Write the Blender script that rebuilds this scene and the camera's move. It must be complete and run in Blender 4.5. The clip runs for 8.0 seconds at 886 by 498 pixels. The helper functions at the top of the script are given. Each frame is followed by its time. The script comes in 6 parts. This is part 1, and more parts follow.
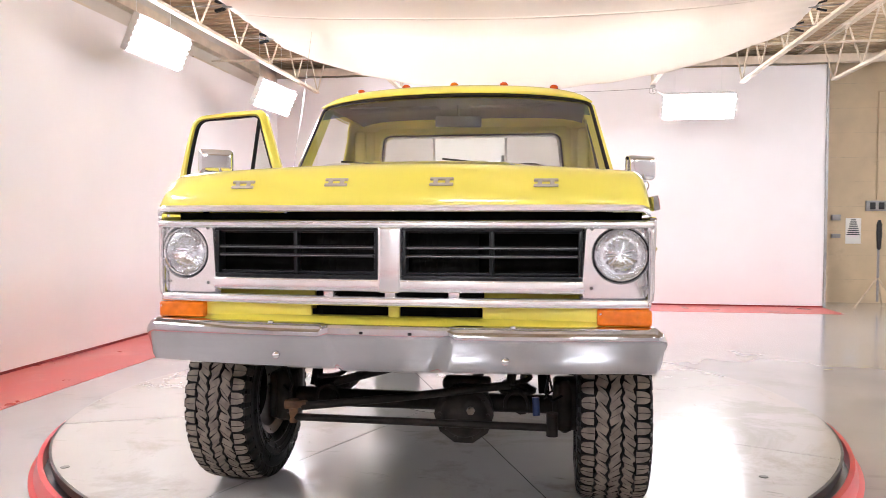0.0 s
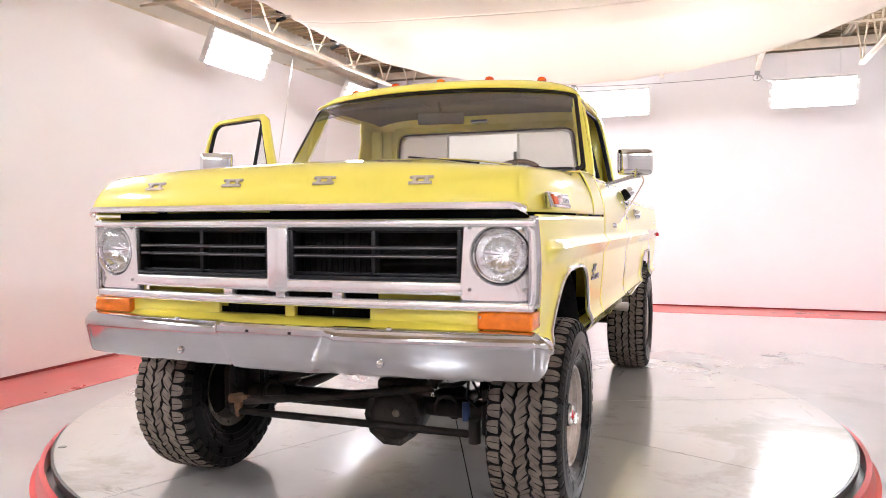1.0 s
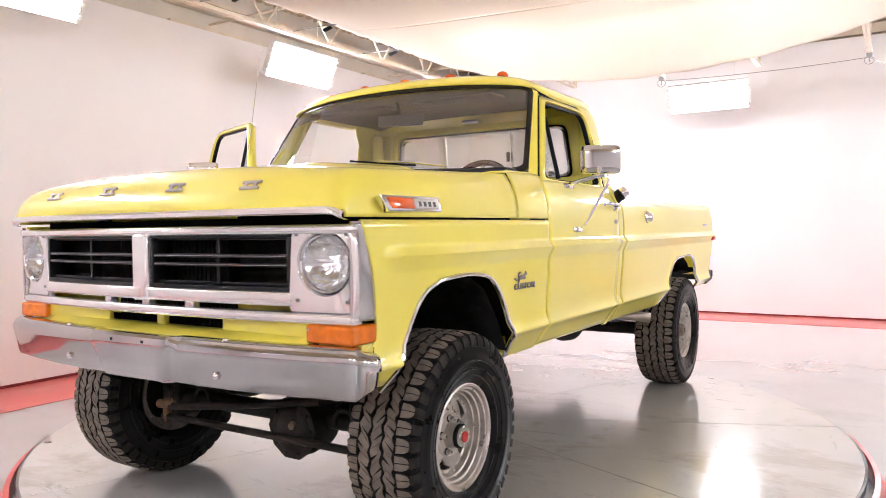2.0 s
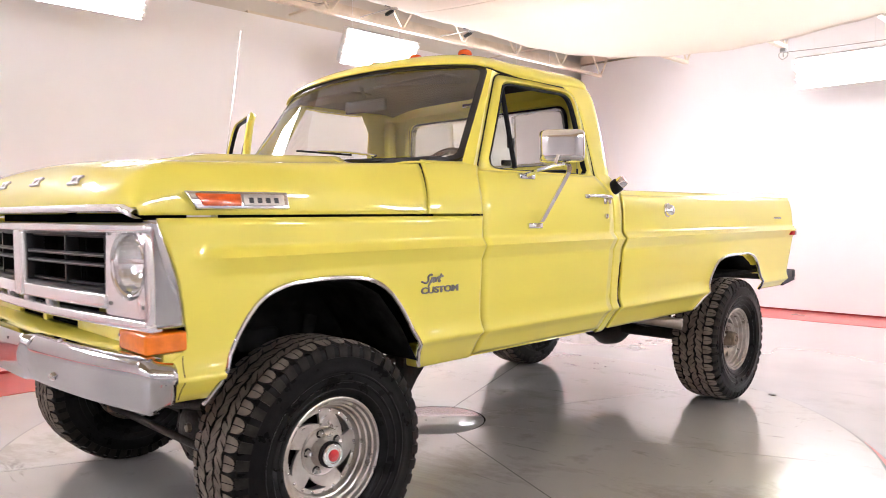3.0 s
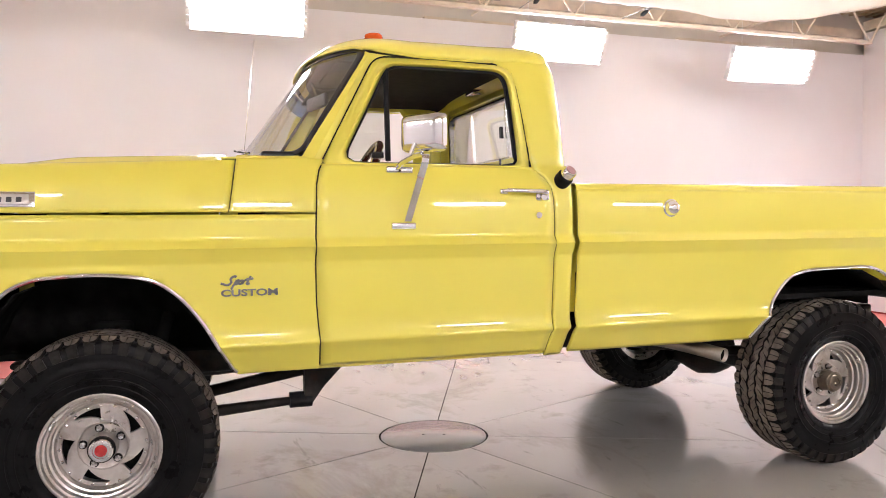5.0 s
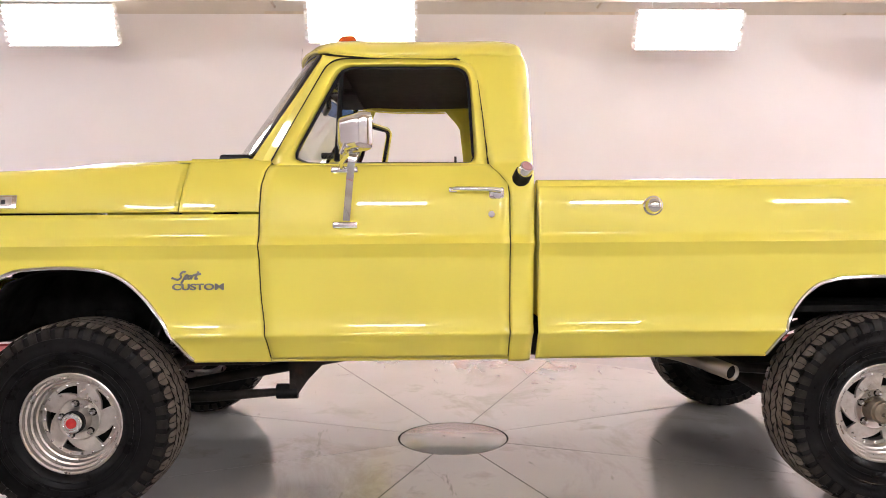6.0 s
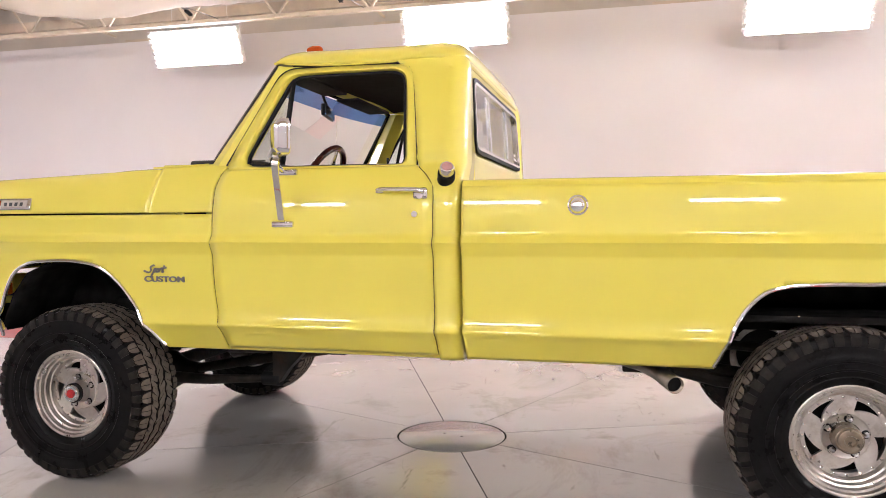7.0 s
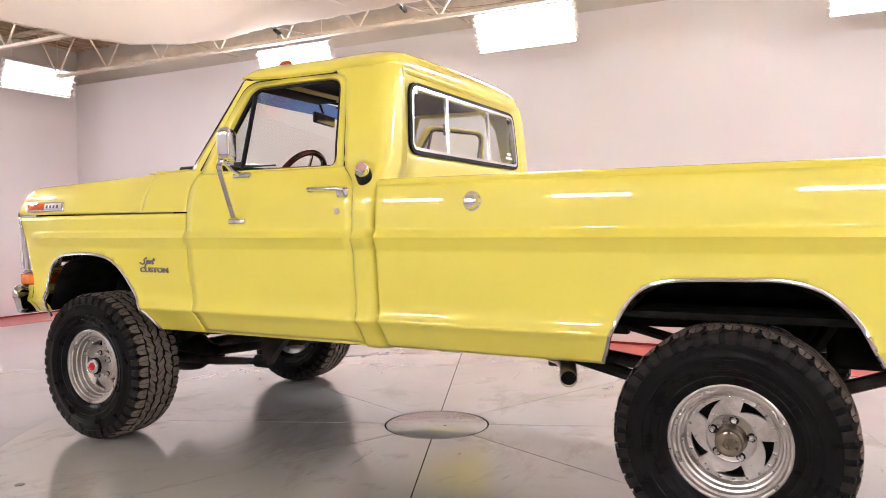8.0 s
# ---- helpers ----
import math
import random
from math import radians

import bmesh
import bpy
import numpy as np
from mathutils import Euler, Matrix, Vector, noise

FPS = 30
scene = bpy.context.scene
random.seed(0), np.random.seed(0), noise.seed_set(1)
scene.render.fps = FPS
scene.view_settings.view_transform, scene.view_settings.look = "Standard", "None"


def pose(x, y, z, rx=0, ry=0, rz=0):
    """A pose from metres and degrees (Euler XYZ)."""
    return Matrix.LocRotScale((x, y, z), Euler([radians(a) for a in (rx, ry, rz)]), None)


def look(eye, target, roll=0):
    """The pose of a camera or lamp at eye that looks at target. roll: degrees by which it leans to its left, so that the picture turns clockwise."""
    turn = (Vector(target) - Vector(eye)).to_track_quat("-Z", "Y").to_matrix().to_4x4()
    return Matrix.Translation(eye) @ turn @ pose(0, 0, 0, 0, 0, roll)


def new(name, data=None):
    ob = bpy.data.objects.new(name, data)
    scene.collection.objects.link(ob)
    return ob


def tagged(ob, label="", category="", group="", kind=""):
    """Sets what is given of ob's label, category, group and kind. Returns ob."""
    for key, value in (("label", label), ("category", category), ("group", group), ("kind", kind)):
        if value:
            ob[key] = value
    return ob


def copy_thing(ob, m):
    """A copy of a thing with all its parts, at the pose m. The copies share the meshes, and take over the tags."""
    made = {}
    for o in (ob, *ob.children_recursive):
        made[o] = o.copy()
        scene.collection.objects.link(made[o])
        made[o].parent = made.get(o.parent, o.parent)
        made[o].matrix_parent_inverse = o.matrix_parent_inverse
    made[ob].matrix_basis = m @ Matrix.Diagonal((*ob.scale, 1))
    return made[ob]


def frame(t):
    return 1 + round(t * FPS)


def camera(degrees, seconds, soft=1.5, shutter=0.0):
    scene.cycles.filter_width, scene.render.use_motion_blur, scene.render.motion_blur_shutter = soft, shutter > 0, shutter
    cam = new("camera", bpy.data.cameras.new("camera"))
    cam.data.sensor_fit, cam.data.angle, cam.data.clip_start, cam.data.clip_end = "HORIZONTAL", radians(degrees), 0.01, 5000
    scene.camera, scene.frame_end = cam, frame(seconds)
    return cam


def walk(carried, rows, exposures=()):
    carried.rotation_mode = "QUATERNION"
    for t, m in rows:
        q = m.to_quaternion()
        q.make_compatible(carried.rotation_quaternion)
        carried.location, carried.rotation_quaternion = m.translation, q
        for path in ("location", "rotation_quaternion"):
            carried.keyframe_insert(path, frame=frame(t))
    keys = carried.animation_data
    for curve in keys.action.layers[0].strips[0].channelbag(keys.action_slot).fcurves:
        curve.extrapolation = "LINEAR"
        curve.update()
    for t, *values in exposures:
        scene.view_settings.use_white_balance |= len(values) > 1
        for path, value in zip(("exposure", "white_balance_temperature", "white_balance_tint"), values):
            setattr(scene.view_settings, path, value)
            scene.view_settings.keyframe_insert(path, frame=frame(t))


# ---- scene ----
cam = camera(62.1, 8.0, soft=0.75, shutter=0.2)
PATH = [
    (0, (0.588, -5.0, 1.36), (0.302, -3.022, 1.29), 0.1),
    (0.5, (1.043, -4.882, 1.358), (0.554, -2.944, 1.289), -0.1),
    (1, (1.521, -4.701, 1.358), (0.838, -2.823, 1.286), -0.2),
    (1.5, (1.972, -4.399, 1.37), (1.102, -2.6, 1.289), -0.1),
    (1.7, (2.152, -4.276, 1.354), (1.21, -2.514, 1.282), -0.3),
    (2.8, (2.941, -3.383, 1.355), (1.608, -1.893, 1.284), -0.8),
    (3, (3.048, -3.176, 1.393), (1.647, -1.751, 1.298), -0.3),
    (3.5, (3.312, -2.703, 1.396), (1.761, -1.443, 1.303), -0.3),
    (4, (3.578, -2.256, 1.384), (1.886, -1.192, 1.302), -0.5),
    (4.5, (3.747, -1.772, 1.362), (1.937, -0.924, 1.291), -0.7),
    (4.7, (3.773, -1.582, 1.372), (1.928, -0.814, 1.294), -0.5),
    (6, (3.963, -0.22, 1.356), (1.966, -0.156, 1.277), -0.4),
    (6.5, (3.961, 0.329, 1.342), (1.974, 0.112, 1.271), -0.4),
    (7, (3.908, 0.888, 1.346), (1.965, 0.417, 1.272), -0.3),
    (7.5, (3.855, 1.424, 1.331), (1.98, 0.732, 1.262), -0.5),
    (8, (3.704, 1.974, 1.314), (1.926, 1.06, 1.248), -0.6),
]
walk(cam, [(t, look(eye, target, roll)) for t, eye, target, roll in PATH], ((0, 0.10, 6250, 8), (3.0, 0.07, 6350, 9), (4.5, 0.05, 6450, 10), (6.0, -0.03, 6500, 10), (7.0, -0.03, 6500, 10), (8.0, 0.0, 6500, 10)))
TUBE_POWER = 82.0
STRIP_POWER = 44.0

# ---- world ----
world = bpy.data.worlds.new("world")
scene.world = world
world.use_nodes = True
world.node_tree.nodes["Background"].inputs[0].default_value = (0.9, 0.93, 1.0, 1)
world.node_tree.nodes["Background"].inputs[1].default_value = 0.05

# ---- materials ----


def mat(name, color, rough=0.5, metal=0.0, coat=0.0, vary=0.12, scale=6.0, bump=0.0, bump_scale=60.0, rough_vary=0.1,
        stain=None, stain_scale=1.5, stain_at=0.6, emit=0.0, spec=0.5, per_object=0.0):
    m = bpy.data.materials.new(name)
    m.use_nodes = True
    nt = m.node_tree
    b = nt.nodes["Principled BSDF"]
    b.inputs["Metallic"].default_value = metal
    b.inputs["Specular IOR Level"].default_value = spec
    b.inputs["Coat Weight"].default_value = coat
    b.inputs["Coat Roughness"].default_value = 0.03
    tc = nt.nodes.new("ShaderNodeTexCoord")
    n1 = nt.nodes.new("ShaderNodeTexNoise")
    n1.inputs["Scale"].default_value = scale
    n1.inputs["Detail"].default_value = 6
    nt.links.new(tc.outputs["Object"], n1.inputs["Vector"])
    ramp = nt.nodes.new("ShaderNodeValToRGB")
    ramp.color_ramp.elements[0].position, ramp.color_ramp.elements[1].position = 0.3, 0.7
    lo = [max(0.0, c * (1 - vary)) for c in color]
    hi = [min(1.0, c * (1 + vary)) for c in color]
    ramp.color_ramp.elements[0].color, ramp.color_ramp.elements[1].color = (*lo, 1), (*hi, 1)
    nt.links.new(n1.outputs["Fac"], ramp.inputs["Fac"])
    out = ramp.outputs["Color"]
    if stain:
        n2 = nt.nodes.new("ShaderNodeTexNoise")
        n2.inputs["Scale"].default_value, n2.inputs["Detail"].default_value, n2.inputs["Roughness"].default_value = stain_scale, 9, 0.65
        nt.links.new(tc.outputs["Object"], n2.inputs["Vector"])
        r2 = nt.nodes.new("ShaderNodeValToRGB")
        r2.color_ramp.elements[0].position, r2.color_ramp.elements[1].position = stain_at, stain_at + 0.18
        r2.color_ramp.elements[0].color, r2.color_ramp.elements[1].color = (0, 0, 0, 1), (1, 1, 1, 1)
        nt.links.new(n2.outputs["Fac"], r2.inputs["Fac"])
        mx = nt.nodes.new("ShaderNodeMix")
        mx.data_type = "RGBA"
        nt.links.new(r2.outputs["Color"], mx.inputs[0])
        nt.links.new(out, mx.inputs[6])
        mx.inputs[7].default_value = (*stain, 1)
        out = mx.outputs[2]
    if per_object:
        oi = nt.nodes.new("ShaderNodeObjectInfo")
        mr = nt.nodes.new("ShaderNodeMapRange")
        mr.inputs[3].default_value, mr.inputs[4].default_value = 1 - per_object, 1 + per_object
        nt.links.new(oi.outputs["Random"], mr.inputs[0])
        hs = nt.nodes.new("ShaderNodeHueSaturation")
        nt.links.new(mr.outputs[0], hs.inputs["Value"])
        nt.links.new(out, hs.inputs["Color"])
        out = hs.outputs["Color"]
    nt.links.new(out, b.inputs["Base Color"])
    rr = nt.nodes.new("ShaderNodeMapRange")
    rr.inputs[3].default_value, rr.inputs[4].default_value = rough * (1 - rough_vary), rough * (1 + rough_vary)
    nt.links.new(n1.outputs["Fac"], rr.inputs[0])
    nt.links.new(rr.outputs[0], b.inputs["Roughness"])
    if bump:
        n3 = nt.nodes.new("ShaderNodeTexNoise")
        n3.inputs["Scale"].default_value, n3.inputs["Detail"].default_value = bump_scale, 4
        nt.links.new(tc.outputs["Object"], n3.inputs["Vector"])
        bp = nt.nodes.new("ShaderNodeBump")
        bp.inputs["Strength"].default_value, bp.inputs["Distance"].default_value = bump, 0.01
        nt.links.new(n3.outputs["Fac"], bp.inputs["Height"])
        nt.links.new(bp.outputs["Normal"], b.inputs["Normal"])
    if emit:
        b.inputs["Emission Color"].default_value = (*color, 1)
        b.inputs["Emission Strength"].default_value = emit
    return m


def glass_mat(name, color, rough=0.0, bump=0.0, bump_scale=40.0, face=0.055):
    """Thin glass: clear in the face, glossy at a slant, alike from both sides."""
    m = bpy.data.materials.new(name)
    m.use_nodes = True
    nt = m.node_tree
    nt.nodes.remove(nt.nodes["Principled BSDF"])
    tr = nt.nodes.new("ShaderNodeBsdfTransparent")
    tr.inputs[0].default_value = (*color, 1)
    gl = nt.nodes.new("ShaderNodeBsdfGlossy")
    gl.inputs["Roughness"].default_value = rough
    lw = nt.nodes.new("ShaderNodeLayerWeight")
    lw.inputs["Blend"].default_value = 0.5
    pw = nt.nodes.new("ShaderNodeMath")
    pw.operation = "POWER"
    pw.inputs[1].default_value = 4.5
    mr = nt.nodes.new("ShaderNodeMapRange")
    mr.inputs[3].default_value, mr.inputs[4].default_value = face, 0.95
    mx = nt.nodes.new("ShaderNodeMixShader")
    nt.links.new(lw.outputs["Facing"], pw.inputs[0])
    nt.links.new(pw.outputs[0], mr.inputs[0])
    nt.links.new(mr.outputs[0], mx.inputs[0])
    nt.links.new(tr.outputs[0], mx.inputs[1])
    nt.links.new(gl.outputs[0], mx.inputs[2])
    if bump:
        tc = nt.nodes.new("ShaderNodeTexCoord")
        wv = nt.nodes.new("ShaderNodeTexWave")
        wv.inputs["Scale"].default_value = bump_scale
        bp = nt.nodes.new("ShaderNodeBump")
        bp.inputs["Strength"].default_value, bp.inputs["Distance"].default_value = bump, 0.01
        nt.links.new(tc.outputs["Object"], wv.inputs["Vector"])
        nt.links.new(wv.outputs["Fac"], bp.inputs["Height"])
        nt.links.new(bp.outputs["Normal"], gl.inputs["Normal"])
    nt.links.new(mx.outputs[0], nt.nodes["Material Output"].inputs["Surface"])
    return m


YELLOW = mat("yellow_paint", (0.845, 0.73, 0.094), 0.40, coat=1.0, vary=0.008, scale=2.0, rough_vary=0.0)
YELLOW.node_tree.nodes["Principled BSDF"].inputs["Coat IOR"].default_value = 1.55
CHROME = mat("chrome", (0.80, 0.80, 0.81), 0.09, metal=1.0, vary=0.04, scale=8.0, rough_vary=0.5)
BUMPER_CHROME = mat("bumper_chrome", (0.56, 0.56, 0.575), 0.085, metal=1.0, vary=0.06, scale=5.0, rough_vary=0.5)
SILVER = mat("brushed_grille_aluminium", (0.92, 0.91, 0.91), 0.20, metal=0.82, vary=0.03, scale=9.0, rough_vary=0.1)
ALLOY = mat("cast_alloy", (0.52, 0.49, 0.455), 0.30, metal=0.9, vary=0.12, scale=25.0, rough_vary=0.3, bump=0.08, stain=(0.36, 0.31, 0.26), stain_scale=11, stain_at=0.52)
BLACK_PLASTIC = mat("black_plastic", (0.008, 0.008, 0.009), 0.35, vary=0.3, scale=30.0, spec=0.3)
BLACK_TRIM = mat("black_rubber_trim_and_gap_shade", (0.010, 0.0095, 0.010), 0.55, vary=0.25, scale=30.0, spec=0.12)
GASKET = mat("glossy_rubber_gasket", (0.012, 0.011, 0.011), 0.24, vary=0.2, scale=20.0, spec=0.6)
MATTE_BLACK = mat("undercoat_and_shade_black", (0.011, 0.0105, 0.010), 0.8, vary=0.4, scale=12.0, bump=0.2, spec=0.0)
LUG = mat("shoulder_and_groove_shade_rubber", (0.018, 0.0155, 0.0135), 0.65, vary=0.4, scale=25.0, bump=0.15, bump_scale=90, spec=0.1)
SIDEWALL = mat("tyre_sidewall", (0.0060, 0.0056, 0.0055), 0.28, vary=0.35, scale=18.0, bump=0.08, bump_scale=120, stain=(0.016, 0.014, 0.0125), stain_scale=9.0, stain_at=0.66, spec=0.07)
TREAD = mat("worn_tread_rubber", (0.158, 0.130, 0.107), 0.8, vary=0.25, scale=22.0, bump=0.25, bump_scale=90, spec=0.1)
GREASY = mat("greasy_iron", (0.020, 0.016, 0.013), 0.55, vary=0.5, scale=14.0, bump=0.35, bump_scale=40, stain=(0.055, 0.026, 0.013), stain_scale=5.0, stain_at=0.6, spec=0.15)
RUST = mat("rusty_fitting", (0.11, 0.052, 0.022), 0.7, vary=0.4, scale=30.0, bump=0.3)
HUB_BROWN = mat("oily_hub_steel", (0.21, 0.17, 0.125), 0.28, metal=0.8, vary=0.35, scale=20.0, bump=0.1)
PIPE = mat("exhaust_steel", (0.30, 0.26, 0.22), 0.32, metal=0.95, vary=0.25, scale=9.0, stain=(0.22, 0.15, 0.10), stain_scale=6, stain_at=0.6)
AMBER = mat("amber_lens", (0.72, 0.17, 0.006), 0.16, coat=0.2, vary=0.15, scale=30.0, bump=0.15, bump_scale=45)
ORANGE_RED = mat("orange_lens", (0.62, 0.085, 0.010), 0.15, coat=0.3, vary=0.12, scale=30.0)
RED_LENS = mat("red_lens", (0.44, 0.014, 0.017), 0.15, coat=0.5, vary=0.1, scale=20.0)
BADGE_GREY = mat("badge_grey", (0.22, 0.21, 0.21), 0.35, metal=0.7, vary=0.1, scale=40.0)
BADGE_DARK = mat("badge_dark", (0.05, 0.05, 0.055), 0.3, metal=0.4, vary=0.1, scale=40.0)
LAMP_GLASS = glass_mat("headlamp_glass", (0.93, 0.95, 0.96), 0.02, face=0.14)
REFLECTOR = mat("lamp_reflector", (0.93, 0.93, 0.94), 0.16, metal=1.0, vary=0.06, scale=40.0, rough_vary=0.3)
NOSE_GREY = mat("dull_nose_metal", (0.50, 0.45, 0.40), 0.4, metal=0.6, vary=0.1, scale=40.0)
GLASS = glass_mat("clear_glass", (0.93, 0.95, 0.93))
SCREEN_GLASS = glass_mat("windscreen_glass", (0.93, 0.94, 0.90), 0.03, face=0.20)
SMOKED = glass_mat("smoked_glass", (0.80, 0.80, 0.78))
PINK = mat("faded_cap_print", (0.55, 0.30, 0.29), 0.4, vary=0.1, scale=40.0)
SEAT = mat("black_vinyl", (0.02, 0.02, 0.022), 0.45, vary=0.2, scale=15.0, bump=0.2, spec=0.2)
HEADLINER = mat("dark_headliner", (0.045, 0.038, 0.038), 0.8, vary=0.2, scale=20.0, bump=0.2, spec=0.1)
WOODRIM = mat("dark_red_wood", (0.07, 0.014, 0.010), 0.2, coat=0.8, vary=0.3, scale=20.0)
WALL_WHITE = mat("white_wall_paint", (0.86, 0.825, 0.83), 0.75, vary=0.02, scale=1.2, bump=0.03, bump_scale=20, rough_vary=0.2)
WALL_UPPER = mat("cream_upper_wall", (0.66, 0.60, 0.53), 0.7, vary=0.06, scale=2.0, bump=0.05)
BEIGE = mat("beige_block_paint", (0.60, 0.47, 0.30), 0.6, vary=0.08, scale=2.5, bump=0.1, stain=(0.45, 0.34, 0.21), stain_scale=2.0, stain_at=0.6)
CEILING_TAN = mat("tan_metal_deck", (0.50, 0.38, 0.24), 0.6, vary=0.15, scale=3.0, stain=(0.28, 0.19, 0.11), stain_scale=1.6, stain_at=0.58)
JOIST = mat("painted_joist_steel", (0.66, 0.56, 0.44), 0.5, vary=0.12, scale=6.0, stain=(0.42, 0.33, 0.24), stain_scale=4, stain_at=0.62)
FLOOR_GREY = mat("grey_epoxy_floor", (0.43, 0.415, 0.415), 0.22, vary=0.04, scale=1.3, rough_vary=0.25, bump=0.006, bump_scale=8, coat=0.8, stain=(0.34, 0.325, 0.32), stain_scale=0.9, stain_at=0.55)
FLOOR_RED = mat("red_floor_paint", (0.56, 0.085, 0.075), 0.3, vary=0.1, scale=1.6, rough_vary=0.3, coat=0.2, stain=(0.62, 0.15, 0.13), stain_scale=2.2, stain_at=0.55)
DARK_RED = mat("dark_red_skirting", (0.20, 0.012, 0.012), 0.5, vary=0.15, scale=6.0)
RED_SKIRT = mat("red_table_skirt", (0.60, 0.035, 0.04), 0.3, vary=0.1, scale=5.0, coat=0.3)
PLATE = mat("turntable_plate_paint", (0.56, 0.535, 0.51), 0.16, vary=0.035, scale=1.8, rough_vary=0.35, bump=0.012, bump_scale=9, coat=1.0, stain=(0.36, 0.33, 0.30), stain_scale=3.4, stain_at=0.60, per_object=0.015, spec=0.8)

for m in (PLATE, FLOOR_GREY):
    m.node_tree.nodes["Principled BSDF"].inputs["Coat Roughness"].default_value = 0.16
    m.node_tree.nodes["Principled BSDF"].inputs["Coat IOR"].default_value = 1.85
BLUE = mat("blue_damper_paint", (0.02, 0.045, 0.14), 0.4, vary=0.2, scale=12.0)


def add_scuffs(m, color, stretch, turn, at, strength):
    """Long thin scuffs and tyre smears over a painted surface."""
    nt = m.node_tree
    b = nt.nodes["Principled BSDF"]
    src = b.inputs["Base Color"].links[0].from_socket
    tc = nt.nodes.new("ShaderNodeTexCoord")
    mp = nt.nodes.new("ShaderNodeMapping")
    mp.inputs["Rotation"].default_value = (0, 0, radians(turn))
    mp.inputs["Scale"].default_value = stretch
    ns = nt.nodes.new("ShaderNodeTexNoise")
    ns.inputs["Scale"].default_value, ns.inputs["Detail"].default_value, ns.inputs["Roughness"].default_value, ns.inputs["Distortion"].default_value = 1.0, 8, 0.7, 0.6
    rp = nt.nodes.new("ShaderNodeValToRGB")
    rp.color_ramp.elements[0].position, rp.color_ramp.elements[1].position = at, at + 0.10
    rp.color_ramp.elements[0].color, rp.color_ramp.elements[1].color = (0, 0, 0, 1), (strength, strength, strength, 1)
    mx = nt.nodes.new("ShaderNodeMix")
    mx.data_type = "RGBA"
    nt.links.new(tc.outputs["Object"], mp.inputs["Vector"])
    nt.links.new(mp.outputs["Vector"], ns.inputs["Vector"])
    nt.links.new(ns.outputs["Fac"], rp.inputs["Fac"])
    nt.links.new(rp.outputs["Color"], mx.inputs[0])
    nt.links.new(src, mx.inputs[6])
    mx.inputs[7].default_value = (*color, 1)
    nt.links.new(mx.outputs[2], b.inputs["Base Color"])


add_scuffs(PLATE, (0.20, 0.18, 0.165), (2.2, 9.0, 1.0), 28, 0.62, 0.75)
add_scuffs(PLATE, (0.24, 0.215, 0.19), (14.0, 3.0, 1.0), -12, 0.65, 0.6)
add_scuffs(PLATE, (0.36, 0.325, 0.29), (0.9, 1.3, 1.0), 0, 0.53, 0.55)
add_scuffs(FLOOR_GREY, (0.30, 0.285, 0.28), (1.2, 6.0, 1.0), 60, 0.62, 0.45)
STEEL_EDGE = mat("dark_steel_edge", (0.09, 0.085, 0.08), 0.4, metal=0.7, vary=0.3, scale=12.0)
FABRIC = mat("white_canopy_cloth", (0.77, 0.71, 0.655), 0.85, vary=0.03, scale=2.0, bump=0.2, bump_scale=6)
nt = FABRIC.node_tree
thin = nt.nodes.new("ShaderNodeBsdfTranslucent")
thin.inputs[0].default_value = (0.80, 0.755, 0.71, 1)
blend = nt.nodes.new("ShaderNodeMixShader")
blend.inputs[0].default_value = 0.64
nt.links.new(nt.nodes["Principled BSDF"].outputs[0], blend.inputs[1])
nt.links.new(thin.outputs[0], blend.inputs[2])
nt.links.new(blend.outputs[0], nt.nodes["Material Output"].inputs["Surface"])
FIXTURE = mat("white_lamp_housing", (0.80, 0.79, 0.78), 0.4, vary=0.03)
TUBE = mat("lit_tube", (0.95, 0.94, 1.0), 0.3, vary=0.0, emit=TUBE_POWER)
TUBE_OLD = mat("aged_lit_tube", (0.95, 0.94, 1.0), 0.3, vary=0.0, emit=TUBE_POWER * 0.035)
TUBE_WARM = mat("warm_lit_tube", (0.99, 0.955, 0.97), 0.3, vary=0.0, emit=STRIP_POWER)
GREY_METAL = mat("grey_metal", (0.30, 0.29, 0.28), 0.4, metal=0.6, vary=0.15, scale=15.0)
PAPER = mat("white_paper", (0.82, 0.80, 0.76), 0.8, vary=0.03)
INK = mat("dark_print", (0.06, 0.06, 0.06), 0.7, vary=0.1)
STAND = mat("worn_tan_stand", (0.50, 0.40, 0.27), 0.6, vary=0.2, scale=10.0)
CABLE = mat("grey_cable", (0.30, 0.28, 0.26), 0.6, vary=0.1)

# ---- mesh helpers ----


def link_mesh(name, bm, material, smooth=40, normals=True):
    if normals:
        bmesh.ops.recalc_face_normals(bm, faces=bm.faces)
    me = bpy.data.meshes.new(name)
    bm.to_mesh(me)
    bm.free()
    me.materials.append(material)
    if smooth:
        me.shade_smooth()
        me.set_sharp_from_angle(angle=radians(smooth))
    return new(name, me)


def part(name, bm, material, parent, label="", thick=0.0, smooth=40, offset=-1.0, normals=True):
    ob = link_mesh(name, bm, material, smooth, normals)
    ob.parent = parent
    ob.matrix_parent_inverse = world_of(parent).inverted()
    if thick:
        md = ob.modifiers.new("thickness", "SOLIDIFY")
        md.thickness, md.offset = thick, offset
    if label:
        ob["label"] = label
    return ob


def world_of(ob):
    m = ob.matrix_basis.copy()
    while ob.parent:
        m = ob.parent.matrix_basis @ ob.matrix_parent_inverse @ m
        ob = ob.parent
    return m


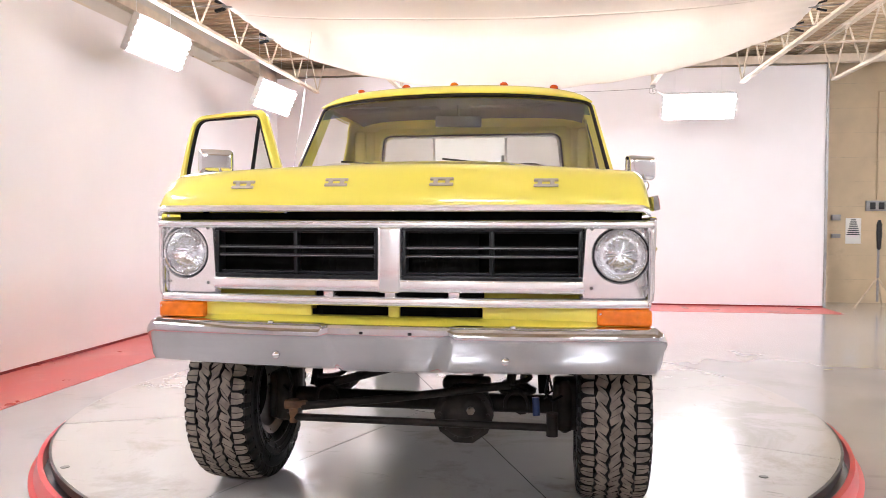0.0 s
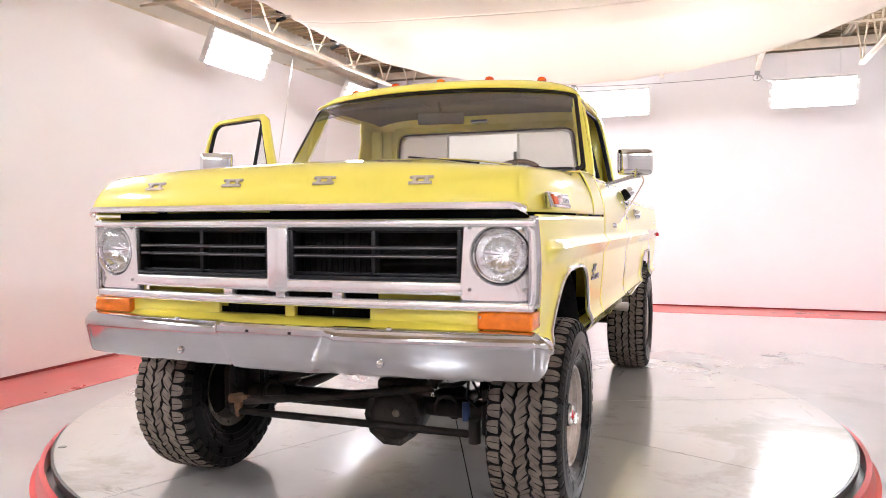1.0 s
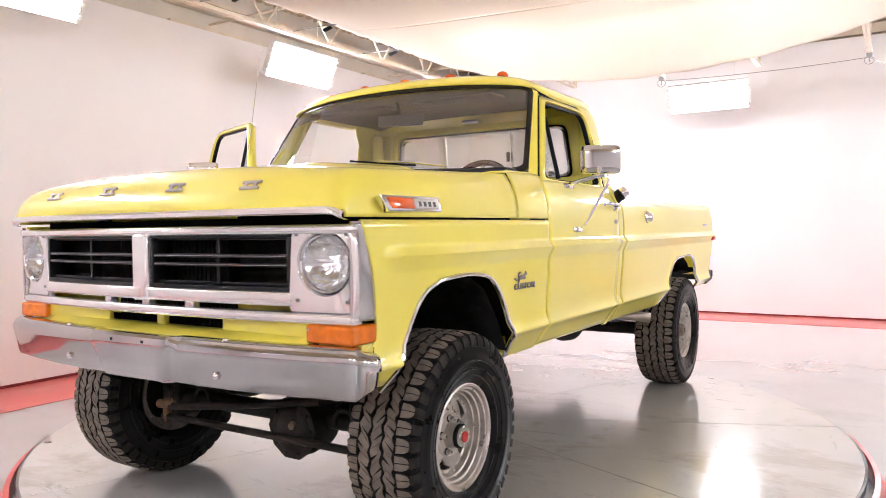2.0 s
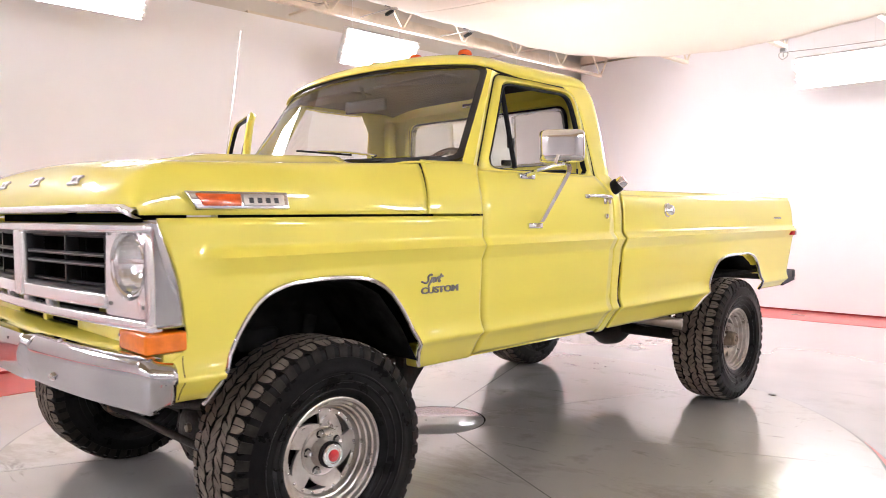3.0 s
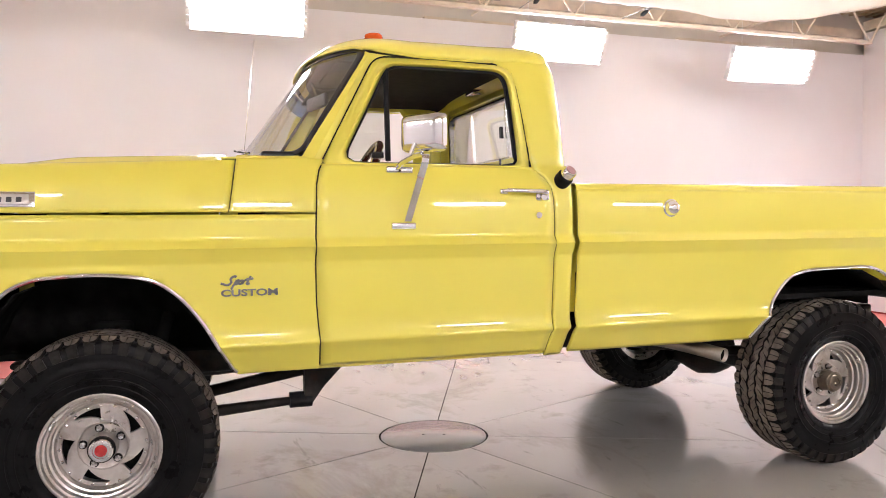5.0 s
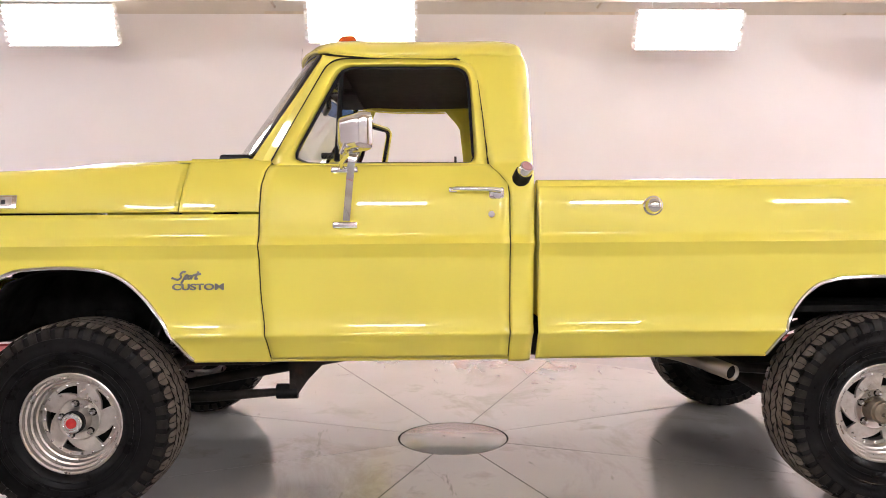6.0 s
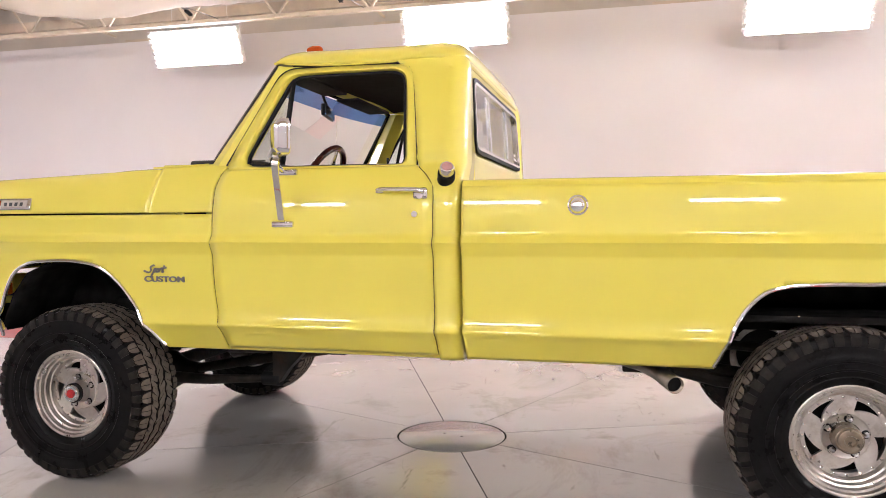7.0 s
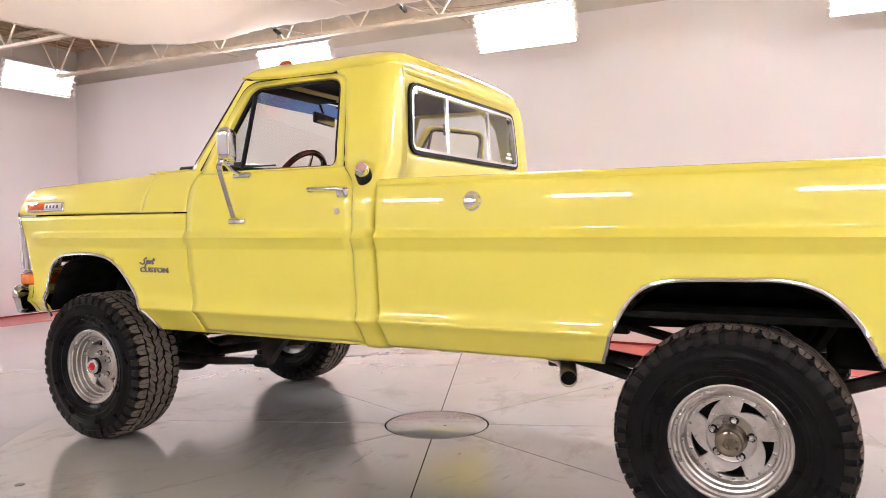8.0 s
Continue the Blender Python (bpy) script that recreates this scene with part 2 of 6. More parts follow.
def holder(name, loc, parent=None, rot=None):
    ob = new(name)
    ob.empty_display_size = 0.1
    if parent:
        ob.parent = parent
        ob.matrix_parent_inverse = world_of(parent).inverted()
    ob.matrix_basis = Matrix.Translation(loc) @ (rot if rot else Matrix.Identity(4))
    return ob


def box(bm, x0, x1, y0, y1, z0, z1, bevel=0.0, seg=2, m=None):
    r = bmesh.ops.create_cube(bm, size=1.0)
    vs = r["verts"]
    for v in vs:
        v.co = Vector(((x0 + x1) / 2 + v.co.x * (x1 - x0), (y0 + y1) / 2 + v.co.y * (y1 - y0), (z0 + z1) / 2 + v.co.z * (z1 - z0)))
    if m is not None:
        for v in vs:
            v.co = m @ v.co
    if bevel:
        es = list({e for v in vs for e in v.link_edges})
        bmesh.ops.bevel(bm, geom=es, offset=bevel, segments=seg, affect="EDGES", profile=0.5)
    return bm


def boxed(*a, **k):
    return box(bmesh.new(), *a, **k)


def sweep(bm, pts, r, n=10, closed=False, caps=True):
    """A round bar of radius r (a number, or one for each point) along the points."""
    pts = [Vector(p) for p in pts]
    k = len(pts)
    rs = r if isinstance(r, (list, tuple)) else [r] * k
    rings, up = [], None
    for i, p in enumerate(pts):
        a = pts[(i - 1) % k] if closed or i > 0 else p
        b = pts[(i + 1) % k] if closed or i < k - 1 else p
        d = (b - a).normalized()
        if up is None:
            up = d.orthogonal().normalized()
        up = (up - d * up.dot(d)).normalized()
        side = d.cross(up)
        rings.append([bm.verts.new(p + rs[i] * (math.cos(t) * up + math.sin(t) * side)) for t in (2 * math.pi * j / n for j in range(n))])
    for i in range(k if closed else k - 1):
        q, s = rings[i], rings[(i + 1) % k]
        for j in range(n):
            bm.faces.new((q[j], q[(j + 1) % n], s[(j + 1) % n], s[j]))
    if caps and not closed:
        bm.faces.new(rings[0][::-1])
        bm.faces.new(rings[-1])
    return bm


def lathe(bm, profile, n=48, centre=(0, 0, 0), axis="X"):
    """Turns (along, radius) pairs round an axis."""
    c = Vector(centre)
    rings = []
    for a, r in profile:
        ring = []
        for j in range(n):
            t = 2 * math.pi * j / n
            p = Vector((a, r * math.cos(t), r * math.sin(t)))
            if axis == "Z":
                p = Vector((p.y, p.z, p.x))
            elif axis == "Y":
                p = Vector((p.y, p.x, p.z))
            ring.append(bm.verts.new(c + p))
        rings.append(ring)
    for q, s in zip(rings, rings[1:]):
        for j in range(n):
            bm.faces.new((q[j], q[(j + 1) % n], s[(j + 1) % n], s[j]))
    for ring, (a, r) in ((rings[0], profile[0]), (rings[-1], profile[-1])):
        if r < 0.05 and r > 0:
            bm.faces.new(ring)
    return bm


def sheet(bm, f, us, vs, flip=False):
    rows = [[bm.verts.new(f(u, v)) for v in vs] for u in us]
    for a, b in zip(rows, rows[1:]):
        for j in range(len(vs) - 1):
            q = (a[j], b[j], b[j + 1], a[j + 1])
            bm.faces.new(q[::-1] if flip else q)
    return bm


def tidy(bm, d=0.0004):
    bmesh.ops.remove_doubles(bm, verts=bm.verts, dist=d)
    bmesh.ops.dissolve_degenerate(bm, dist=0.0002, edges=bm.edges)
    return bm


def band(bm, loops, closed=True):
    """Faces between loops of the same length."""
    rings = [[bm.verts.new(p) for p in lp] for lp in loops]
    n = len(rings[0])
    for q, s in zip(rings, rings[1:]):
        for j in range(n if closed else n - 1):
            bm.faces.new((q[j], q[(j + 1) % n], s[(j + 1) % n], s[j]))
    return rings


def span(a, b, n):
    return [a + (b - a) * i / (n - 1) for i in range(n)]


def lerp_table(table, v):
    if v <= table[0][0]:
        return table[0][1]
    for (a, p), (b, q) in zip(table, table[1:]):
        if v <= b:
            return p + (q - p) * (v - a) / (b - a)
    return table[-1][1]


def smooth_table(table, v):
    """Like lerp_table with a soft spline through the pairs."""
    n = len(table)
    if v <= table[0][0]:
        return table[0][1]
    for i in range(n - 1):
        (a, p), (b, q) = table[i], table[i + 1]
        if v <= b:
            s = (q - p) / (b - a)
            m0 = s if i == 0 else 0.5 * (s + (p - table[i - 1][1]) / (a - table[i - 1][0]))
            m1 = s if i == n - 2 else 0.5 * (s + (table[i + 2][1] - q) / (table[i + 2][0] - b))
            t, h = (v - a) / (b - a), b - a
            return (2 * t**3 - 3 * t * t + 1) * p + (t**3 - 2 * t * t + t) * h * m0 + (3 * t * t - 2 * t**3) * q + (t**3 - t * t) * h * m1
    return table[-1][1]


def rounded(pts, r, n=5):
    """A closed polygon of (a, b) pairs with its corners rounded by r (a number, or one for each corner)."""
    out, k = [], len(pts)
    rs = r if isinstance(r, (list, tuple)) else [r] * k
    for i in range(k):
        p, a, b = Vector(pts[i]), Vector(pts[i - 1]), Vector(pts[(i + 1) % k])
        u, w = (a - p), (b - p)
        d = min(rs[i], 0.45 * u.length, 0.45 * w.length)
        s, e = p + u.normalized() * d, p + w.normalized() * d
        for j in range(n):
            t = j / (n - 1)
            out.append(((1 - t) ** 2 * s + 2 * t * (1 - t) * p + t * t * e))
    return out


def smoothstep(a, b, v):
    t = max(0.0, min(1.0, (v - a) / (b - a)))
    return t * t * (3 - 2 * t)

# ---- the room ----
XL, XR, YB, YF, ZC = -4.24, 8.6, 7.66, -8.75, 4.20


def struct(name, bm, material, label, category, smooth=0):
    return tagged(link_mesh(name, bm, material, smooth), label, category, "", "structure")


struct("floor", boxed(XL - 0.3, XR + 0.3, YF - 0.3, YB + 1.2, -0.12, 0.0), FLOOR_GREY, "polished grey epoxy studio floor", "floor")
struct("red_floor_stripe", boxed(XL, XL + 0.90, YF + 0.9, YB - 0.88, 0.0005, 0.0045), FLOOR_RED, "red painted stripe on floor along white wall", "floor stripe")
struct("red_floor_stripe", boxed(XL, 4.98, YB - 0.88, YB, 0.0005, 0.0045), FLOOR_RED, "red painted stripe on floor along white wall", "floor stripe")
struct("red_floor_stripe", boxed(XL, XR, YF, YF + 0.9, 0.0005, 0.0045), FLOOR_RED, "red painted stripe on floor along white wall", "floor stripe")

WT = 3.62
struct("wall_west", boxed(XL - 0.2, XL, YF - 0.2, YB + 0.2, 0.0, WT), WALL_WHITE, "smooth white painted studio wall", "wall")
struct("wall_west_upper", boxed(XL - 0.36, XL - 0.16, YF - 0.2, YB + 1.2, WT + 0.001, ZC + 0.2), WALL_UPPER, "cream upper wall set back above white panels", "wall")
struct("wall_north", boxed(XL + 0.001, 4.98, YB, YB + 0.12, 0.0, 3.92), WALL_WHITE, "white painted back wall panel", "wall")
struct("wall_north_upper", boxed(XL - 0.15, XR, YB + 0.9, YB + 1.1, 0.0, ZC + 0.2), BEIGE, "beige painted block wall behind white panel", "wall")
struct("wall_south", boxed(XL + 0.001, XR, YF - 0.2, YF, 0.0, WT), WALL_WHITE, "smooth white painted studio wall", "wall")
struct("wall_south_upper", boxed(XL - 0.15, XR, YF - 0.36, YF - 0.16, WT + 0.001, ZC + 0.2), WALL_UPPER, "cream upper wall above white panels", "wall")
struct("wall_east", boxed(XR, XR + 0.2, YF - 0.3, YB + 1.1, 0.0, ZC + 0.2), WALL_WHITE, "white painted studio wall", "wall")
for x0, x1, y0, y1 in ((XL, XL + 0.012, YF, YB), (XL + 0.012, 4.98, YB - 0.012, YB), (XL + 0.012, XR, YF, YF + 0.012)):
    struct("baseboard", boxed(x0, x1, y0, y1, 0.003, 0.028), DARK_RED, "thin dark red strip at foot of wall", "baseboard")
# narrow ledge strips on top of the white panels
for y in (-5.2, -1.9, 1.2, 4.6):
    struct("trim", boxed(XL - 0.15, XL - 0.02, y, y + 1.1, WT + 0.002, WT + 0.035), JOIST, "cream wooden strip lying on the wall top", "trim")
struct("trim", boxed(4.981, 5.02, YB - 0.02, YB + 0.13, 0.0, 3.94), GREY_METAL, "dark edge of white wall panel", "trim")

# corrugated deck
bm = bmesh.new()
ys = []
y = YF - 0.2
while y < YB + 1.1:
    ys += [(y, 0.0), (y + 0.06, 0.0), (y + 0.075, 0.045), (y + 0.135, 0.045)]
    y += 0.15
rows = [[bm.verts.new((x, yy, ZC + zz)) for yy, zz in ys] for x in (XL - 0.2, XR + 0.2)]
for j in range(len(ys) - 1):
    bm.faces.new((rows[0][j], rows[0][j + 1], rows[1][j + 1], rows[1][j]))
ob = struct("ceiling", bm, CEILING_TAN, "tan corrugated metal roof deck", "ceiling")
struct("ceiling_top", boxed(XL - 0.4, XR + 0.4, YF - 0.4, YB + 1.3, ZC + 0.1, ZC + 0.2), CEILING_TAN, "tan roof above the deck", "ceiling")
struct("beam", boxed(XL, XR, YB - 0.02, YB + 0.09, 3.95, 4.08), JOIST, "dark cream steel angle above back wall", "beam")
struct("beam", boxed(XL - 0.15, XL - 0.03, YF, YB, 3.86, 3.98), JOIST, "cream steel ledger along upper wall", "beam")


def joist(x):
    """An open-web steel joist that runs from the front wall to the back wall."""
    h = holder("roof_joist", (x, 0, 3.7))
    tagged(h, "cream painted open-web steel roof joist", "joist", "roof joists")
    zt, zb, y0, y1 = ZC - 0.03, 3.46, YF + 1.15, YB - 1.15
    for s in (-1, 1):
        part("top_chord", boxed(x + s * 0.028 - 0.022, x + s * 0.028 + 0.022, YF, YB + 0.9, zt - 0.05, zt - 0.01), JOIST, h, smooth=0)
        part("bottom_chord", boxed(x + s * 0.017 - 0.015, x + s * 0.017 + 0.015, y0, y1, zb - 0.018, zb + 0.018), JOIST, h, smooth=0)
    n = 28
    pts = [(x, y0 - 0.45, zt - 0.03)]
    for i in range(n + 1):
        pts.append((x, y0 + (y1 - y0) * i / n, zb if i % 2 == 0 else zt - 0.03))
    pts.append((x, y1 + 0.45, zt - 0.03))
    for a, b in zip(pts, pts[1:]):
        part("web_bar", sweep(bmesh.new(), [a, b], 0.0125, 6), JOIST, h)


for x in (-3.12, -1.74, -0.43, 0.84, 2.11, 3.40, 4.67, 5.94, 7.21):
    joist(x)
for y, z in ((-5.4, 3.73), (-1.8, 3.73), (1.8, 3.73), (5.3, 3.73)):
    bm = sweep(bmesh.new(), [(XL - 0.1, y, z), (XR, y, z)], 0.016, 6)
    tagged(link_mesh("bridging_bar", bm, JOIST), "cream steel bar crossing the roof joists", "bar", "bridging bars")


LIFT = 1.02


def light_bank(tubes=6):
    """A bank of bright tubes; it faces along -y of its own frame, its tubes lie along x."""
    h = holder("light_bank", (0, 0, 0))
    w, hh = 0.535, 0.188
    bm = boxed(-w, w, 0.03, 0.06, -hh, hh, 0.004)
    part("back_panel", bm, FIXTURE, h)
    for s in (-1, 1):
        part("end_rail", boxed(s * w - 0.010, s * w + 0.010, 0.0, 0.07, -hh - 0.01, hh + 0.01, 0.003), FIXTURE, h)
    for s in (-1, 1):
        part("reflector_lip", boxed(-w, w, -0.045, 0.05, s * (hh + 0.012) - 0.003, s * (hh + 0.012) + 0.003), FIXTURE, h, smooth=0)
    for i in range(tubes):
        z = -hh + 0.038 + i * (2 * hh - 0.076) / (tubes - 1)
        part("tube", lathe(bmesh.new(), [(-w + 0.01, 0.004), (-w + 0.012, 0.019), (w - 0.012, 0.019), (w - 0.01, 0.004)], 12, (0, -0.005, z)), TUBE if tubes == 6 else TUBE_OLD, h)
        for s in (-1, 1):
            part("socket", boxed(s * (w + 0.012) - 0.022, s * (w + 0.012) + 0.022, -0.022, 0.03, z - 0.018, z + 0.018, 0.004), FIXTURE, h)
    for x in (-0.35, 0.35):
        part("yoke", sweep(bmesh.new(), [(x, 0.05, 0.0), (x, 0.10, 0.05), (x, 0.105 + 0.407 * LIFT, 0.06 + 0.914 * LIFT)], 0.003, 6), FIXTURE, h)
    if tubes < 6:
        return tagged(h, "white bank of four dimmer fluorescent tubes in room corner", "light", "banks of studio lights")
    return tagged(h, "white bank of six lit fluorescent tubes hung near ceiling", "light", "banks of studio lights")


# place: x, y, z, turn about z, tilt down
BANKS = [
    (-3.58, -3.78, 3.33, 90, 24), (-3.58, -0.79, 3.36, 90, 24), (-3.62, 2.57, 3.30, 90, 24), (-3.33, 5.22, 3.16, 86, 24),
    (0.08, 7.00, 3.20, 0, 24), (2.87, 6.95, 3.19, 0, 24),
    (-0.3, -8.05, 3.36, 180, 24), (2.9, -8.05, 3.36, 180, 24),
    (7.6, -3.6, 3.36, -90, 24), (7.6, -0.8, 3.36, -90, 24), (7.6, 2.2, 3.36, -90, 24), (7.6, 5.0, 3.36, -90, 24),
]
first = light_bank()
for i, (x, y, z, turn, tilt) in enumerate(BANKS):
    m = pose(x, y, z, 0, 0, turn) @ pose(0, 0, 0, tilt, 0, 0)
    if i:
        copy_thing(first, m)
    else:
        first.matrix_basis = m

light_bank(4).matrix_basis = pose(-3.17, -8.1, 3.48, 0, 0, 180) @ pose(0, 0, 0, 24, 0, 0)

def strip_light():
    """A long twin-tube light, added out of view; its tubes along x, facing down."""
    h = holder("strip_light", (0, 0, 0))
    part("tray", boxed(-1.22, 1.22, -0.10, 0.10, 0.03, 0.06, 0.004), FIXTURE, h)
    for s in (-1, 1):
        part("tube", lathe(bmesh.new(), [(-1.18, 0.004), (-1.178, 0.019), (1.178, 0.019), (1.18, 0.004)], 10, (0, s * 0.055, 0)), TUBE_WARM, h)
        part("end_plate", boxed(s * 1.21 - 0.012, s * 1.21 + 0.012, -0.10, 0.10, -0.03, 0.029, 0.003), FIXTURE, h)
    return tagged(h, "added unseen twin-tube light that brightens the cloth from above", "light", "shop lights above the cloth")


# added lights, hidden above the cloth, that make it glow
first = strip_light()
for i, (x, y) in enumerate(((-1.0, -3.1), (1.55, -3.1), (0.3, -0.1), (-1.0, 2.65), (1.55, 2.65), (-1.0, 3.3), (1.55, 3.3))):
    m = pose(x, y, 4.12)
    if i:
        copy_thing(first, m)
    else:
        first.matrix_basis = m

# cloth canopy over the turntable
CX, CY, HX, HY = 0.28, -0.05, 2.84, 3.55


def canopy(u, v):
    """A sheet hung along its two long sides; u across, v along, both from -1 to 1."""
    x = CX + HX * u * (1 - 0.03 * (1 - v * v))
    y = CY + HY * v + 0.02 * math.sin(9 * u + 2) * abs(v)
    sag = (1 - abs(u) ** 2.2)
    end = smoothstep(0.74, 1.0, abs(v))
    z = 3.44 - sag * (0.15 + 0.39 * end) + 0.006 * math.sin(14 * v + 5 * u) * abs(u) ** 3 + 0.006 * math.sin(31 * u) * end
    z += 0.012 * math.sin(5 * v + 3 * u) * sag
    # gathered folds between the clamps, and a few slack creases
    z += 0.005 * math.sin(80 * v + 3 * math.sin(7 * v)) * abs(u) ** 12 + 0.003 * math.sin(23 * v + 9 * u) * abs(u) ** 2
    return (x, y, z)


canopy_ob = holder("cloth_canopy", (CX, CY, 3.44))
tagged(canopy_ob, "large white cloth sheet sagging below the roof joists", "canopy")
SEAMS = (-1.0, -0.56, 0.02, 0.58, 1.0)
for v0, v1 in zip(SEAMS, SEAMS[1:]):
    bm = sheet(bmesh.new(), canopy, span(-1, 1, 81), span(v0, v1, 34))
    part("cloth_panel", bm, FABRIC, canopy_ob, thick=0.004, smooth=180)
for v in (-1, 1):
    part("hem", sweep(bmesh.new(), [canopy(u, v) for u in span(-1, 1, 61)], 0.010, 8), FABRIC, canopy_ob)


def clamp(x, y, z, side):
    """A spring clamp on the cloth's edge, tied to the joist beside it."""
    h = holder("spring_clamp", (x, y, z))
    m = Matrix.Translation((x, y, z)) @ Matrix.Diagonal((side, 1, 1, 1))
    for s in (-1, 1):
        part("jaw", boxed(-0.05, 0.035, -0.016, 0.016, s * 0.010 - 0.006, s * 0.010 + 0.006, 0.003, 2, m @ pose(0, 0, 0, 0, -s * 6, 0)), GREY_METAL, h)
        part("grip", boxed(0.03, 0.125, -0.014, 0.014, s * 0.018 - 0.009, s * 0.018 + 0.009, 0.005, 2, m @ pose(0, 0, 0, 0, -s * 14, 0)), BLACK_PLASTIC, h)
    part("spring", lathe(bmesh.new(), [(y - 0.018, 0.012), (y - 0.017, 0.014), (y + 0.017, 0.014), (y + 0.018, 0.012)], 12, (x + side * 0.03, 0, z), "Y"), GREY_METAL, h)
    part("rope", sweep(bmesh.new(), [(x + side * 0.03, y, z), (x + side * 0.2, y + 0.02, z + 0.012), (3.40 if side > 0 else -3.12, y + 0.05, 3.475)], 0.005, 6), CABLE, h)
    tagged(h, "small black spring clamp holding cloth edge", "clamp", "clamps on the cloth")


for u, v in ((-1, 0.52), (-1, 0.17), (-1, 0.86), (-1, -0.45), (-1, -0.9), (1, 0.95), (1, 0.74), (1, 0.52), (1, 0.2), (1, -0.2), (1, -0.6)):
    clamp(*canopy(u, v), u)

for x in (-0.43, 2.11):
    h = holder("hook_clamp", (x, 6.45, 3.40))
    part("clamp_body", boxed(x - 0.035, x + 0.035, 6.41, 6.49, 3.395, 3.437, 0.008), GREY_METAL, h)
    part("clamp_screw", sweep(bmesh.new(), [(x, 6.45, 3.40), (x, 6.45, 3.33)], 0.009, 8), GREY_METAL, h)
    part("cable_coil", sweep(bmesh.new(), [(x + 0.055 * math.cos(t), 6.45 + 0.02 * math.sin(2 * t), 3.35 + 0.045 * math.sin(t)) for t in (2 * math.pi * k / 24 for k in range(24))], 0.005, 6, closed=True), CABLE, h)
    tagged(h, "small grey clamp with coiled cable on joist end", "clamp", "clamps on the joists")

# ---- the turntable ----
TX, TY, TR, TZ = -0.11, -0.04, 2.40, 0.138
table = holder("turntable", (TX, TY, 0))
tagged(table, "round light grey car turntable with red skirt", "turntable")
part("under_plate", lathe(bmesh.new(), [(0.02, 0.01), (0.02, TR - 0.05), (0.105, TR - 0.05), (0.105, 0.01)], 96, (TX, TY, 0), "Z"), MATTE_BLACK, table)
part("skirt", lathe(bmesh.new(), [(0.003, TR + 0.10), (0.02, TR + 0.075), (0.095, TR + 0.055), (0.098, TR + 0.03), (0.09, TR + 0.025), (0.003, TR + 0.03)], 128, (TX, TY, 0), "Z"), RED_SKIRT, table, "red steel skirt ring")
part("rim_band", lathe(bmesh.new(), [(0.09, TR - 0.004), (TZ - 0.001, TR + 0.001), (TZ - 0.001, TR - 0.012), (0.09, TR - 0.012)], 128, (TX, TY, 0), "Z"), STEEL_EDGE, table, "dark steel edge band")
HUBR, A0 = 0.305, 22.2
part("centre_cap", lathe(bmesh.new(), [(0.106, 0.01), (0.106, HUBR - 0.006), (TZ - 0.002, HUBR - 0.006), (TZ, HUBR - 0.009), (TZ, 0.01)], 64, (TX, TY, 0), "Z"), PLATE, table)
for k in range(8):
    bm = bmesh.new()
    a0, a1 = radians(A0 + 45 * k), radians(A0 + 45 * (k + 1))
    top = []
    for r in (HUBR + 0.0035, TR - 0.013):
        g = 0.0028 / r
        arc = [(TX + r * math.cos(t), TY + r * math.sin(t)) for t in span(a0 + g, a1 - g, 17)]
        top.append(arc)
    loops = [[(*p, z) for p in top[i]] for i, z in ((0, 0.107), (0, TZ), (1, TZ), (1, 0.107))]
    rings = band(bm, loops, closed=False)
    for j in (0, -1):
        bm.faces.new([rings[i][j] for i in range(4)])
    for j in range(16):
        bm.faces.new((rings[0][j], rings[0][j + 1], rings[3][j + 1], rings[3][j]))
    part("deck_plate", bm, PLATE, table, smooth=0)
# black strips laid in the open joints stand in for the shade there
for k in range(8):
    m = Matrix.Translation((TX, TY, 0)) @ pose(0, 0, 0, 0, 0, A0 + 45 * k)
    part("joint_strip", boxed(HUBR + 0.004, TR - 0.014, -0.0026, 0.0026, 0.1065, TZ - 0.0012, m=m), MATTE_BLACK, table, smooth=0)
part("hub_joint", lathe(bmesh.new(), [(0.1065, HUBR - 0.0055), (TZ - 0.0012, HUBR - 0.0055), (TZ - 0.0012, HUBR + 0.0035), (0.1065, HUBR + 0.0035)], 64, (TX, TY, 0), "Z"), MATTE_BLACK, table)
for px, py in ((-1.80, -1.67), (1.62, -1.30), (1.15, 1.98), (-1.75, 1.6)):
    part("plate_bolt", lathe(bmesh.new(), [(TZ + 0.0005, 0.022), (TZ + 0.003, 0.02), (TZ + 0.003, 0.004)], 16, (px, py, 0), "Z"), STEEL_EDGE, table, "dark bolt plug in the deck")
for px, py in ((-0.14, -0.09), (-0.10, 0.02)):
    part("plate_bolt", lathe(bmesh.new(), [(TZ + 0.0005, 0.009), (TZ + 0.002, 0.008), (TZ + 0.002, 0.002)], 12, (px, py, 0), "Z"), STEEL_EDGE, table)

# ---- corner beside the back wall ----
YW = YB + 0.9
h = holder("paper_notice", (5.6, YW, 1.5))
tagged(h, "white paper notice with printed lines on beige wall", "notice")
part("sheet", boxed(5.64, 5.89, YW - 0.006, YW - 0.002, 1.02, 1.46), PAPER, h, smooth=0)
for i in range(8):
    wd = 0.05 + 0.012 * i
    part("print_bar", boxed(5.765 - wd * 0.8, 5.765 + wd * 0.8, YW - 0.009, YW - 0.0065, 1.42 - 0.036 * i, 1.44 - 0.036 * i), INK, h, smooth=0)
for z0, z1, lab in ((1.42, 1.52, "small grey switch box on beige wall"), (1.12, 1.19, "small grey socket on beige wall")):
    ob = link_mesh("switch_box", boxed(5.40, 5.54, YW - 0.07, YW - 0.001, z0, z1, 0.006), GREY_METAL)
    tagged(ob, lab, "switch box")
h = holder("outlet_panel", (6.05, YW, 1.93))
tagged(h, "grey outlet panel with dark sockets on wall", "outlet")
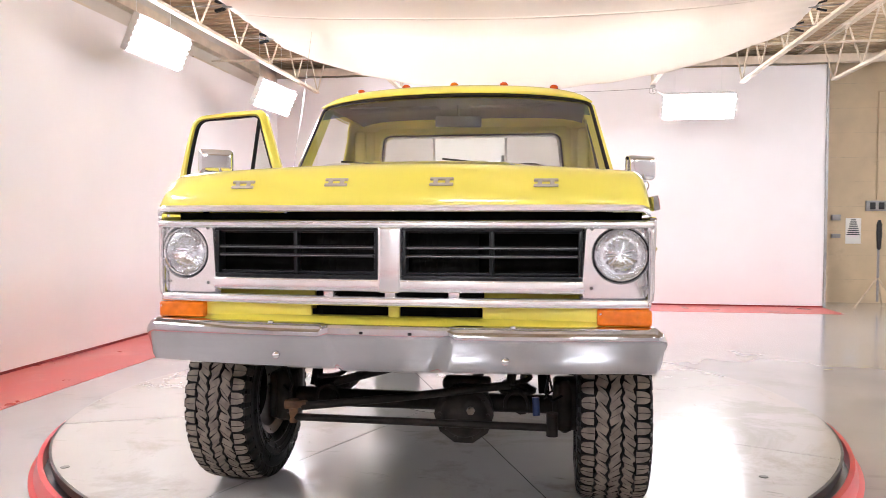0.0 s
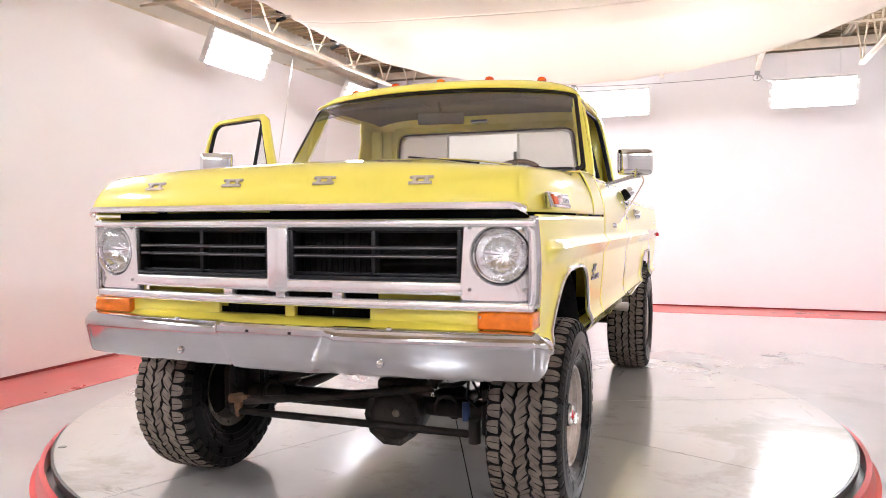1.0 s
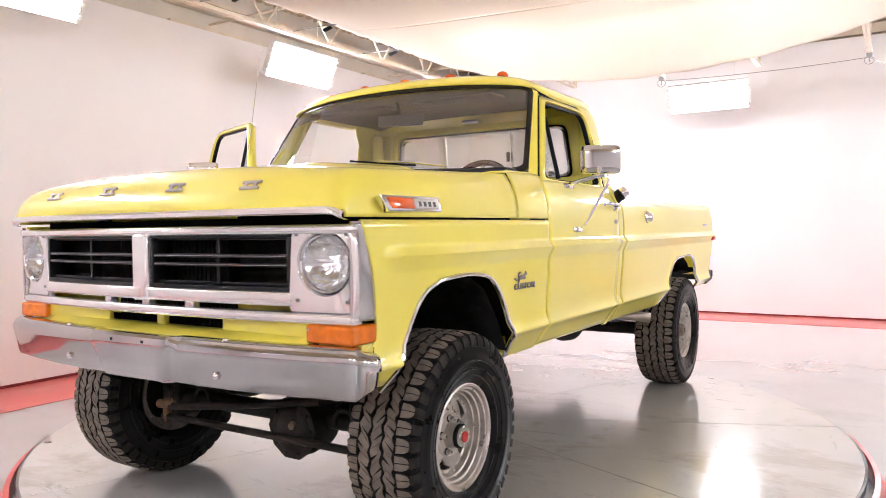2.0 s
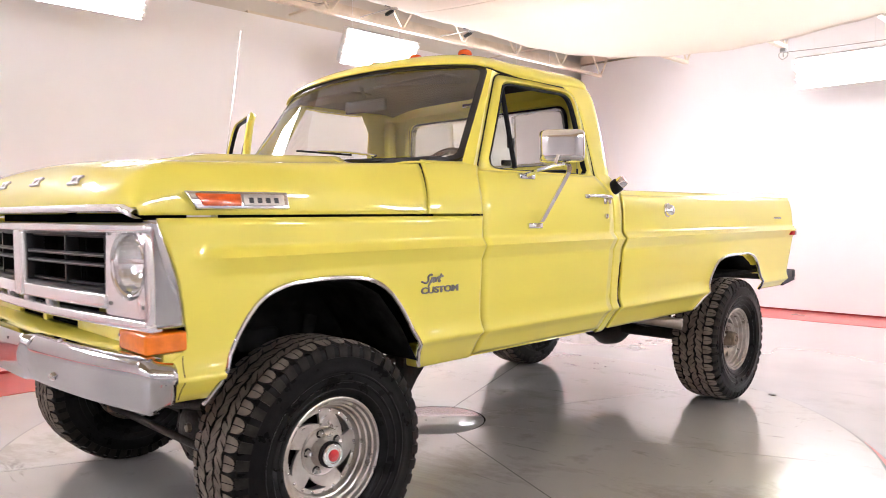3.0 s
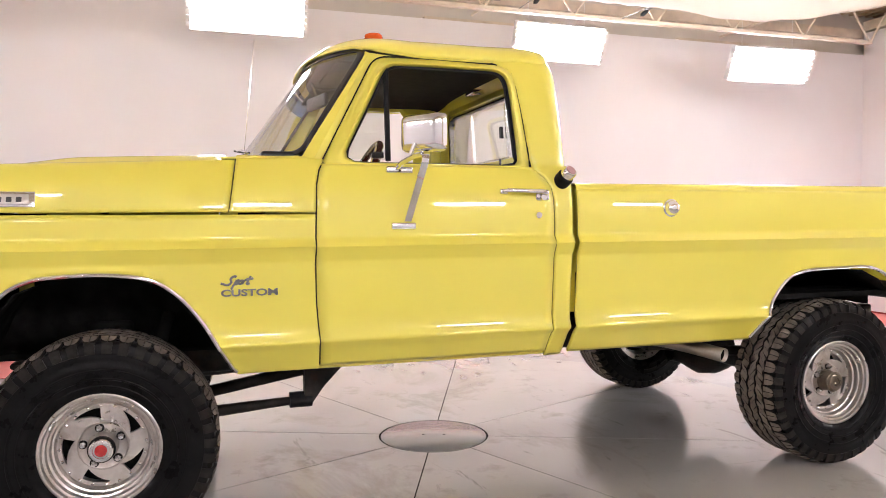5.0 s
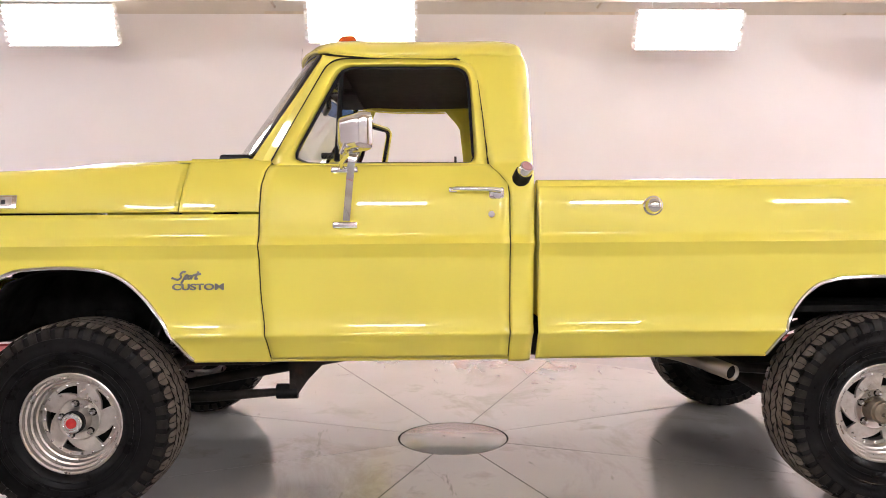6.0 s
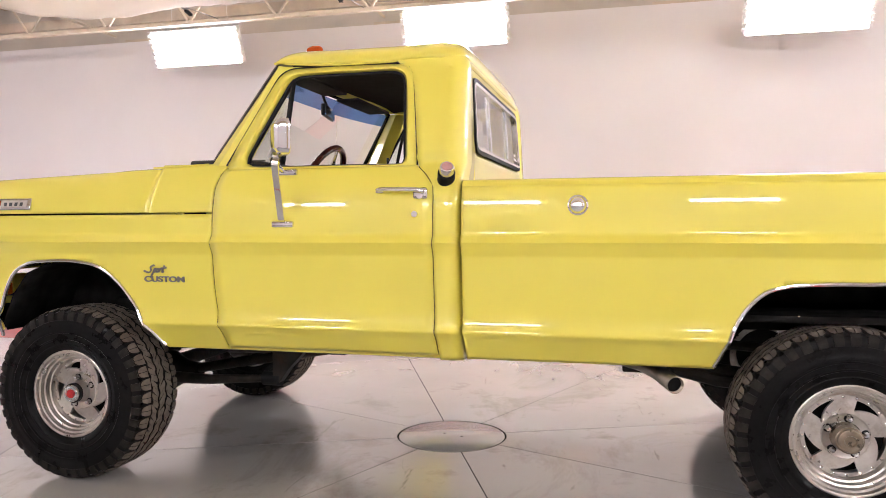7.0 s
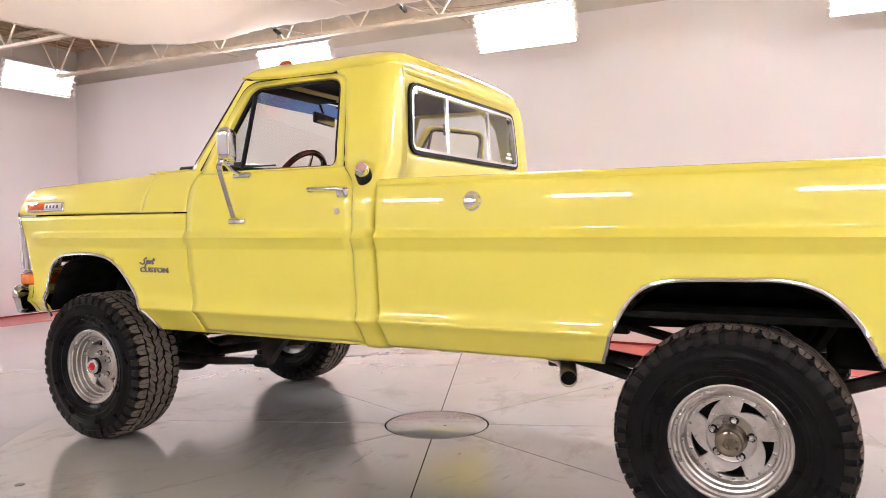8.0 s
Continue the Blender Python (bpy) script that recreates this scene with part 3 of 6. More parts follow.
part("plate", boxed(5.95, 6.30, YW - 0.04, YW - 0.001, 1.58, 1.76, 0.006), GREY_METAL, h)
for x in (6.01, 6.15):
    part("socket", boxed(x, x + 0.09, YW - 0.05, YW - 0.041, 1.61, 1.73, 0.004), BLACK_PLASTIC, h)
ob = link_mesh("conduit", sweep(bmesh.new(), [(6.13, YW - 0.02, 1.77), (6.13, YW - 0.02, 3.62), (6.8, YW - 0.02, 3.6)], 0.014, 8), BEIGE)
tagged(ob, "beige painted conduit on block wall", "conduit")
for i in range(9):
    z = 0.4 + 0.42 * i
    struct("trim", boxed(5.03, XR, YW - 0.003, YW - 0.0005, z, z + 0.006), STAND, "shallow mortar line in beige block wall", "mortar line")
h = holder("tripod_stand", (5.78, 7.6, 0))
tagged(h, "folding tan light stand with dark bag", "stand")
part("pole", sweep(bmesh.new(), [(5.78, 7.6, 0.12), (5.78, 7.6, 1.2)], 0.018, 10), GREY_METAL, h)
for dx, dy in ((-0.36, -0.05), (0.2, -0.3), (0.2, 0.3)):
    part("leg", sweep(bmesh.new(), [(5.78, 7.6, 0.5), (5.78 + dx, 7.6 + dy, 0.012)], 0.014, 8), STAND, h)
part("bag", lathe(bmesh.new(), [(0.95, 0.01), (0.97, 0.03), (1.15, 0.04), (1.35, 0.04), (1.42, 0.02)], 14, (5.78, 7.58, 0), "Z"), BLACK_PLASTIC, h)
# loose cables along the upper wall and a thin seam in the wall
for a in ([(XL - 0.05, -1.0, 3.9), (XL + 0.15, -1.5, 3.78), (XL + 0.25, -2.2, 3.86)], [(-3.7, 1.0, 3.74), (-3.6, 1.4, 3.66), (-3.72, 1.9, 3.74)], [(-0.43, 6.46, 3.39), (0.85, 6.46, 3.33), (2.11, 6.46, 3.39)], [(2.11, 6.46, 3.39), (2.25, 6.6, 3.30), (2.42, 6.98, 3.36)]):
    p = [Vector(q) for q in a]
    pts = [(1 - t) ** 2 * p[0] + 2 * t * (1 - t) * p[1] + t * t * p[2] for t in span(0, 1, 12)]
    tagged(link_mesh("cable", sweep(bmesh.new(), pts, 0.0045, 6), CABLE), "thin grey cable hanging under the roof", "cable", "loose cables")

# ---- the pickup truck ----
# Built facing -y with its centre line on x = 0; turned slightly on the table at the end.
truck = holder("pickup_truck", (0, 0, 0))
tagged(truck, "bright yellow lifted vintage pickup truck on turntable", "truck")

SIDE = [(0.755, 0.872), (0.775, 0.892), (0.80, 0.911), (0.875, 0.966), (0.890, 0.984), (0.900, 0.986), (0.915, 0.979), (0.945, 0.970), (1.0, 0.973), (1.10, 0.982), (1.21, 0.990), (1.32, 0.993), (1.40, 0.991), (1.45, 0.984), (1.50, 0.971), (1.55, 0.950), (1.585, 0.930), (1.61, 0.914), (2.02, 0.815)]
FRONT_ARCH = [(-2.065, 0.80), (-2.05, 0.83), (-1.985, 1.0), (-1.92, 1.105), (-1.83, 1.158), (-1.73, 1.172), (-1.55, 1.172), (-1.42, 1.143), (-1.34, 1.083), (-1.26, 0.98), (-1.17, 0.82), (-1.145, 0.775)]
REAR_ARCH = [(1.245, 0.785), (1.265, 0.83), (1.325, 0.975), (1.40, 1.068), (1.48, 1.101), (1.60, 1.112), (1.74, 1.115), (1.90, 1.112), (2.015, 1.068), (2.095, 0.985), (2.168, 0.845)]


def side_x(y, z, ridge=1.0):
    x = smooth_table(SIDE, z)
    fade = smoothstep(-2.15, -2.0, y)
    if 1.205 < z < 1.296:
        x += ridge * fade * 0.026 * ((z - 1.205) / 0.057 if z < 1.262 else ((1.296 - z) / 0.034))
    x -= 0.030 * smoothstep(-1.7, -2.45, y) if y < -1.7 else 0.0
    # the bed is a little narrower than the cab
    x -= 0.010 * smoothstep(0.262, 0.272, y) + 0.010 * smoothstep(0.3, 2.6, y)
    return x


def arch_gap(arch, y, z):
    """Distance from the arch's outline."""
    best = 9.0
    for (a, b), (c, d) in zip(arch, arch[1:]):
        vx, vz = c - a, d - b
        t = max(0.0, min(1.0, ((y - a) * vx + (z - b) * vz) / (vx * vx + vz * vz)))
        best = min(best, math.hypot(y - a - t * vx, z - b - t * vz))
    return best


LEVELS = sorted(set([0.755, 0.765, 0.775, 0.785, 0.80, 0.82, 0.85, 0.865, 0.875, 0.888, 0.894, 0.90, 0.907, 0.92] + span(0.95, 1.19, 9) + [1.20, 1.207, 1.215, 1.225, 1.235, 1.245, 1.254, 1.262, 1.268, 1.275, 1.285, 1.295, 1.305, 1.315, 1.33, 1.36, 1.385]))


def flank(y0, y1, ny, ztop, zbot, sgn, levels, arch=None, yfun=None, inner=None):
    """A side panel of the body: columns along y, levels up z, following the side's section."""
    bm = bmesh.new()

    def f(u, lv):
        y = u
        zb = zbot(y)
        z = min(max(lv, zb), ztop(y) if callable(ztop) else ztop)
        if yfun:
            y = yfun(y, z)
        x = side_x(y, z)
        if arch:
            g = arch_gap(arch, y, z)
            x += 0.007 * math.exp(-(g / 0.035) ** 2)
        return (sgn * x, y, z)
    sheet(bm, f, span(y0, y1, ny), levels, flip=sgn < 0)
    return tidy(bm)


def arch_z(arch, y, low):
    if y <= arch[0][0] or y >= arch[-1][0]:
        return low
    return smooth_table(arch, y)


# front fenders
YFRONT = [(0.78, -2.20), (0.96, -2.20), (0.985, -2.14), (1.055, -2.14), (1.07, -2.147), (1.13, -2.153), (1.2, -2.167), (1.27, -2.188), (1.33, -2.210), (1.37, -2.224), (1.40, -2.228)]


def fender_y(y, z):
    if y < -2.0:
        yf = lerp_table(YFRONT, z)
        return -2.0 + (y + 2.0) * (yf + 2.0) / (-2.25 + 2.0)
    if y > -1.0:
        d = lerp_table(DOOR_F, z)
        return -1.0 + (y + 1.0) * (d - 0.006 + 1.0) / (-0.85 + 1.0)
    return y


DOOR_F = [(0.75, -0.820), (0.78, -0.824), (0.91, -0.833), (1.05, -0.845), (1.22, -0.848), (1.34, -0.845), (1.50, -0.838), (1.56, -0.824), (1.60, -0.800)]
DOOR_R = [(0.75, 0.155), (1.45, 0.155), (1.50, 0.150), (1.545, 0.115), (1.575, 0.082), (1.60, 0.07), (1.78, 0.055), (1.95, 0.035)]


def moulding(arch, name, sgn, parent, skip=0):
    pts = []
    for i in range(61):
        y = arch[0][0] + (arch[-1][0] - arch[0][0]) * i / 60
        z = max(arch_z(arch, y, arch[0][1] if i < 30 else arch[-1][1]), 0.785)
        pts.append((sgn * (side_x(y, z) + 0.008), y, z))
    # keep the spacing even on the steep legs
    bm = bmesh.new()
    sweep(bm, pts, 0.0085, 8)
    part(name, bm, CHROME, parent, "thin chrome arch moulding")


def bar_badge(name, y, z, w, hgt, n, sgn, parent, material=BADGE_GREY):
    for i in range(n):
        a = y + w * i / n
        b = a + 0.72 * w / n
        x = side_x(a, z) + 0.001
        part(name, boxed(*sorted((sgn * x, sgn * (x + 0.006))), a, b, z, z + hgt, 0.0015, 1), material, parent)


def words(text, size, m, material, parent, name, label, shear=0.0, depth=0.003, heavy=0.0010):
    cu = bpy.data.curves.new(name, "FONT")
    cu.body, cu.size, cu.extrude, cu.shear = text, size, depth, shear
    cu.bevel_depth, cu.offset = 0.0006, heavy
    tmp = new("tmp_text", cu)
    dg = bpy.context.evaluated_depsgraph_get()
    me = bpy.data.meshes.new_from_object(tmp.evaluated_get(dg))
    bpy.data.objects.remove(tmp)
    bpy.data.curves.remove(cu)
    me.materials.clear()
    me.materials.append(material)
    me.transform(m)
    ob = new(name, me)
    ob.parent = parent
    ob.matrix_parent_inverse = world_of(parent).inverted()
    ob["label"] = label
    return ob


for sgn in (1, -1):
    bm = flank(-2.25, -0.85, 141, 1.385, lambda y: max(0.822 if y < -1.6 else 0.772, arch_z(FRONT_ARCH, y, 0.0)), sgn, LEVELS, FRONT_ARCH, fender_y)
    fender = part("front_fender", bm, YELLOW, truck, thick=0.012)
    moulding(FRONT_ARCH, "arch_moulding", sgn, fender)
    # black wheel house behind the arch
    bm = bmesh.new()
    arc = [(y, z - 0.004) for y, z in ((-2.05, 0.84), (-1.975, 1.01), (-1.89, 1.115), (-1.78, 1.158), (-1.62, 1.167), (-1.48, 1.155), (-1.37, 1.10), (-1.26, 0.965), (-1.175, 0.82))]
    band(bm, [[(sgn * x, y, z) for y, z in arc] for x in (0.93, 0.80, 0.50)], closed=False)
    inner = [bm.verts.new((sgn * 0.5, y, z)) for y, z in arc]
    bm.faces.new(inner)
    part("wheel_house", tidy(bm), MATTE_BLACK, truck, thick=0.004)
    # trim words behind the arch
    if sgn > 0:
        mm = Matrix.Translation((side_x(-1.1, 1.10) + 0.001, -1.200, 1.083)) @ pose(0, 0, 0, 90, 0, 90)
        words("CUSTOM", 0.050, mm @ Matrix.Diagonal((1.02, 0.70, 1, 1)), BADGE_GREY, fender, "badge_word", "grey metal trim lettering")
        # the script word above it, drawn as one pen line a letter
        strokes = (
            ((-0.30, 0.38), (-0.16, 0.30), (0.02, 0.20), (0.14, 0.30), (0.17, 0.50), (0.10, 0.72), (0.12, 0.92), (0.24, 1.04), (0.33, 0.98)),
            ((0.40, 0.68), (0.35, 0.25), (0.29, -0.22)),
            ((0.36, 0.42), (0.44, 0.66), (0.52, 0.60), (0.50, 0.38), (0.42, 0.26), (0.35, 0.32)),
            ((0.60, 0.66), (0.54, 0.48), (0.58, 0.28), (0.67, 0.32), (0.69, 0.54), (0.61, 0.66)),
            ((0.76, 0.66), (0.74, 0.48), (0.72, 0.26)),
            ((0.74, 0.46), (0.80, 0.66), (0.87, 0.64)),
            ((1.00, 1.04), (0.95, 0.60), (0.93, 0.32), (0.99, 0.25), (1.06, 0.36)),
            ((0.84, 0.72), (0.98, 0.74), (1.16, 0.80)),
        )
        for st in strokes:
            p = [Vector(q) for q in st]
            line = []
            for i in range(len(p) - 1):
                a, b, c, d = p[max(i - 1, 0)], p[i], p[i + 1], p[min(i + 2, len(p) - 1)]
                for t in span(0, 1, 5)[: 5 if i == len(p) - 2 else 4]:
                    line.append(0.5 * (2 * b + (c - a) * t + (2 * a - 5 * b + 4 * c - d) * t * t + (3 * b - a - 3 * c + d) * t ** 3))
            pts = [(side_x(-1.1, 1.12 + 0.034 * q.y) + 0.0015, -1.182 + 0.076 * q.x + 0.014 * q.y, 1.117 + 0.038 * q.y) for q in line]
            part("badge_stroke", sweep(bmesh.new(), pts, 0.0044, 6), BADGE_GREY, fender)
    # cowl side above the seam
    cl = [1.393, 1.40, 1.42, 1.45, 1.48, 1.50, 1.52, 1.54, 1.56, 1.575, 1.588, 1.60, 1.61]
    bm = flank(-1.165, -0.85, 24, 1.61, lambda y: 1.393, sgn, cl, None, lambda y, z: -1.165 + (y + 1.165) * (lerp_table(DOOR_F, z) - 0.006 + 1.165) / (0.315) + (0.03 * (z - 1.394) / 0.2) * (1 - (y + 1.165) / 0.315))
    part("cowl_side", bm, YELLOW, truck, thick=0.01)


# hood
def hood_z(x, y):
    t = (y + 2.32) / (2.32 - 1.13)
    top = 1.568 + 0.042 * t
    a = abs(x)
    crown = 0.038 * (1 - (a / 0.95) ** 2)
    dome = 0.033 * smoothstep(0.50, 0.38, a) * smoothstep(-2.12, -1.7, y)
    return top + crown + dome - 0.02


def hood(u, v):
    """u runs over the width from -1 to 1, v from the front lip to the cowl."""
    a = abs(u)
    s = math.copysign(1, u)
    if v < 0.22:
        # nose: from the lip up and round to the top
        w = v / 0.22
        ang = w * math.pi / 2
        yb, zb = -2.345 + 0.17 * (1 - math.cos(ang)), 1.418 + (math.sin(ang)) * 1.0 * 0.155
        y = yb
        k = math.sin(ang)
    else:
        w = (v - 0.22) / 0.78
        y = -2.175 + w * (2.175 - 1.17)
        k = 1.0
    y_edge = y + 0.075 * (a ** 6) * (1 - smoothstep(-2.0, -1.4, y))
    if v > 0.9:
        y_edge -= 0.03 * (v - 0.9) / 0.1 * max(0.0, 1 - (a / 0.86) ** 2)
    half = side_x(max(y_edge, -2.33), 1.40, 0.3) - 0.002 - 0.018 * smoothstep(-1.9, -2.3, y_edge)
    # across: flat crowned top, then a rounded shoulder down to the seam
    if a < 0.86:
        x = half * (a / 0.86) * 0.922
        z = hood_z(x, y)
    else:
        q = (a - 0.86) / 0.14
        x = half * (0.922 + 0.078 * math.sin(q * math.pi / 2) ** 0.9)
        z0 = hood_z(half * 0.922, y)
        z = 1.394 + (z0 - 1.394) * math.cos(q * math.pi / 2) ** 0.85
        # towards the cowl the shoulder takes the section of the cowl side
        x1 = half * smooth_table(SIDE, 1.394 + 0.216 * (z - 1.394) / (z0 - 1.394)) / smooth_table(SIDE, 1.394)
        x += (x1 - x) * smoothstep(0.55, 0.97, v)
    if k < 1.0:
        z = 1.418 + (z - 1.418) * k if z > 1.418 else z
    y_edge += 0.03 * max(0.0, z - 1.394) / 0.2 * smoothstep(0.85, 1.0, v)
    return (s * x, y_edge, z)


us = [-1, -0.995, -0.98, -0.96, -0.94, -0.92, -0.90, -0.88, -0.86] + span(-0.83, 0.83, 84) + [0.86, 0.88, 0.90, 0.92, 0.94, 0.96, 0.98, 0.995, 1]
vs = span(0, 0.22, 12) + span(0.24, 1.0, 40)
hood_ob = part("hood", sheet(bmesh.new(), hood, us, vs), YELLOW, truck, thick=0.012)
# chrome strip on the lip
pts = []
for u in span(-0.985, 0.985, 61):
    x, y, z = hood(u, 0.0)
    pts.append((x, y - 0.006, 1.417 - 0.018 * smoothstep(0.90, 0.985, abs(u))))
bm = bmesh.new()
band(bm, [[(x, y + dy, z + dz) for x, y, z in pts] for dy, dz in ((0.012, 0.011), (-0.004, 0.010), (-0.011, 0.002), (-0.010, -0.010), (0.0, -0.015), (0.02, -0.014))], closed=False)
part("lip_moulding", bm, SILVER, hood_ob, "bright moulding along hood lip")
# four plain raised plates where the maker's letters stand
for x in (-0.575, -0.205, 0.195, 0.575):
    yy = hood(x / 0.96 * 0.86 / 0.93, 0.085)[1]
    zz = hood(x / 0.96 * 0.86 / 0.93, 0.085)[2]
    m = Matrix.Translation((x, yy - 0.004, zz)) @ pose(0, 0, 0, -38, 0, 0)
    part("nose_emblem", boxed(-0.044, 0.044, -0.004, 0.004, -0.006, 0.006, 0.002, 1, m @ Matrix.Translation((0, 0, 0.013))), NOSE_GREY, hood_ob, "small grey metal nose emblem")
    part("nose_emblem", boxed(-0.044, 0.044, -0.004, 0.004, -0.006, 0.006, 0.002, 1, m @ Matrix.Translation((0, 0, -0.013))), NOSE_GREY, hood_ob)
    part("nose_emblem", boxed(-0.030, -0.014, -0.004, 0.004, -0.012, 0.012, 0.002, 1, m), NOSE_GREY, hood_ob)
    part("nose_emblem", boxed(0.014, 0.030, -0.004, 0.004, -0.012, 0.012, 0.002, 1, m), NOSE_GREY, hood_ob)
# side marker emblems on the hood flanks
for sgn in (1, -1):
    def hx(y, z):
        return sgn * (side_x(y, 1.40, 0.3) - 0.006 + (1.44 - z) * 0.2)
    bz = holder("side_emblem", (0, 0, 0), hood_ob)
    bz["label"] = "chrome framed marker lamp and badge"
    for y0, y1, z0, z1, mt, nm, pr in ((-2.135, -1.80, 1.408, 1.464, CHROME, "bezel", 0.004), (-2.108, -1.972, 1.417, 1.455, ORANGE_RED, "lens", 0.009), (-1.966, -1.818, 1.417, 1.455, NOSE_GREY, "plate", 0.008)):
        rot = pose(0, 0, 0, 0, -sgn * 14, 0)
        m = Matrix.Translation((hx(-1.95, 1.434), (y0 + y1) / 2, (z0 + z1) / 2)) @ rot
        ob = part(nm, boxed(-0.012, 0.012 + pr, -(y1 - y0) / 2, (y1 - y0) / 2, -(z1 - z0) / 2, (z1 - z0) / 2, 0.004, 3, m if sgn > 0 else m @ pose(0, 0, 0, 0, 0, 180)), mt, bz)
        # the front end of the emblem rakes forward at the top
        for v in ob.data.vertices:
            if v.co.y < -2.0:
                v.co.y -= 0.62 * (v.co.z - 1.436)
    for i in range(4):
        m = Matrix.Translation((hx(-1.95, 1.434), -1.94 + i * 0.030, 1.434)) @ pose(0, 0, 0, 0, -sgn * 14, 0)
        part("badge_bar", boxed(-0.002, 0.0215, -0.007, 0.010, -0.009, 0.009, 0.001, 1, m if sgn > 0 else m @ pose(0, 0, 0, 0, 0, 180)), BADGE_DARK, bz)

# cowl top between hood and windscreen
bm = sheet(bmesh.new(), lambda u, v: (u * 0.924, (-1.185 - 0.03 * (1 - u * u)) * (1 - v) + (-0.90 - 0.22 * (1 - abs(u) ** 2.4)) * v, (hood_z(u * 0.9, -1.17) - 0.003 if abs(u) < 0.93 else 1.602) * (1 - v) + (1.612 + 0.012 * (1 - u * u)) * v), span(-1, 1, 33), span(0, 1, 6))
part("cowl_panel", bm, YELLOW, truck, thick=0.008)


# windscreen surface
def screen(u, v):
    a = abs(u)
    xb, xt = 0.908, 0.806
    yb = -1.115 + 0.222 * a ** 2.5
    yt = -0.775 + 0.165 * a ** 2.5
    zb = 1.630 - 0.012 * a ** 2
    zt = 2.104 - 0.03 * a ** 2
    return Vector((u * (xb + (xt - xb) * v), yb + (yt - yb) * v, zb + (zt - zb) * v))


def screen_loop(mx, my, n=8):
    """A rounded outline on the windscreen; mx and my shrink it."""
    pts = rounded([(-1 + mx, my), (1 - mx, my), (1 - mx, 1 - my), (-1 + mx, 1 - my)], 0.07, 7)
    out = []
    for i, p in enumerate(pts):
        q = pts[(i + 1) % len(pts)]
        seg = 16 if (p - q).length > 0.5 else 1
        for j in range(seg):
            out.append(p.lerp(q, j / seg))
    return out


lo, li = screen_loop(0.002, 0.006), screen_loop(0.025, 0.035)
nrm = Vector((0, -0.6, 0.35)).normalized()
bm = bmesh.new()
band(bm, [[screen(*p) - nrm * 0.014 for p in lo], [screen(*p) - nrm * 0.004 for p in lo], [screen(*p) + nrm * 0.002 for p in (a.lerp(b, 0.5) for a, b in zip(lo, li))], [screen(*p) - nrm * 0.001 for p in li], [screen(*p) - nrm * 0.012 for p in li]])
screen_frame = part("windscreen", bm, GASKET, truck, "black rubber windscreen gasket")
bm = sheet(bmesh.new(), lambda u, v: screen(u, v) - nrm * 0.004, span(-0.977, 0.977, 41), span(0.05, 0.96, 12))
gl = part("windscreen_glass", bm, SCREEN_GLASS, screen_frame)
gl.visible_shadow = False
SHADE = glass_mat("blue_sun_band", (0.13, 0.27, 0.62))
bm = sheet(bmesh.new(), lambda u, v: screen(u, v) - nrm * 0.009, span(-0.965, 0.965, 41), span(0.80, 0.95, 3))
gl = part("sun_band", bm, SHADE, screen_frame, "blue tinted band across windscreen top")
gl.visible_shadow = False
# wipers
for x0, x1 in ((0.05, -0.42), (0.62, 0.2)):
    a, b = screen(x0, 0.02) + nrm * 0.03, screen(x1, 0.10) + nrm * 0.028
    w = part("wiper", sweep(bmesh.new(), [a + Vector((0, -0.03, -0.01)), a, (a + b) / 2 + nrm * 0.012, b], 0.005, 6), CHROME, truck, "thin bright wiper arm with a dark blade")
    part("blade", sweep(bmesh.new(), [b.lerp(a, -0.45) - nrm * 0.012, b.lerp(a, 0.55) - nrm * 0.012], 0.005, 6), BLACK_TRIM, w)


# roof
def roof(u, v):
    """u over the width, v from the front lip to the back."""
    a = abs(u)
    yf = -0.788 + 0.165 * a ** 2.5
    half = 0.808
    # the back edge follows the rounded corners of the cab
    q = max(0.0, a * half - (half - 0.095))
    yr = 0.251 - 0.095 + math.sqrt(max(0.0, 0.095 ** 2 - q * q))
    y = yf + (yr - yf) * v
    edge_z = 2.052 - 0.012 * v + 0.008 * smoothstep(0.6, 0.9, v) + (0.016 + 0.028 * (1 - a * a)) * max(0.0, 1 - v / 0.3)
    # rolled edges: front, sides and back
    roll = (1 - a ** 8) ** 0.5 if a < 1 else 0.0
    rise = smooth_table([(0, 0.16), (0.03, 0.46), (0.08, 0.70), (0.16, 0.87), (0.28, 0.97), (0.42, 1.0), (0.80, 1.0), (0.88, 0.97), (0.93, 0.90), (0.965, 0.78), (0.985, 0.56), (1.0, 0.0)], v)
    z = edge_z - 0.022 * smoothstep(0.975, 1.0, v) + 0.100 * roll * rise + 0.016 * (1 - a * a) * min(1.0, rise)
    return (u * half, y, z)


ru = [-1, -0.995, -0.985, -0.97, -0.95, -0.92] + span(-0.88, 0.88, 31) + [0.92, 0.95, 0.97, 0.985, 0.995, 1]
rv = [0, 0.01, 0.025, 0.05, 0.08, 0.12, 0.16, 0.2, 0.25] + span(0.3, 0.82, 14) + [0.86, 0.9, 0.93, 0.96, 0.98, 1.0]
roof_ob = part("roof", sheet(bmesh.new(), roof, ru, rv), YELLOW, truck, thick=0.012)
# drip rails and front visor lip
for sgn in (1, -1):
    pts = [Vector(roof(sgn * 1.0, v)) + Vector((sgn * 0.003, 0, -0.006)) for v in span(0.05, 0.74, 24)]
    part("drip_rail", sweep(bmesh.new(), pts, [0.001] + [0.0045] * 22 + [0.001], 8), YELLOW, roof_ob)
pts = [Vector(roof(u, 0.0)) + Vector((0, -0.003, -0.005)) for u in span(-1, 1, 41)]
part("visor_lip", sweep(bmesh.new(), pts, 0.006, 8), YELLOW, roof_ob)
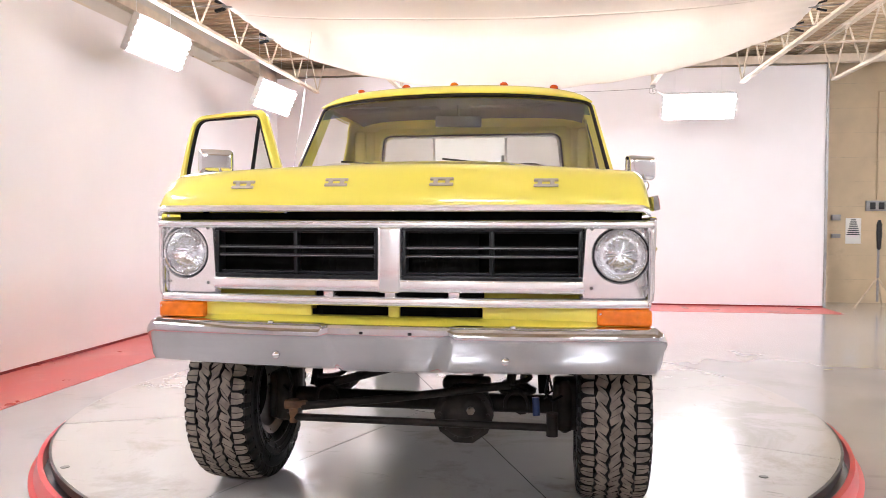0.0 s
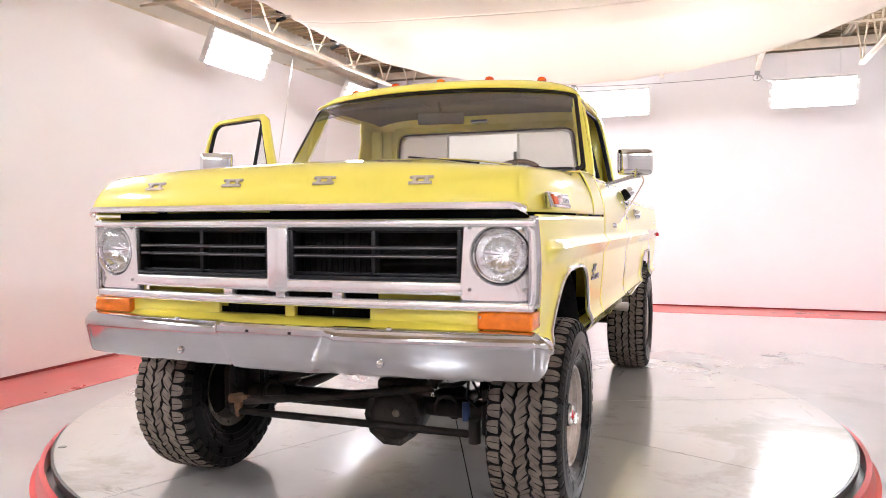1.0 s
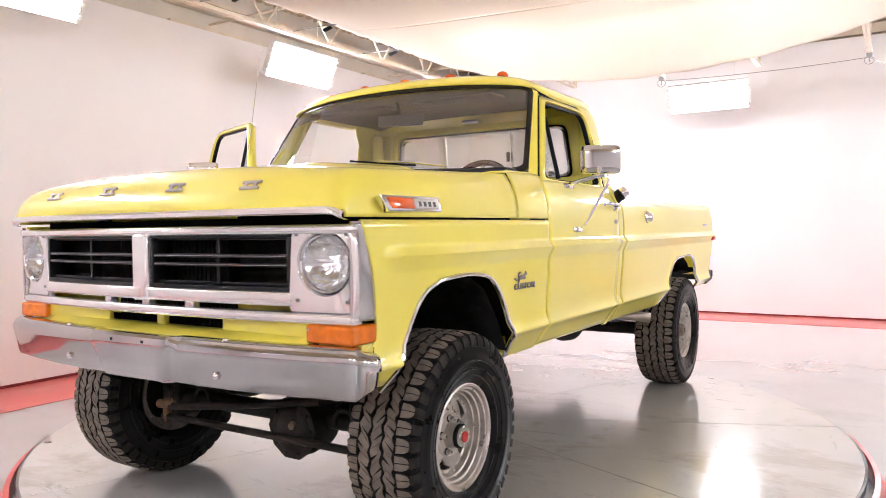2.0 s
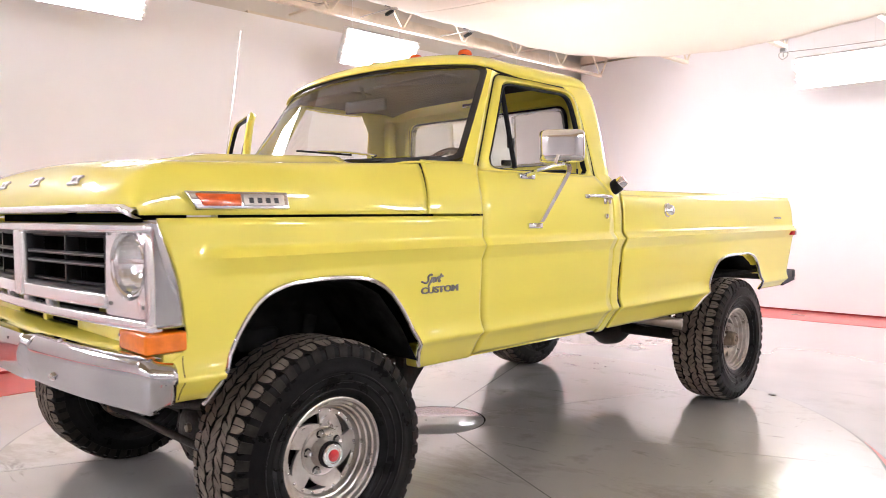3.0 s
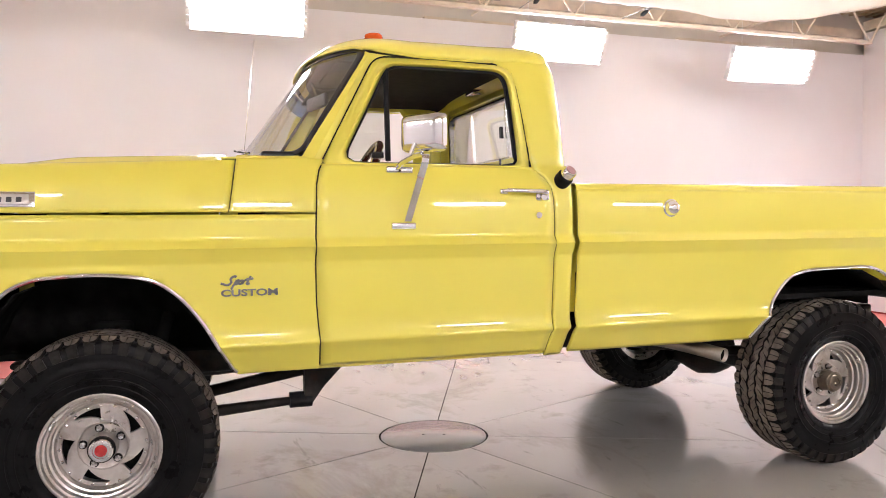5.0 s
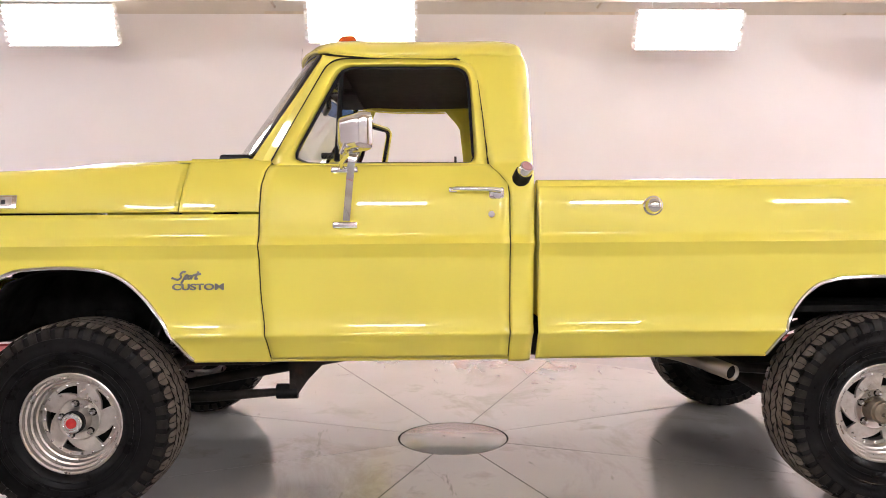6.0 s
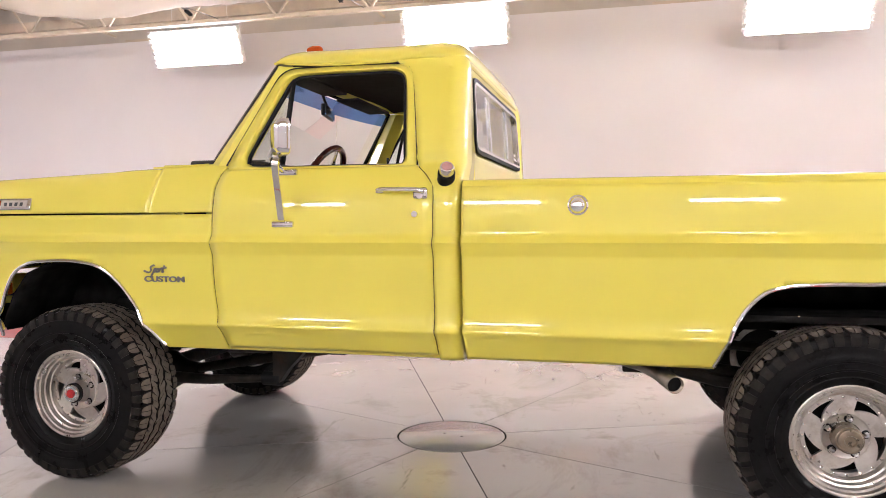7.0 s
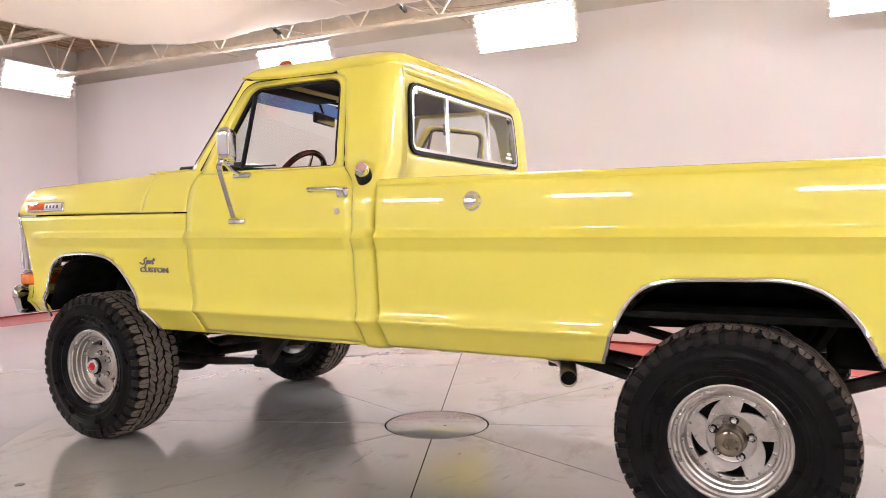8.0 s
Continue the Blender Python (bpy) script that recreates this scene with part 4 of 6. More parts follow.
bm = sheet(bmesh.new(), lambda u, v: (roof(u * 0.965, v)[0], roof(u * 0.965, v)[1], roof(u * 0.965, v)[2] - 0.035), span(-1, 1, 25), span(0.06, 0.97, 14))
part("headliner", bm, HEADLINER, truck, "dark cloth headliner")
for x in (-0.577, -0.289, 0.0, 0.289, 0.577):
    u = x / 0.79
    p = Vector(roof(u, 0.19)) + Vector((0, 0, 0.004))
    c = holder("roof_marker", (0, 0, 0), roof_ob)
    c["label"] = "amber roof marker lamp"
    bm = bmesh.new()
    rings = []
    for s, zz in ((1.0, -0.004), (1.0, 0.006), (0.9, 0.017), (0.6, 0.025), (0.1, 0.028)):
        rings.append([(p.x + 0.026 * s * math.cos(t), p.y + 0.042 * s * math.sin(t) + 0.012 * (1 - s), p.z + zz) for t in (2 * math.pi * k / 18 for k in range(18))])
    band(bm, rings)
    bm.faces.new([bm.verts.new(q) for q in rings[-1]])
    part("lens", tidy(bm), ORANGE_RED if abs(x) > 0.01 else AMBER, c)
    part("base", boxed(p.x - 0.027, p.x + 0.027, p.y - 0.043, p.y + 0.045, p.z - 0.016, p.z - 0.002, 0.004), BLACK_TRIM, c)

# whip antenna on the far cowl
an = part("antenna_base", lathe(bmesh.new(), [(1.595, 0.022), (1.612, 0.020), (1.625, 0.010), (1.63, 0.004)], 16, (-0.855, -1.035, 0), "Z"), CHROME, truck, "thin whip antenna on cowl")
part("antenna_rod", sweep(bmesh.new(), [(-0.855, -1.035, 1.61), (-0.805, -0.995, 2.02), (-0.765, -0.955, 2.44)], [0.0024, 0.0020, 0.0015], 6), CHROME, an)

# inner pillars beside the windscreen
for sgn in (1, -1):
    bm = bmesh.new()
    a = [(sgn * x, y, z) for x, y, z in ((0.934, -0.845, 1.60), (0.908, -0.888, 1.61), (0.86, -0.79, 1.61), (0.89, -0.72, 1.60))]
    b = [(sgn * x, y, z) for x, y, z in ((0.824, -0.600, 2.045), (0.802, -0.612, 2.055), (0.76, -0.56, 2.05), (0.79, -0.50, 2.045))]
    band(bm, [a, b])
    part("windscreen_pillar", bm, YELLOW, truck)


# rear corners of the cab, from the rocker to the roof, wrapping round to the back window
def cab_x(z):
    return side_x(0.2, z) if z < 1.60 else smooth_table([(1.50, 0.990), (1.55, 0.974), (1.60, 0.930), (1.7, 0.905), (1.85, 0.872), (1.95, 0.847), (2.0, 0.831), (2.03, 0.816), (2.06, 0.798)], z)


def back_y(z):
    return lerp_table([(0.75, 0.255), (1.5, 0.262), (1.60, 0.270), (2.0, 0.260), (2.03, 0.256), (2.06, 0.247), (2.09, 0.215)], z)


def win_y(z):
    return 0.2665 - 0.065 * (z - 1.60)


WINX, WZ0, WZ1 = 0.668, 1.655, 1.992
for sgn in (1, -1):
    zs = [0.762, 0.775, 0.79, 0.82, 0.86, 0.875, 0.888, 0.894, 0.90, 0.907, 0.915, 0.93] + span(1.0, 1.18, 5) + [1.205, 1.215, 1.225, 1.235, 1.245, 1.254, 1.262, 1.268, 1.275, 1.285, 1.295, 1.305, 1.315, 1.36, 1.40, 1.45, 1.49, 1.52, 1.545, 1.565, 1.58, 1.595, 1.61] + span(1.65, 2.0, 12) + [2.02, 2.04, 2.055, 2.07]

    def corner(u, z):
        x1, yb = cab_x(z), back_y(z)
        y0 = lerp_table(DOOR_R, z) + 0.0025 if z < 1.95 else 0.0375 - 0.9 * (z - 1.95)
        r = 0.045 if z < 1.5 else 0.045 + 0.045 * smoothstep(1.5, 1.62, z)
        inx = 0.70
        l1, l2, l3 = max(0.001, yb - r - y0), r * math.pi / 2, max(0.001, x1 - r - inx)
        if u <= 1:
            return (sgn * x1, y0 + l1 * u, z)
        if u <= 2:
            t = (u - 1) * math.pi / 2
            return (sgn * (x1 - r + r * math.cos(t)), yb - r + r * math.sin(t), z)
        return (sgn * (x1 - r - l3 * (u - 2)), yb, z)
    bm = sheet(bmesh.new(), corner, span(0, 1, 5) + span(1.12, 2, 8) + [2.5, 3], zs, flip=sgn < 0)
    part("cab_corner", bm, YELLOW, truck, thick=0.012)

# back panel with the sliding window
outer = [Vector(p) for p in ((-0.70, 1.50), (0.70, 1.50), (0.70, 2.05), (-0.70, 2.05))]


def by_angle(pts, c, n, shift=0.0):
    """Points of a closed outline met by n even rays from c."""
    out = []
    for j in range(n):
        t = 2 * math.pi * j / n + shift
        dx, dz = math.cos(t), math.sin(t)
        best = None
        for i in range(len(pts)):
            p, q = pts[i] - c, pts[(i + 1) % len(pts)] - c
            den = dx * (q.y - p.y) - dz * (q.x - p.x)
            if abs(den) < 1e-12:
                continue
            s = (p.x * (q.y - p.y) - p.y * (q.x - p.x)) / den
            w = (p.x * dz - p.y * dx) / den
            if s > 0 and -1e-6 <= w <= 1 + 1e-6 and (best is None or s < best):
                best = s
        out.append(c + Vector((dx, dz)) * (best or 0.01))
    return out


wc = Vector((0, (WZ0 + WZ1) / 2))


def win_loop(inset, k):
    """The outline of the rear window, moved inwards by inset and cut into k points."""
    e = inset
    poly = rounded([(-WINX + e, WZ0 + e), (WINX - e, WZ0 + e), (WINX - 0.035 - e, WZ1 - e), (-WINX + 0.035 + e, WZ1 - e)], max(0.025, 0.065 - e), 9)
    return by_angle(poly, wc, k)


n = 288
o_l, w_l = by_angle(outer, wc, n), win_loop(0.0, n)
for q in outer:
    k = min(range(n), key=lambda i: (o_l[i] - q).length)
    o_l[k] = q.copy()
w_2 = win_loop(-0.018, n)
bm = bmesh.new()
band(bm, [[(p.x, win_y(p.y) - 0.004, p.y) for p in w_l], [(p.x, win_y(p.y), p.y) for p in w_2], [(p.x, win_y(p.y) + 0.005, p.y) for p in [a.lerp(b, 0.3) for a, b in zip(w_2, o_l)]], [(p.x, back_y(p.y) - 0.003, p.y) for p in [a.lerp(b, 0.85) for a, b in zip(w_2, o_l)]], [(p.x, back_y(p.y), p.y) for p in o_l]])
part("cab_back", bm, YELLOW, truck, thick=0.012, normals=False)
part("cab_back_lower", boxed(-0.86, 0.86, 0.20, 0.225, 0.80, 1.52), YELLOW, truck, smooth=0)


def ring_frame(name, w0, w1, d0, d1, material, parent, label=""):
    """A frame that follows the window's outline, between two insets."""
    a, b = win_loop(w0, n), win_loop(w1, n)
    bm = bmesh.new()
    band(bm, [[(p.x, win_y(p.y) + d0, p.y) for p in a], [(p.x, win_y(p.y) + d1, p.y) for p in a], [(p.x, win_y(p.y) + d1, p.y) for p in b], [(p.x, win_y(p.y) + d0, p.y) for p in b]])
    return part(name, bm, material, parent, label)


rear_win = ring_frame("rear_window", -0.005, 0.0125, -0.02, 0.011, BLACK_TRIM, truck, "black rubber rear window gasket")
ring_frame("window_frame", 0.013, 0.027, -0.02, 0.013, SILVER, rear_win, "bright sliding window frame")


def slab(x0, x1, z0, z1, d0, d1):
    """An upright slab that follows the slope of the rear window."""
    bm = bmesh.new()
    band(bm, [[(x, win_y(z) + d, z) for x, d in ((x0, d0), (x1, d0), (x1, d1), (x0, d1))] for z in (z0, z1)])
    for z in (z0, z1):
        bm.faces.new([bm.verts.new((x, win_y(z) + d, z)) for x, d in ((x0, d0), (x1, d0), (x1, d1), (x0, d1))])
    return tidy(bm)


for x in (-0.262, 0.252):
    part("window_bar", slab(x - 0.009, x + 0.009, WZ0 + 0.030, WZ1 - 0.030, -0.010, 0.006), SILVER, rear_win, smooth=0)
part("latch", slab(0.222, 0.242, 1.78, 1.84, -0.035, -0.02), BLACK_PLASTIC, rear_win, smooth=0)
for x0, x1, g in ((-0.635, -0.268, SMOKED), (-0.255, 0.245, GLASS), (0.258, 0.635, SMOKED)):
    gl = part("pane", slab(x0, x1, WZ0 + 0.028, WZ1 - 0.028, -0.008, -0.004), g, rear_win, smooth=0)
    gl.visible_shadow = False
part("sticker", slab(-0.60, -0.51, 1.71, 1.725, -0.0036, -0.0025), PAPER, rear_win, smooth=0)
part("sticker", slab(-0.59, -0.53, 1.735, 1.75, -0.0036, -0.0025), PAPER, rear_win, smooth=0)

# rockers and floor pan
for sgn in (1, -1):
    part("rocker", boxed(*sorted((sgn * 0.865, sgn * 0.80)), -1.12, 0.22, 0.765, 0.86, 0.01), YELLOW, truck)
part("floor_pan", boxed(-0.86, 0.86, -1.1, 0.22, 0.83, 0.86), MATTE_BLACK, truck, smooth=0)
part("firewall", boxed(-0.88, 0.88, -1.06, -1.03, 0.80, 1.57), MATTE_BLACK, truck, smooth=0)


# doors
def door_x(z):
    return side_x(-0.3, z) if z < 1.59 else cab_x(z) + 0.004


def make_door(parent, name, sgn, opened):
    h = holder(name, (0, 0, 0), parent)
    h["label"] = "yellow cab door, open" if opened else "yellow cab door, closed"
    zs = [0.785, 0.80, 0.82, 0.85, 0.872, 0.888, 0.894, 0.90, 0.907, 0.92] + span(0.96, 1.18, 7) + [1.20, 1.207, 1.215, 1.225, 1.235, 1.245, 1.254, 1.262, 1.268, 1.275, 1.285, 1.295, 1.305, 1.315, 1.35, 1.40, 1.45, 1.48, 1.50, 1.52, 1.54, 1.556, 1.57, 1.582]

    def skin(u, z):
        y0, y1 = lerp_table(DOOR_F, z), lerp_table(DOOR_R, z) - 0.0025
        return (sgn * door_x(z), y0 + (y1 - y0) * u, z)
    body = part("door_skin", sheet(bmesh.new(), skin, span(0, 1, 24), zs, flip=sgn < 0), YELLOW, h, thick=0.02)
    # upper frame
    out = rounded([(-0.822, 1.575), (-0.6, 1.575), (-0.3, 1.575), (0.070, 1.575), (0.046, 1.85), (0.026, 2.026), (-0.3, 2.034), (-0.575, 2.032)], [0.01, 0.01, 0.01, 0.01, 0.02, 0.12, 0.02, 0.06], 6)
    inn = rounded([(-0.735, 1.595), (-0.6, 1.592), (-0.3, 1.592), (0.018, 1.590), (0.008, 1.85), (-0.003, 1.998), (-0.3, 2.0), (-0.528, 1.998)], [0.07, 0.01, 0.01, 0.03, 0.02, 0.075, 0.02, 0.05], 6)
    c = Vector((-0.28, 1.80))
    a, b = by_angle(out, c, 120), by_angle(inn, c, 120)
    mid = [p.lerp(q, 0.72) for p, q in zip(a, b)]
    bm = bmesh.new()
    band(bm, [[(sgn * (door_x(p.y) - 0.004), p.x, p.y) for p in a], [(sgn * (door_x(p.y) + 0.002), p.x, p.y) for p in mid], [(sgn * (door_x(p.y) - 0.014), p.x, p.y) for p in b]])
    part("window_frame", bm, YELLOW, h, thick=0.035)
    b2 = [p + (c - p).normalized() * (0.002 + 0.009 * smoothstep(1.592, 1.63, p.y)) for p in b]
    bm = bmesh.new()
    band(bm, [[(sgn * (door_x(p.y) - d), p.x, p.y) for p in q] for q, d in ((b, 0.010), (b2, 0.014), (b2, 0.034), (b, 0.036))])
    part("window_seal", bm, BLACK_TRIM, h, "black rubber window seal")
    # vent window post and pane
    p0, p1 = (-0.545, 1.60), (-0.530, 1.99)
    bm = bmesh.new()
    sweep(bm, [(sgn * (door_x(p0[1]) - 0.022), *p0), (sgn * (door_x(p1[1]) - 0.022), *p1)], 0.0115, 8)
    part("vent_post", bm, BLACK_TRIM, h)
    bm = bmesh.new()
    v = [(-0.715, 1.605), (-0.552, 1.605), (-0.54, 1.96), (-0.56, 1.955)]
    f = bm.faces.new([bm.verts.new((sgn * (door_x(z) - 0.022), y, z)) for y, z in v])
    gl = part("vent_pane", bm, GLASS, h, thick=0.004, smooth=0)
    gl.visible_shadow = False
    part("vent_latch", boxed(*sorted((sgn * (door_x(1.6) - 0.05), sgn * (door_x(1.6) - 0.03))), -0.61, -0.56, 1.61, 1.635, 0.004), BLACK_PLASTIC, h)
    # inner panel
    part("inner_panel", boxed(*sorted((sgn * 0.90, sgn * 0.925)), -0.80, 0.12, 0.84, 1.56, 0.008), YELLOW if opened else BLACK_PLASTIC, h)
    part("lock_knob", sweep(bmesh.new(), [(sgn * 0.915, -0.06, 1.57), (sgn * 0.915, -0.06, 1.615)], 0.005, 8), BLACK_PLASTIC, h)
    # handle
    hz, x = 1.472, door_x(1.47)
    hd = part("handle", sweep(bmesh.new(), [(sgn * (x + 0.022), -0.080, hz + 0.006), (sgn * (x + 0.034), -0.065, hz + 0.008), (sgn * (x + 0.034), 0.085, hz + 0.005), (sgn * (x + 0.018), 0.115, hz)], [0.006, 0.009, 0.010, 0.013], 10), CHROME, h, "chrome pull handle")
    part("handle_base", boxed(*sorted((sgn * (x - 0.004), sgn * (x + 0.010))), -0.090, -0.055, hz - 0.006, hz + 0.016, 0.005), CHROME, hd)
    part("handle_base", boxed(*sorted((sgn * (x - 0.004), sgn * (x + 0.012))), 0.072, 0.132, hz - 0.034, hz + 0.014, 0.011, 3), CHROME, hd)
    part("push_button", lathe(bmesh.new(), [(sgn * (x + 0.01), 0.015), (sgn * (x + 0.022), 0.014), (sgn * (x + 0.023), 0.004)], 16, (0, 0.103, hz - 0.018)), CHROME, hd)
    xk = door_x(1.38) + 0.004
    part("key_lock", lathe(bmesh.new(), [(sgn * (xk - 0.004), 0.014), (sgn * (xk + 0.006), 0.013), (sgn * (xk + 0.007), 0.003)], 16, (0, 0.080, 1.378)), CHROME, h, "round chrome key lock")
    # mirror
    mr = part("mirror", mirror_head(sgn), CHROME, h, "chrome towing mirror")
    xm = door_x(1.56)
    part("mirror_mount", boxed(*sorted((sgn * (xm - 0.005), sgn * (xm + 0.018))), -0.565, -0.455, 1.548, 1.574, 0.006), CHROME, mr)
    xl = door_x(1.35)
    part("mirror_mount", boxed(*sorted((sgn * (xl - 0.005), sgn * (xl + 0.014))), -0.555, -0.455, 1.325, 1.352, 0.006), CHROME, mr)
    part("mirror_arm", sweep(bmesh.new(), [(sgn * (xm + 0.008), -0.52, 1.566), (sgn * 1.02, -0.515, 1.585), (sgn * 1.085, -0.485, 1.606), (sgn * 1.130, -0.465, 1.612)], 0.0105, 8), CHROME, mr)
    line = [(1.120, 1.616), (1.143, 1.610), (1.152, 1.590), (1.145, 1.565), (1.03, 1.358), (1.012, 1.346), (0.998, 1.345)]
    bm = bmesh.new()
    loops = band(bm, [[(sgn * (x + o), y - 0.042 * (1.61 - z) / 0.265, z) for y, o in ((-0.470, -0.0035), (-0.442, -0.0035), (-0.442, 0.0035), (-0.470, 0.0035))] for x, z in line])
    bm.faces.new(loops[0])
    bm.faces.new(loops[-1])
    part("mirror_strap", bm, CHROME, mr, "flat chrome brace strap")
    part("mirror_stem", sweep(bmesh.new(), [(sgn * 1.11, -0.507, 1.61), (sgn * 1.115, -0.49, 1.65)], 0.008, 8), CHROME, mr)
    part("mirror_glass", boxed(sgn * 1.12 - 0.085, sgn * 1.12 + 0.085, -0.426, -0.423, 1.64, 1.745, 0.001, 1, mirror_turn(sgn)), CHROME, mr, "mirror glass")
    return h


def mirror_turn(sgn):
    """The mirror heads are turned to face the driver."""
    c = Matrix.Translation((sgn * 1.12, -0.475, 0))
    return c @ pose(0, 0, 0, 0, 0, sgn * 34) @ c.inverted()


def mirror_head(sgn):
    """A rounded rectangular shell that faces the rear."""
    cx, cz = sgn * 1.12, 1.692

    def dome(u, v):
        x, z = 0.101 * u * (1 - 0.07 * v ** 8), 0.073 * v * (1 - 0.09 * u ** 8)
        return (cx + x, -0.446 - 0.040 * math.sqrt((1 - u ** 6) * (1 - v ** 6)), cz + z)
    g = [math.sin(t * math.pi / 2) for t in span(-1, 1, 27)]
    bm = sheet(bmesh.new(), dome, g, g)
    edge = [dome(u, -1) for u in g] + [dome(1, v) for v in g[1:]] + [dome(u, 1) for u in g[-2::-1]] + [dome(-1, v) for v in g[-2:0:-1]]
    r = band(bm, [edge, [(x, -0.430, z) for x, y, z in edge], [(cx + (x - cx) * 0.97, -0.426, cz + (z - cz) * 0.96) for x, y, z in edge]])
    bm.faces.new(r[-1])
    tidy(bm)
    bm.transform(mirror_turn(sgn))
    return bm


make_door(truck, "door_left", 1, False)
# black strips sunk in the panel gaps stand in for their shade
zs = span(0.79, 1.575, 40)
part("door_gap", sweep(bmesh.new(), [(side_x(-0.86, z) - 0.0085, lerp_table(DOOR_F, z) - 0.003, z) for z in zs], 0.0040, 6), BLACK_TRIM, truck, "black strip for the shade in the door gap")
part("door_gap", sweep(bmesh.new(), [(side_x(0.15, z) - 0.0085, lerp_table(DOOR_R, z), z) for z in zs], 0.0042, 6), BLACK_TRIM, truck)
gap = rounded([(0.074, 1.58), (0.050, 1.85), (0.030, 2.030), (-0.3, 2.038), (-0.577, 2.036), (-0.81, 1.60)], [0.005, 0.02, 0.12, 0.02, 0.06, 0.005], 7)
part("door_gap", sweep(bmesh.new(), [(cab_x(p.y) - 0.0035, p.x, p.y) for p in gap[1:-1]], 0.0032, 6), BLACK_TRIM, truck)
part("hood_gap", sweep(bmesh.new(), [(side_x(-1.165, z) - 0.010, -1.1665 + 0.15 * (z - 1.394), z) for z in span(1.395, 1.60, 16)], 0.0018, 6), BLACK_TRIM, truck)
right_door = make_door(truck, "door_right", -1, True)
hinge = Matrix.Translation((-0.955, -0.85, 0))
right_door.matrix_basis = Matrix.Translation((0, -0.03, 0.028)) @ hinge @ pose(0, 0, 0, 0, 0, 70) @ hinge.inverted()

# ---- front of the truck ----
grille = holder("grille", (0, 0, 0), truck)
grille["label"] = "bright aluminium grille surround with headlamps"
GY = -2.32
part("top_bar", boxed(-0.965, 0.965, GY - 0.012, GY + 0.05, 1.340, 1.372, 0.012, 3), SILVER, grille)
part("bottom_bar", boxed(-0.715, 0.715, GY - 0.012, GY + 0.05, 1.104, 1.150, 0.008, 3), SILVER, grille)
bm = boxed(-0.044, 0.044, GY - 0.020, GY + 0.05, 1.10, 1.348, 0.012, 3)
part("centre_post", bm, SILVER, grille)
part("lower_rail", boxed(-0.955, 0.955, GY - 0.005, GY + 0.045, 1.048, 1.083, 0.010, 3), SILVER, grille)
for x0, x1 in ((-0.26, -0.22), (0.22, 0.26), (-0.02, 0.02)):
    part("rail_bridge", boxed(x0, x1, GY + 0.005, GY + 0.04, 1.08, 1.12, 0.003), SILVER, grille)
for sgn in (1, -1):
    # headlamp plate with a round opening
    c = Vector((sgn * 0.845, 1.245))
    rect = rounded([(c.x - 0.152, 1.075), (c.x + 0.107, 1.075), (c.x + 0.110, 1.36), (c.x - 0.135, 1.36)] if sgn > 0 else [(c.x - 0.107, 1.075), (c.x + 0.152, 1.075), (c.x + 0.135, 1.36), (c.x - 0.110, 1.36)], 0.02, 5)
    o = by_angle(rect, c, 72)
    hole = [c + Vector((math.cos(t), math.sin(t))) * 0.1005 for t in (2 * math.pi * j / 72 for j in range(72))]
    lip = [c + (p - c) * 1.06 for p in hole]
    bm = bmesh.new()
    band(bm, [[(p.x, GY + 0.02 + 0.05 * max(0, sgn * p.x - 0.9) / 0.07, p.y) for p in o], [(p.x, GY - 0.004 + 0.03 * max(0, sgn * p.x - 0.9) / 0.07, p.y) for p in [a.lerp(c, 0.08) for a in o]], [(p.x, GY - 0.004, p.y) for p in lip], [(p.x, GY + 0.006, p.y) for p in hole], [(p.x, GY + 0.05, p.y) for p in hole]])
    plate = part("headlamp_plate", bm, SILVER, grille, thick=0.004)
    # side wrap of the surround
    def wrap(u, z):
        yf = lerp_table(YFRONT, z) - 0.003
        y0 = GY + 0.001
        y = y0 + (yf - 0.060 - y0) * u
        xo = side_x(yf, z) + 0.001
        return (sgn * (0.945 + (xo + 0.006 * math.sin(u * math.pi) - 0.945) * math.sin(u * math.pi / 2) ** 0.72), y, z)
    part("side_wrap", sheet(bmesh.new(), wrap, span(0, 1, 9), [1.06, 1.075, 1.1, 1.13, 1.165, 1.2, 1.235, 1.27, 1.3, 1.34, 1.365, 1.38], flip=sgn < 0), BUMPER_CHROME, grille, thick=0.004)
    # rounded rim at the outer end of the surround
    rim = [(0.880, 0.000, 1.362), (0.918, 0.000, 1.360), (0.940, 0.002, 1.350), (0.952, 0.005, 1.325), (0.955, 0.007, 1.27), (0.956, 0.008, 1.20), (0.956, 0.008, 1.12), (0.953, 0.008, 1.085), (0.940, 0.006, 1.068), (0.91, 0.004, 1.065)]
    part("end_rim", sweep(bmesh.new(), [(sgn * x, GY + d, z) for x, d, z in rim], [0.007] + [0.0115] * 8 + [0.007], 10), SILVER, grille)
    for px, pz in ((-0.105 * sgn, 0.095), (0.088 * sgn, 0.095), (-0.105 * sgn, -0.12), (0.088 * sgn, -0.12)):
        part("screw", lathe(bmesh.new(), [(GY - 0.004, 0.007), (GY - 0.008, 0.006), (GY - 0.008, 0.001)], 10, (c.x + px, 0, c.y + pz), "Y"), GREY_METAL, plate)
    # headlamp
    lamp = holder("headlamp", (0, 0, 0), grille)
    lamp["label"] = "round sealed beam headlamp"
    # pressed glass lens: a domed grid of small flutes
    bm = bmesh.new()
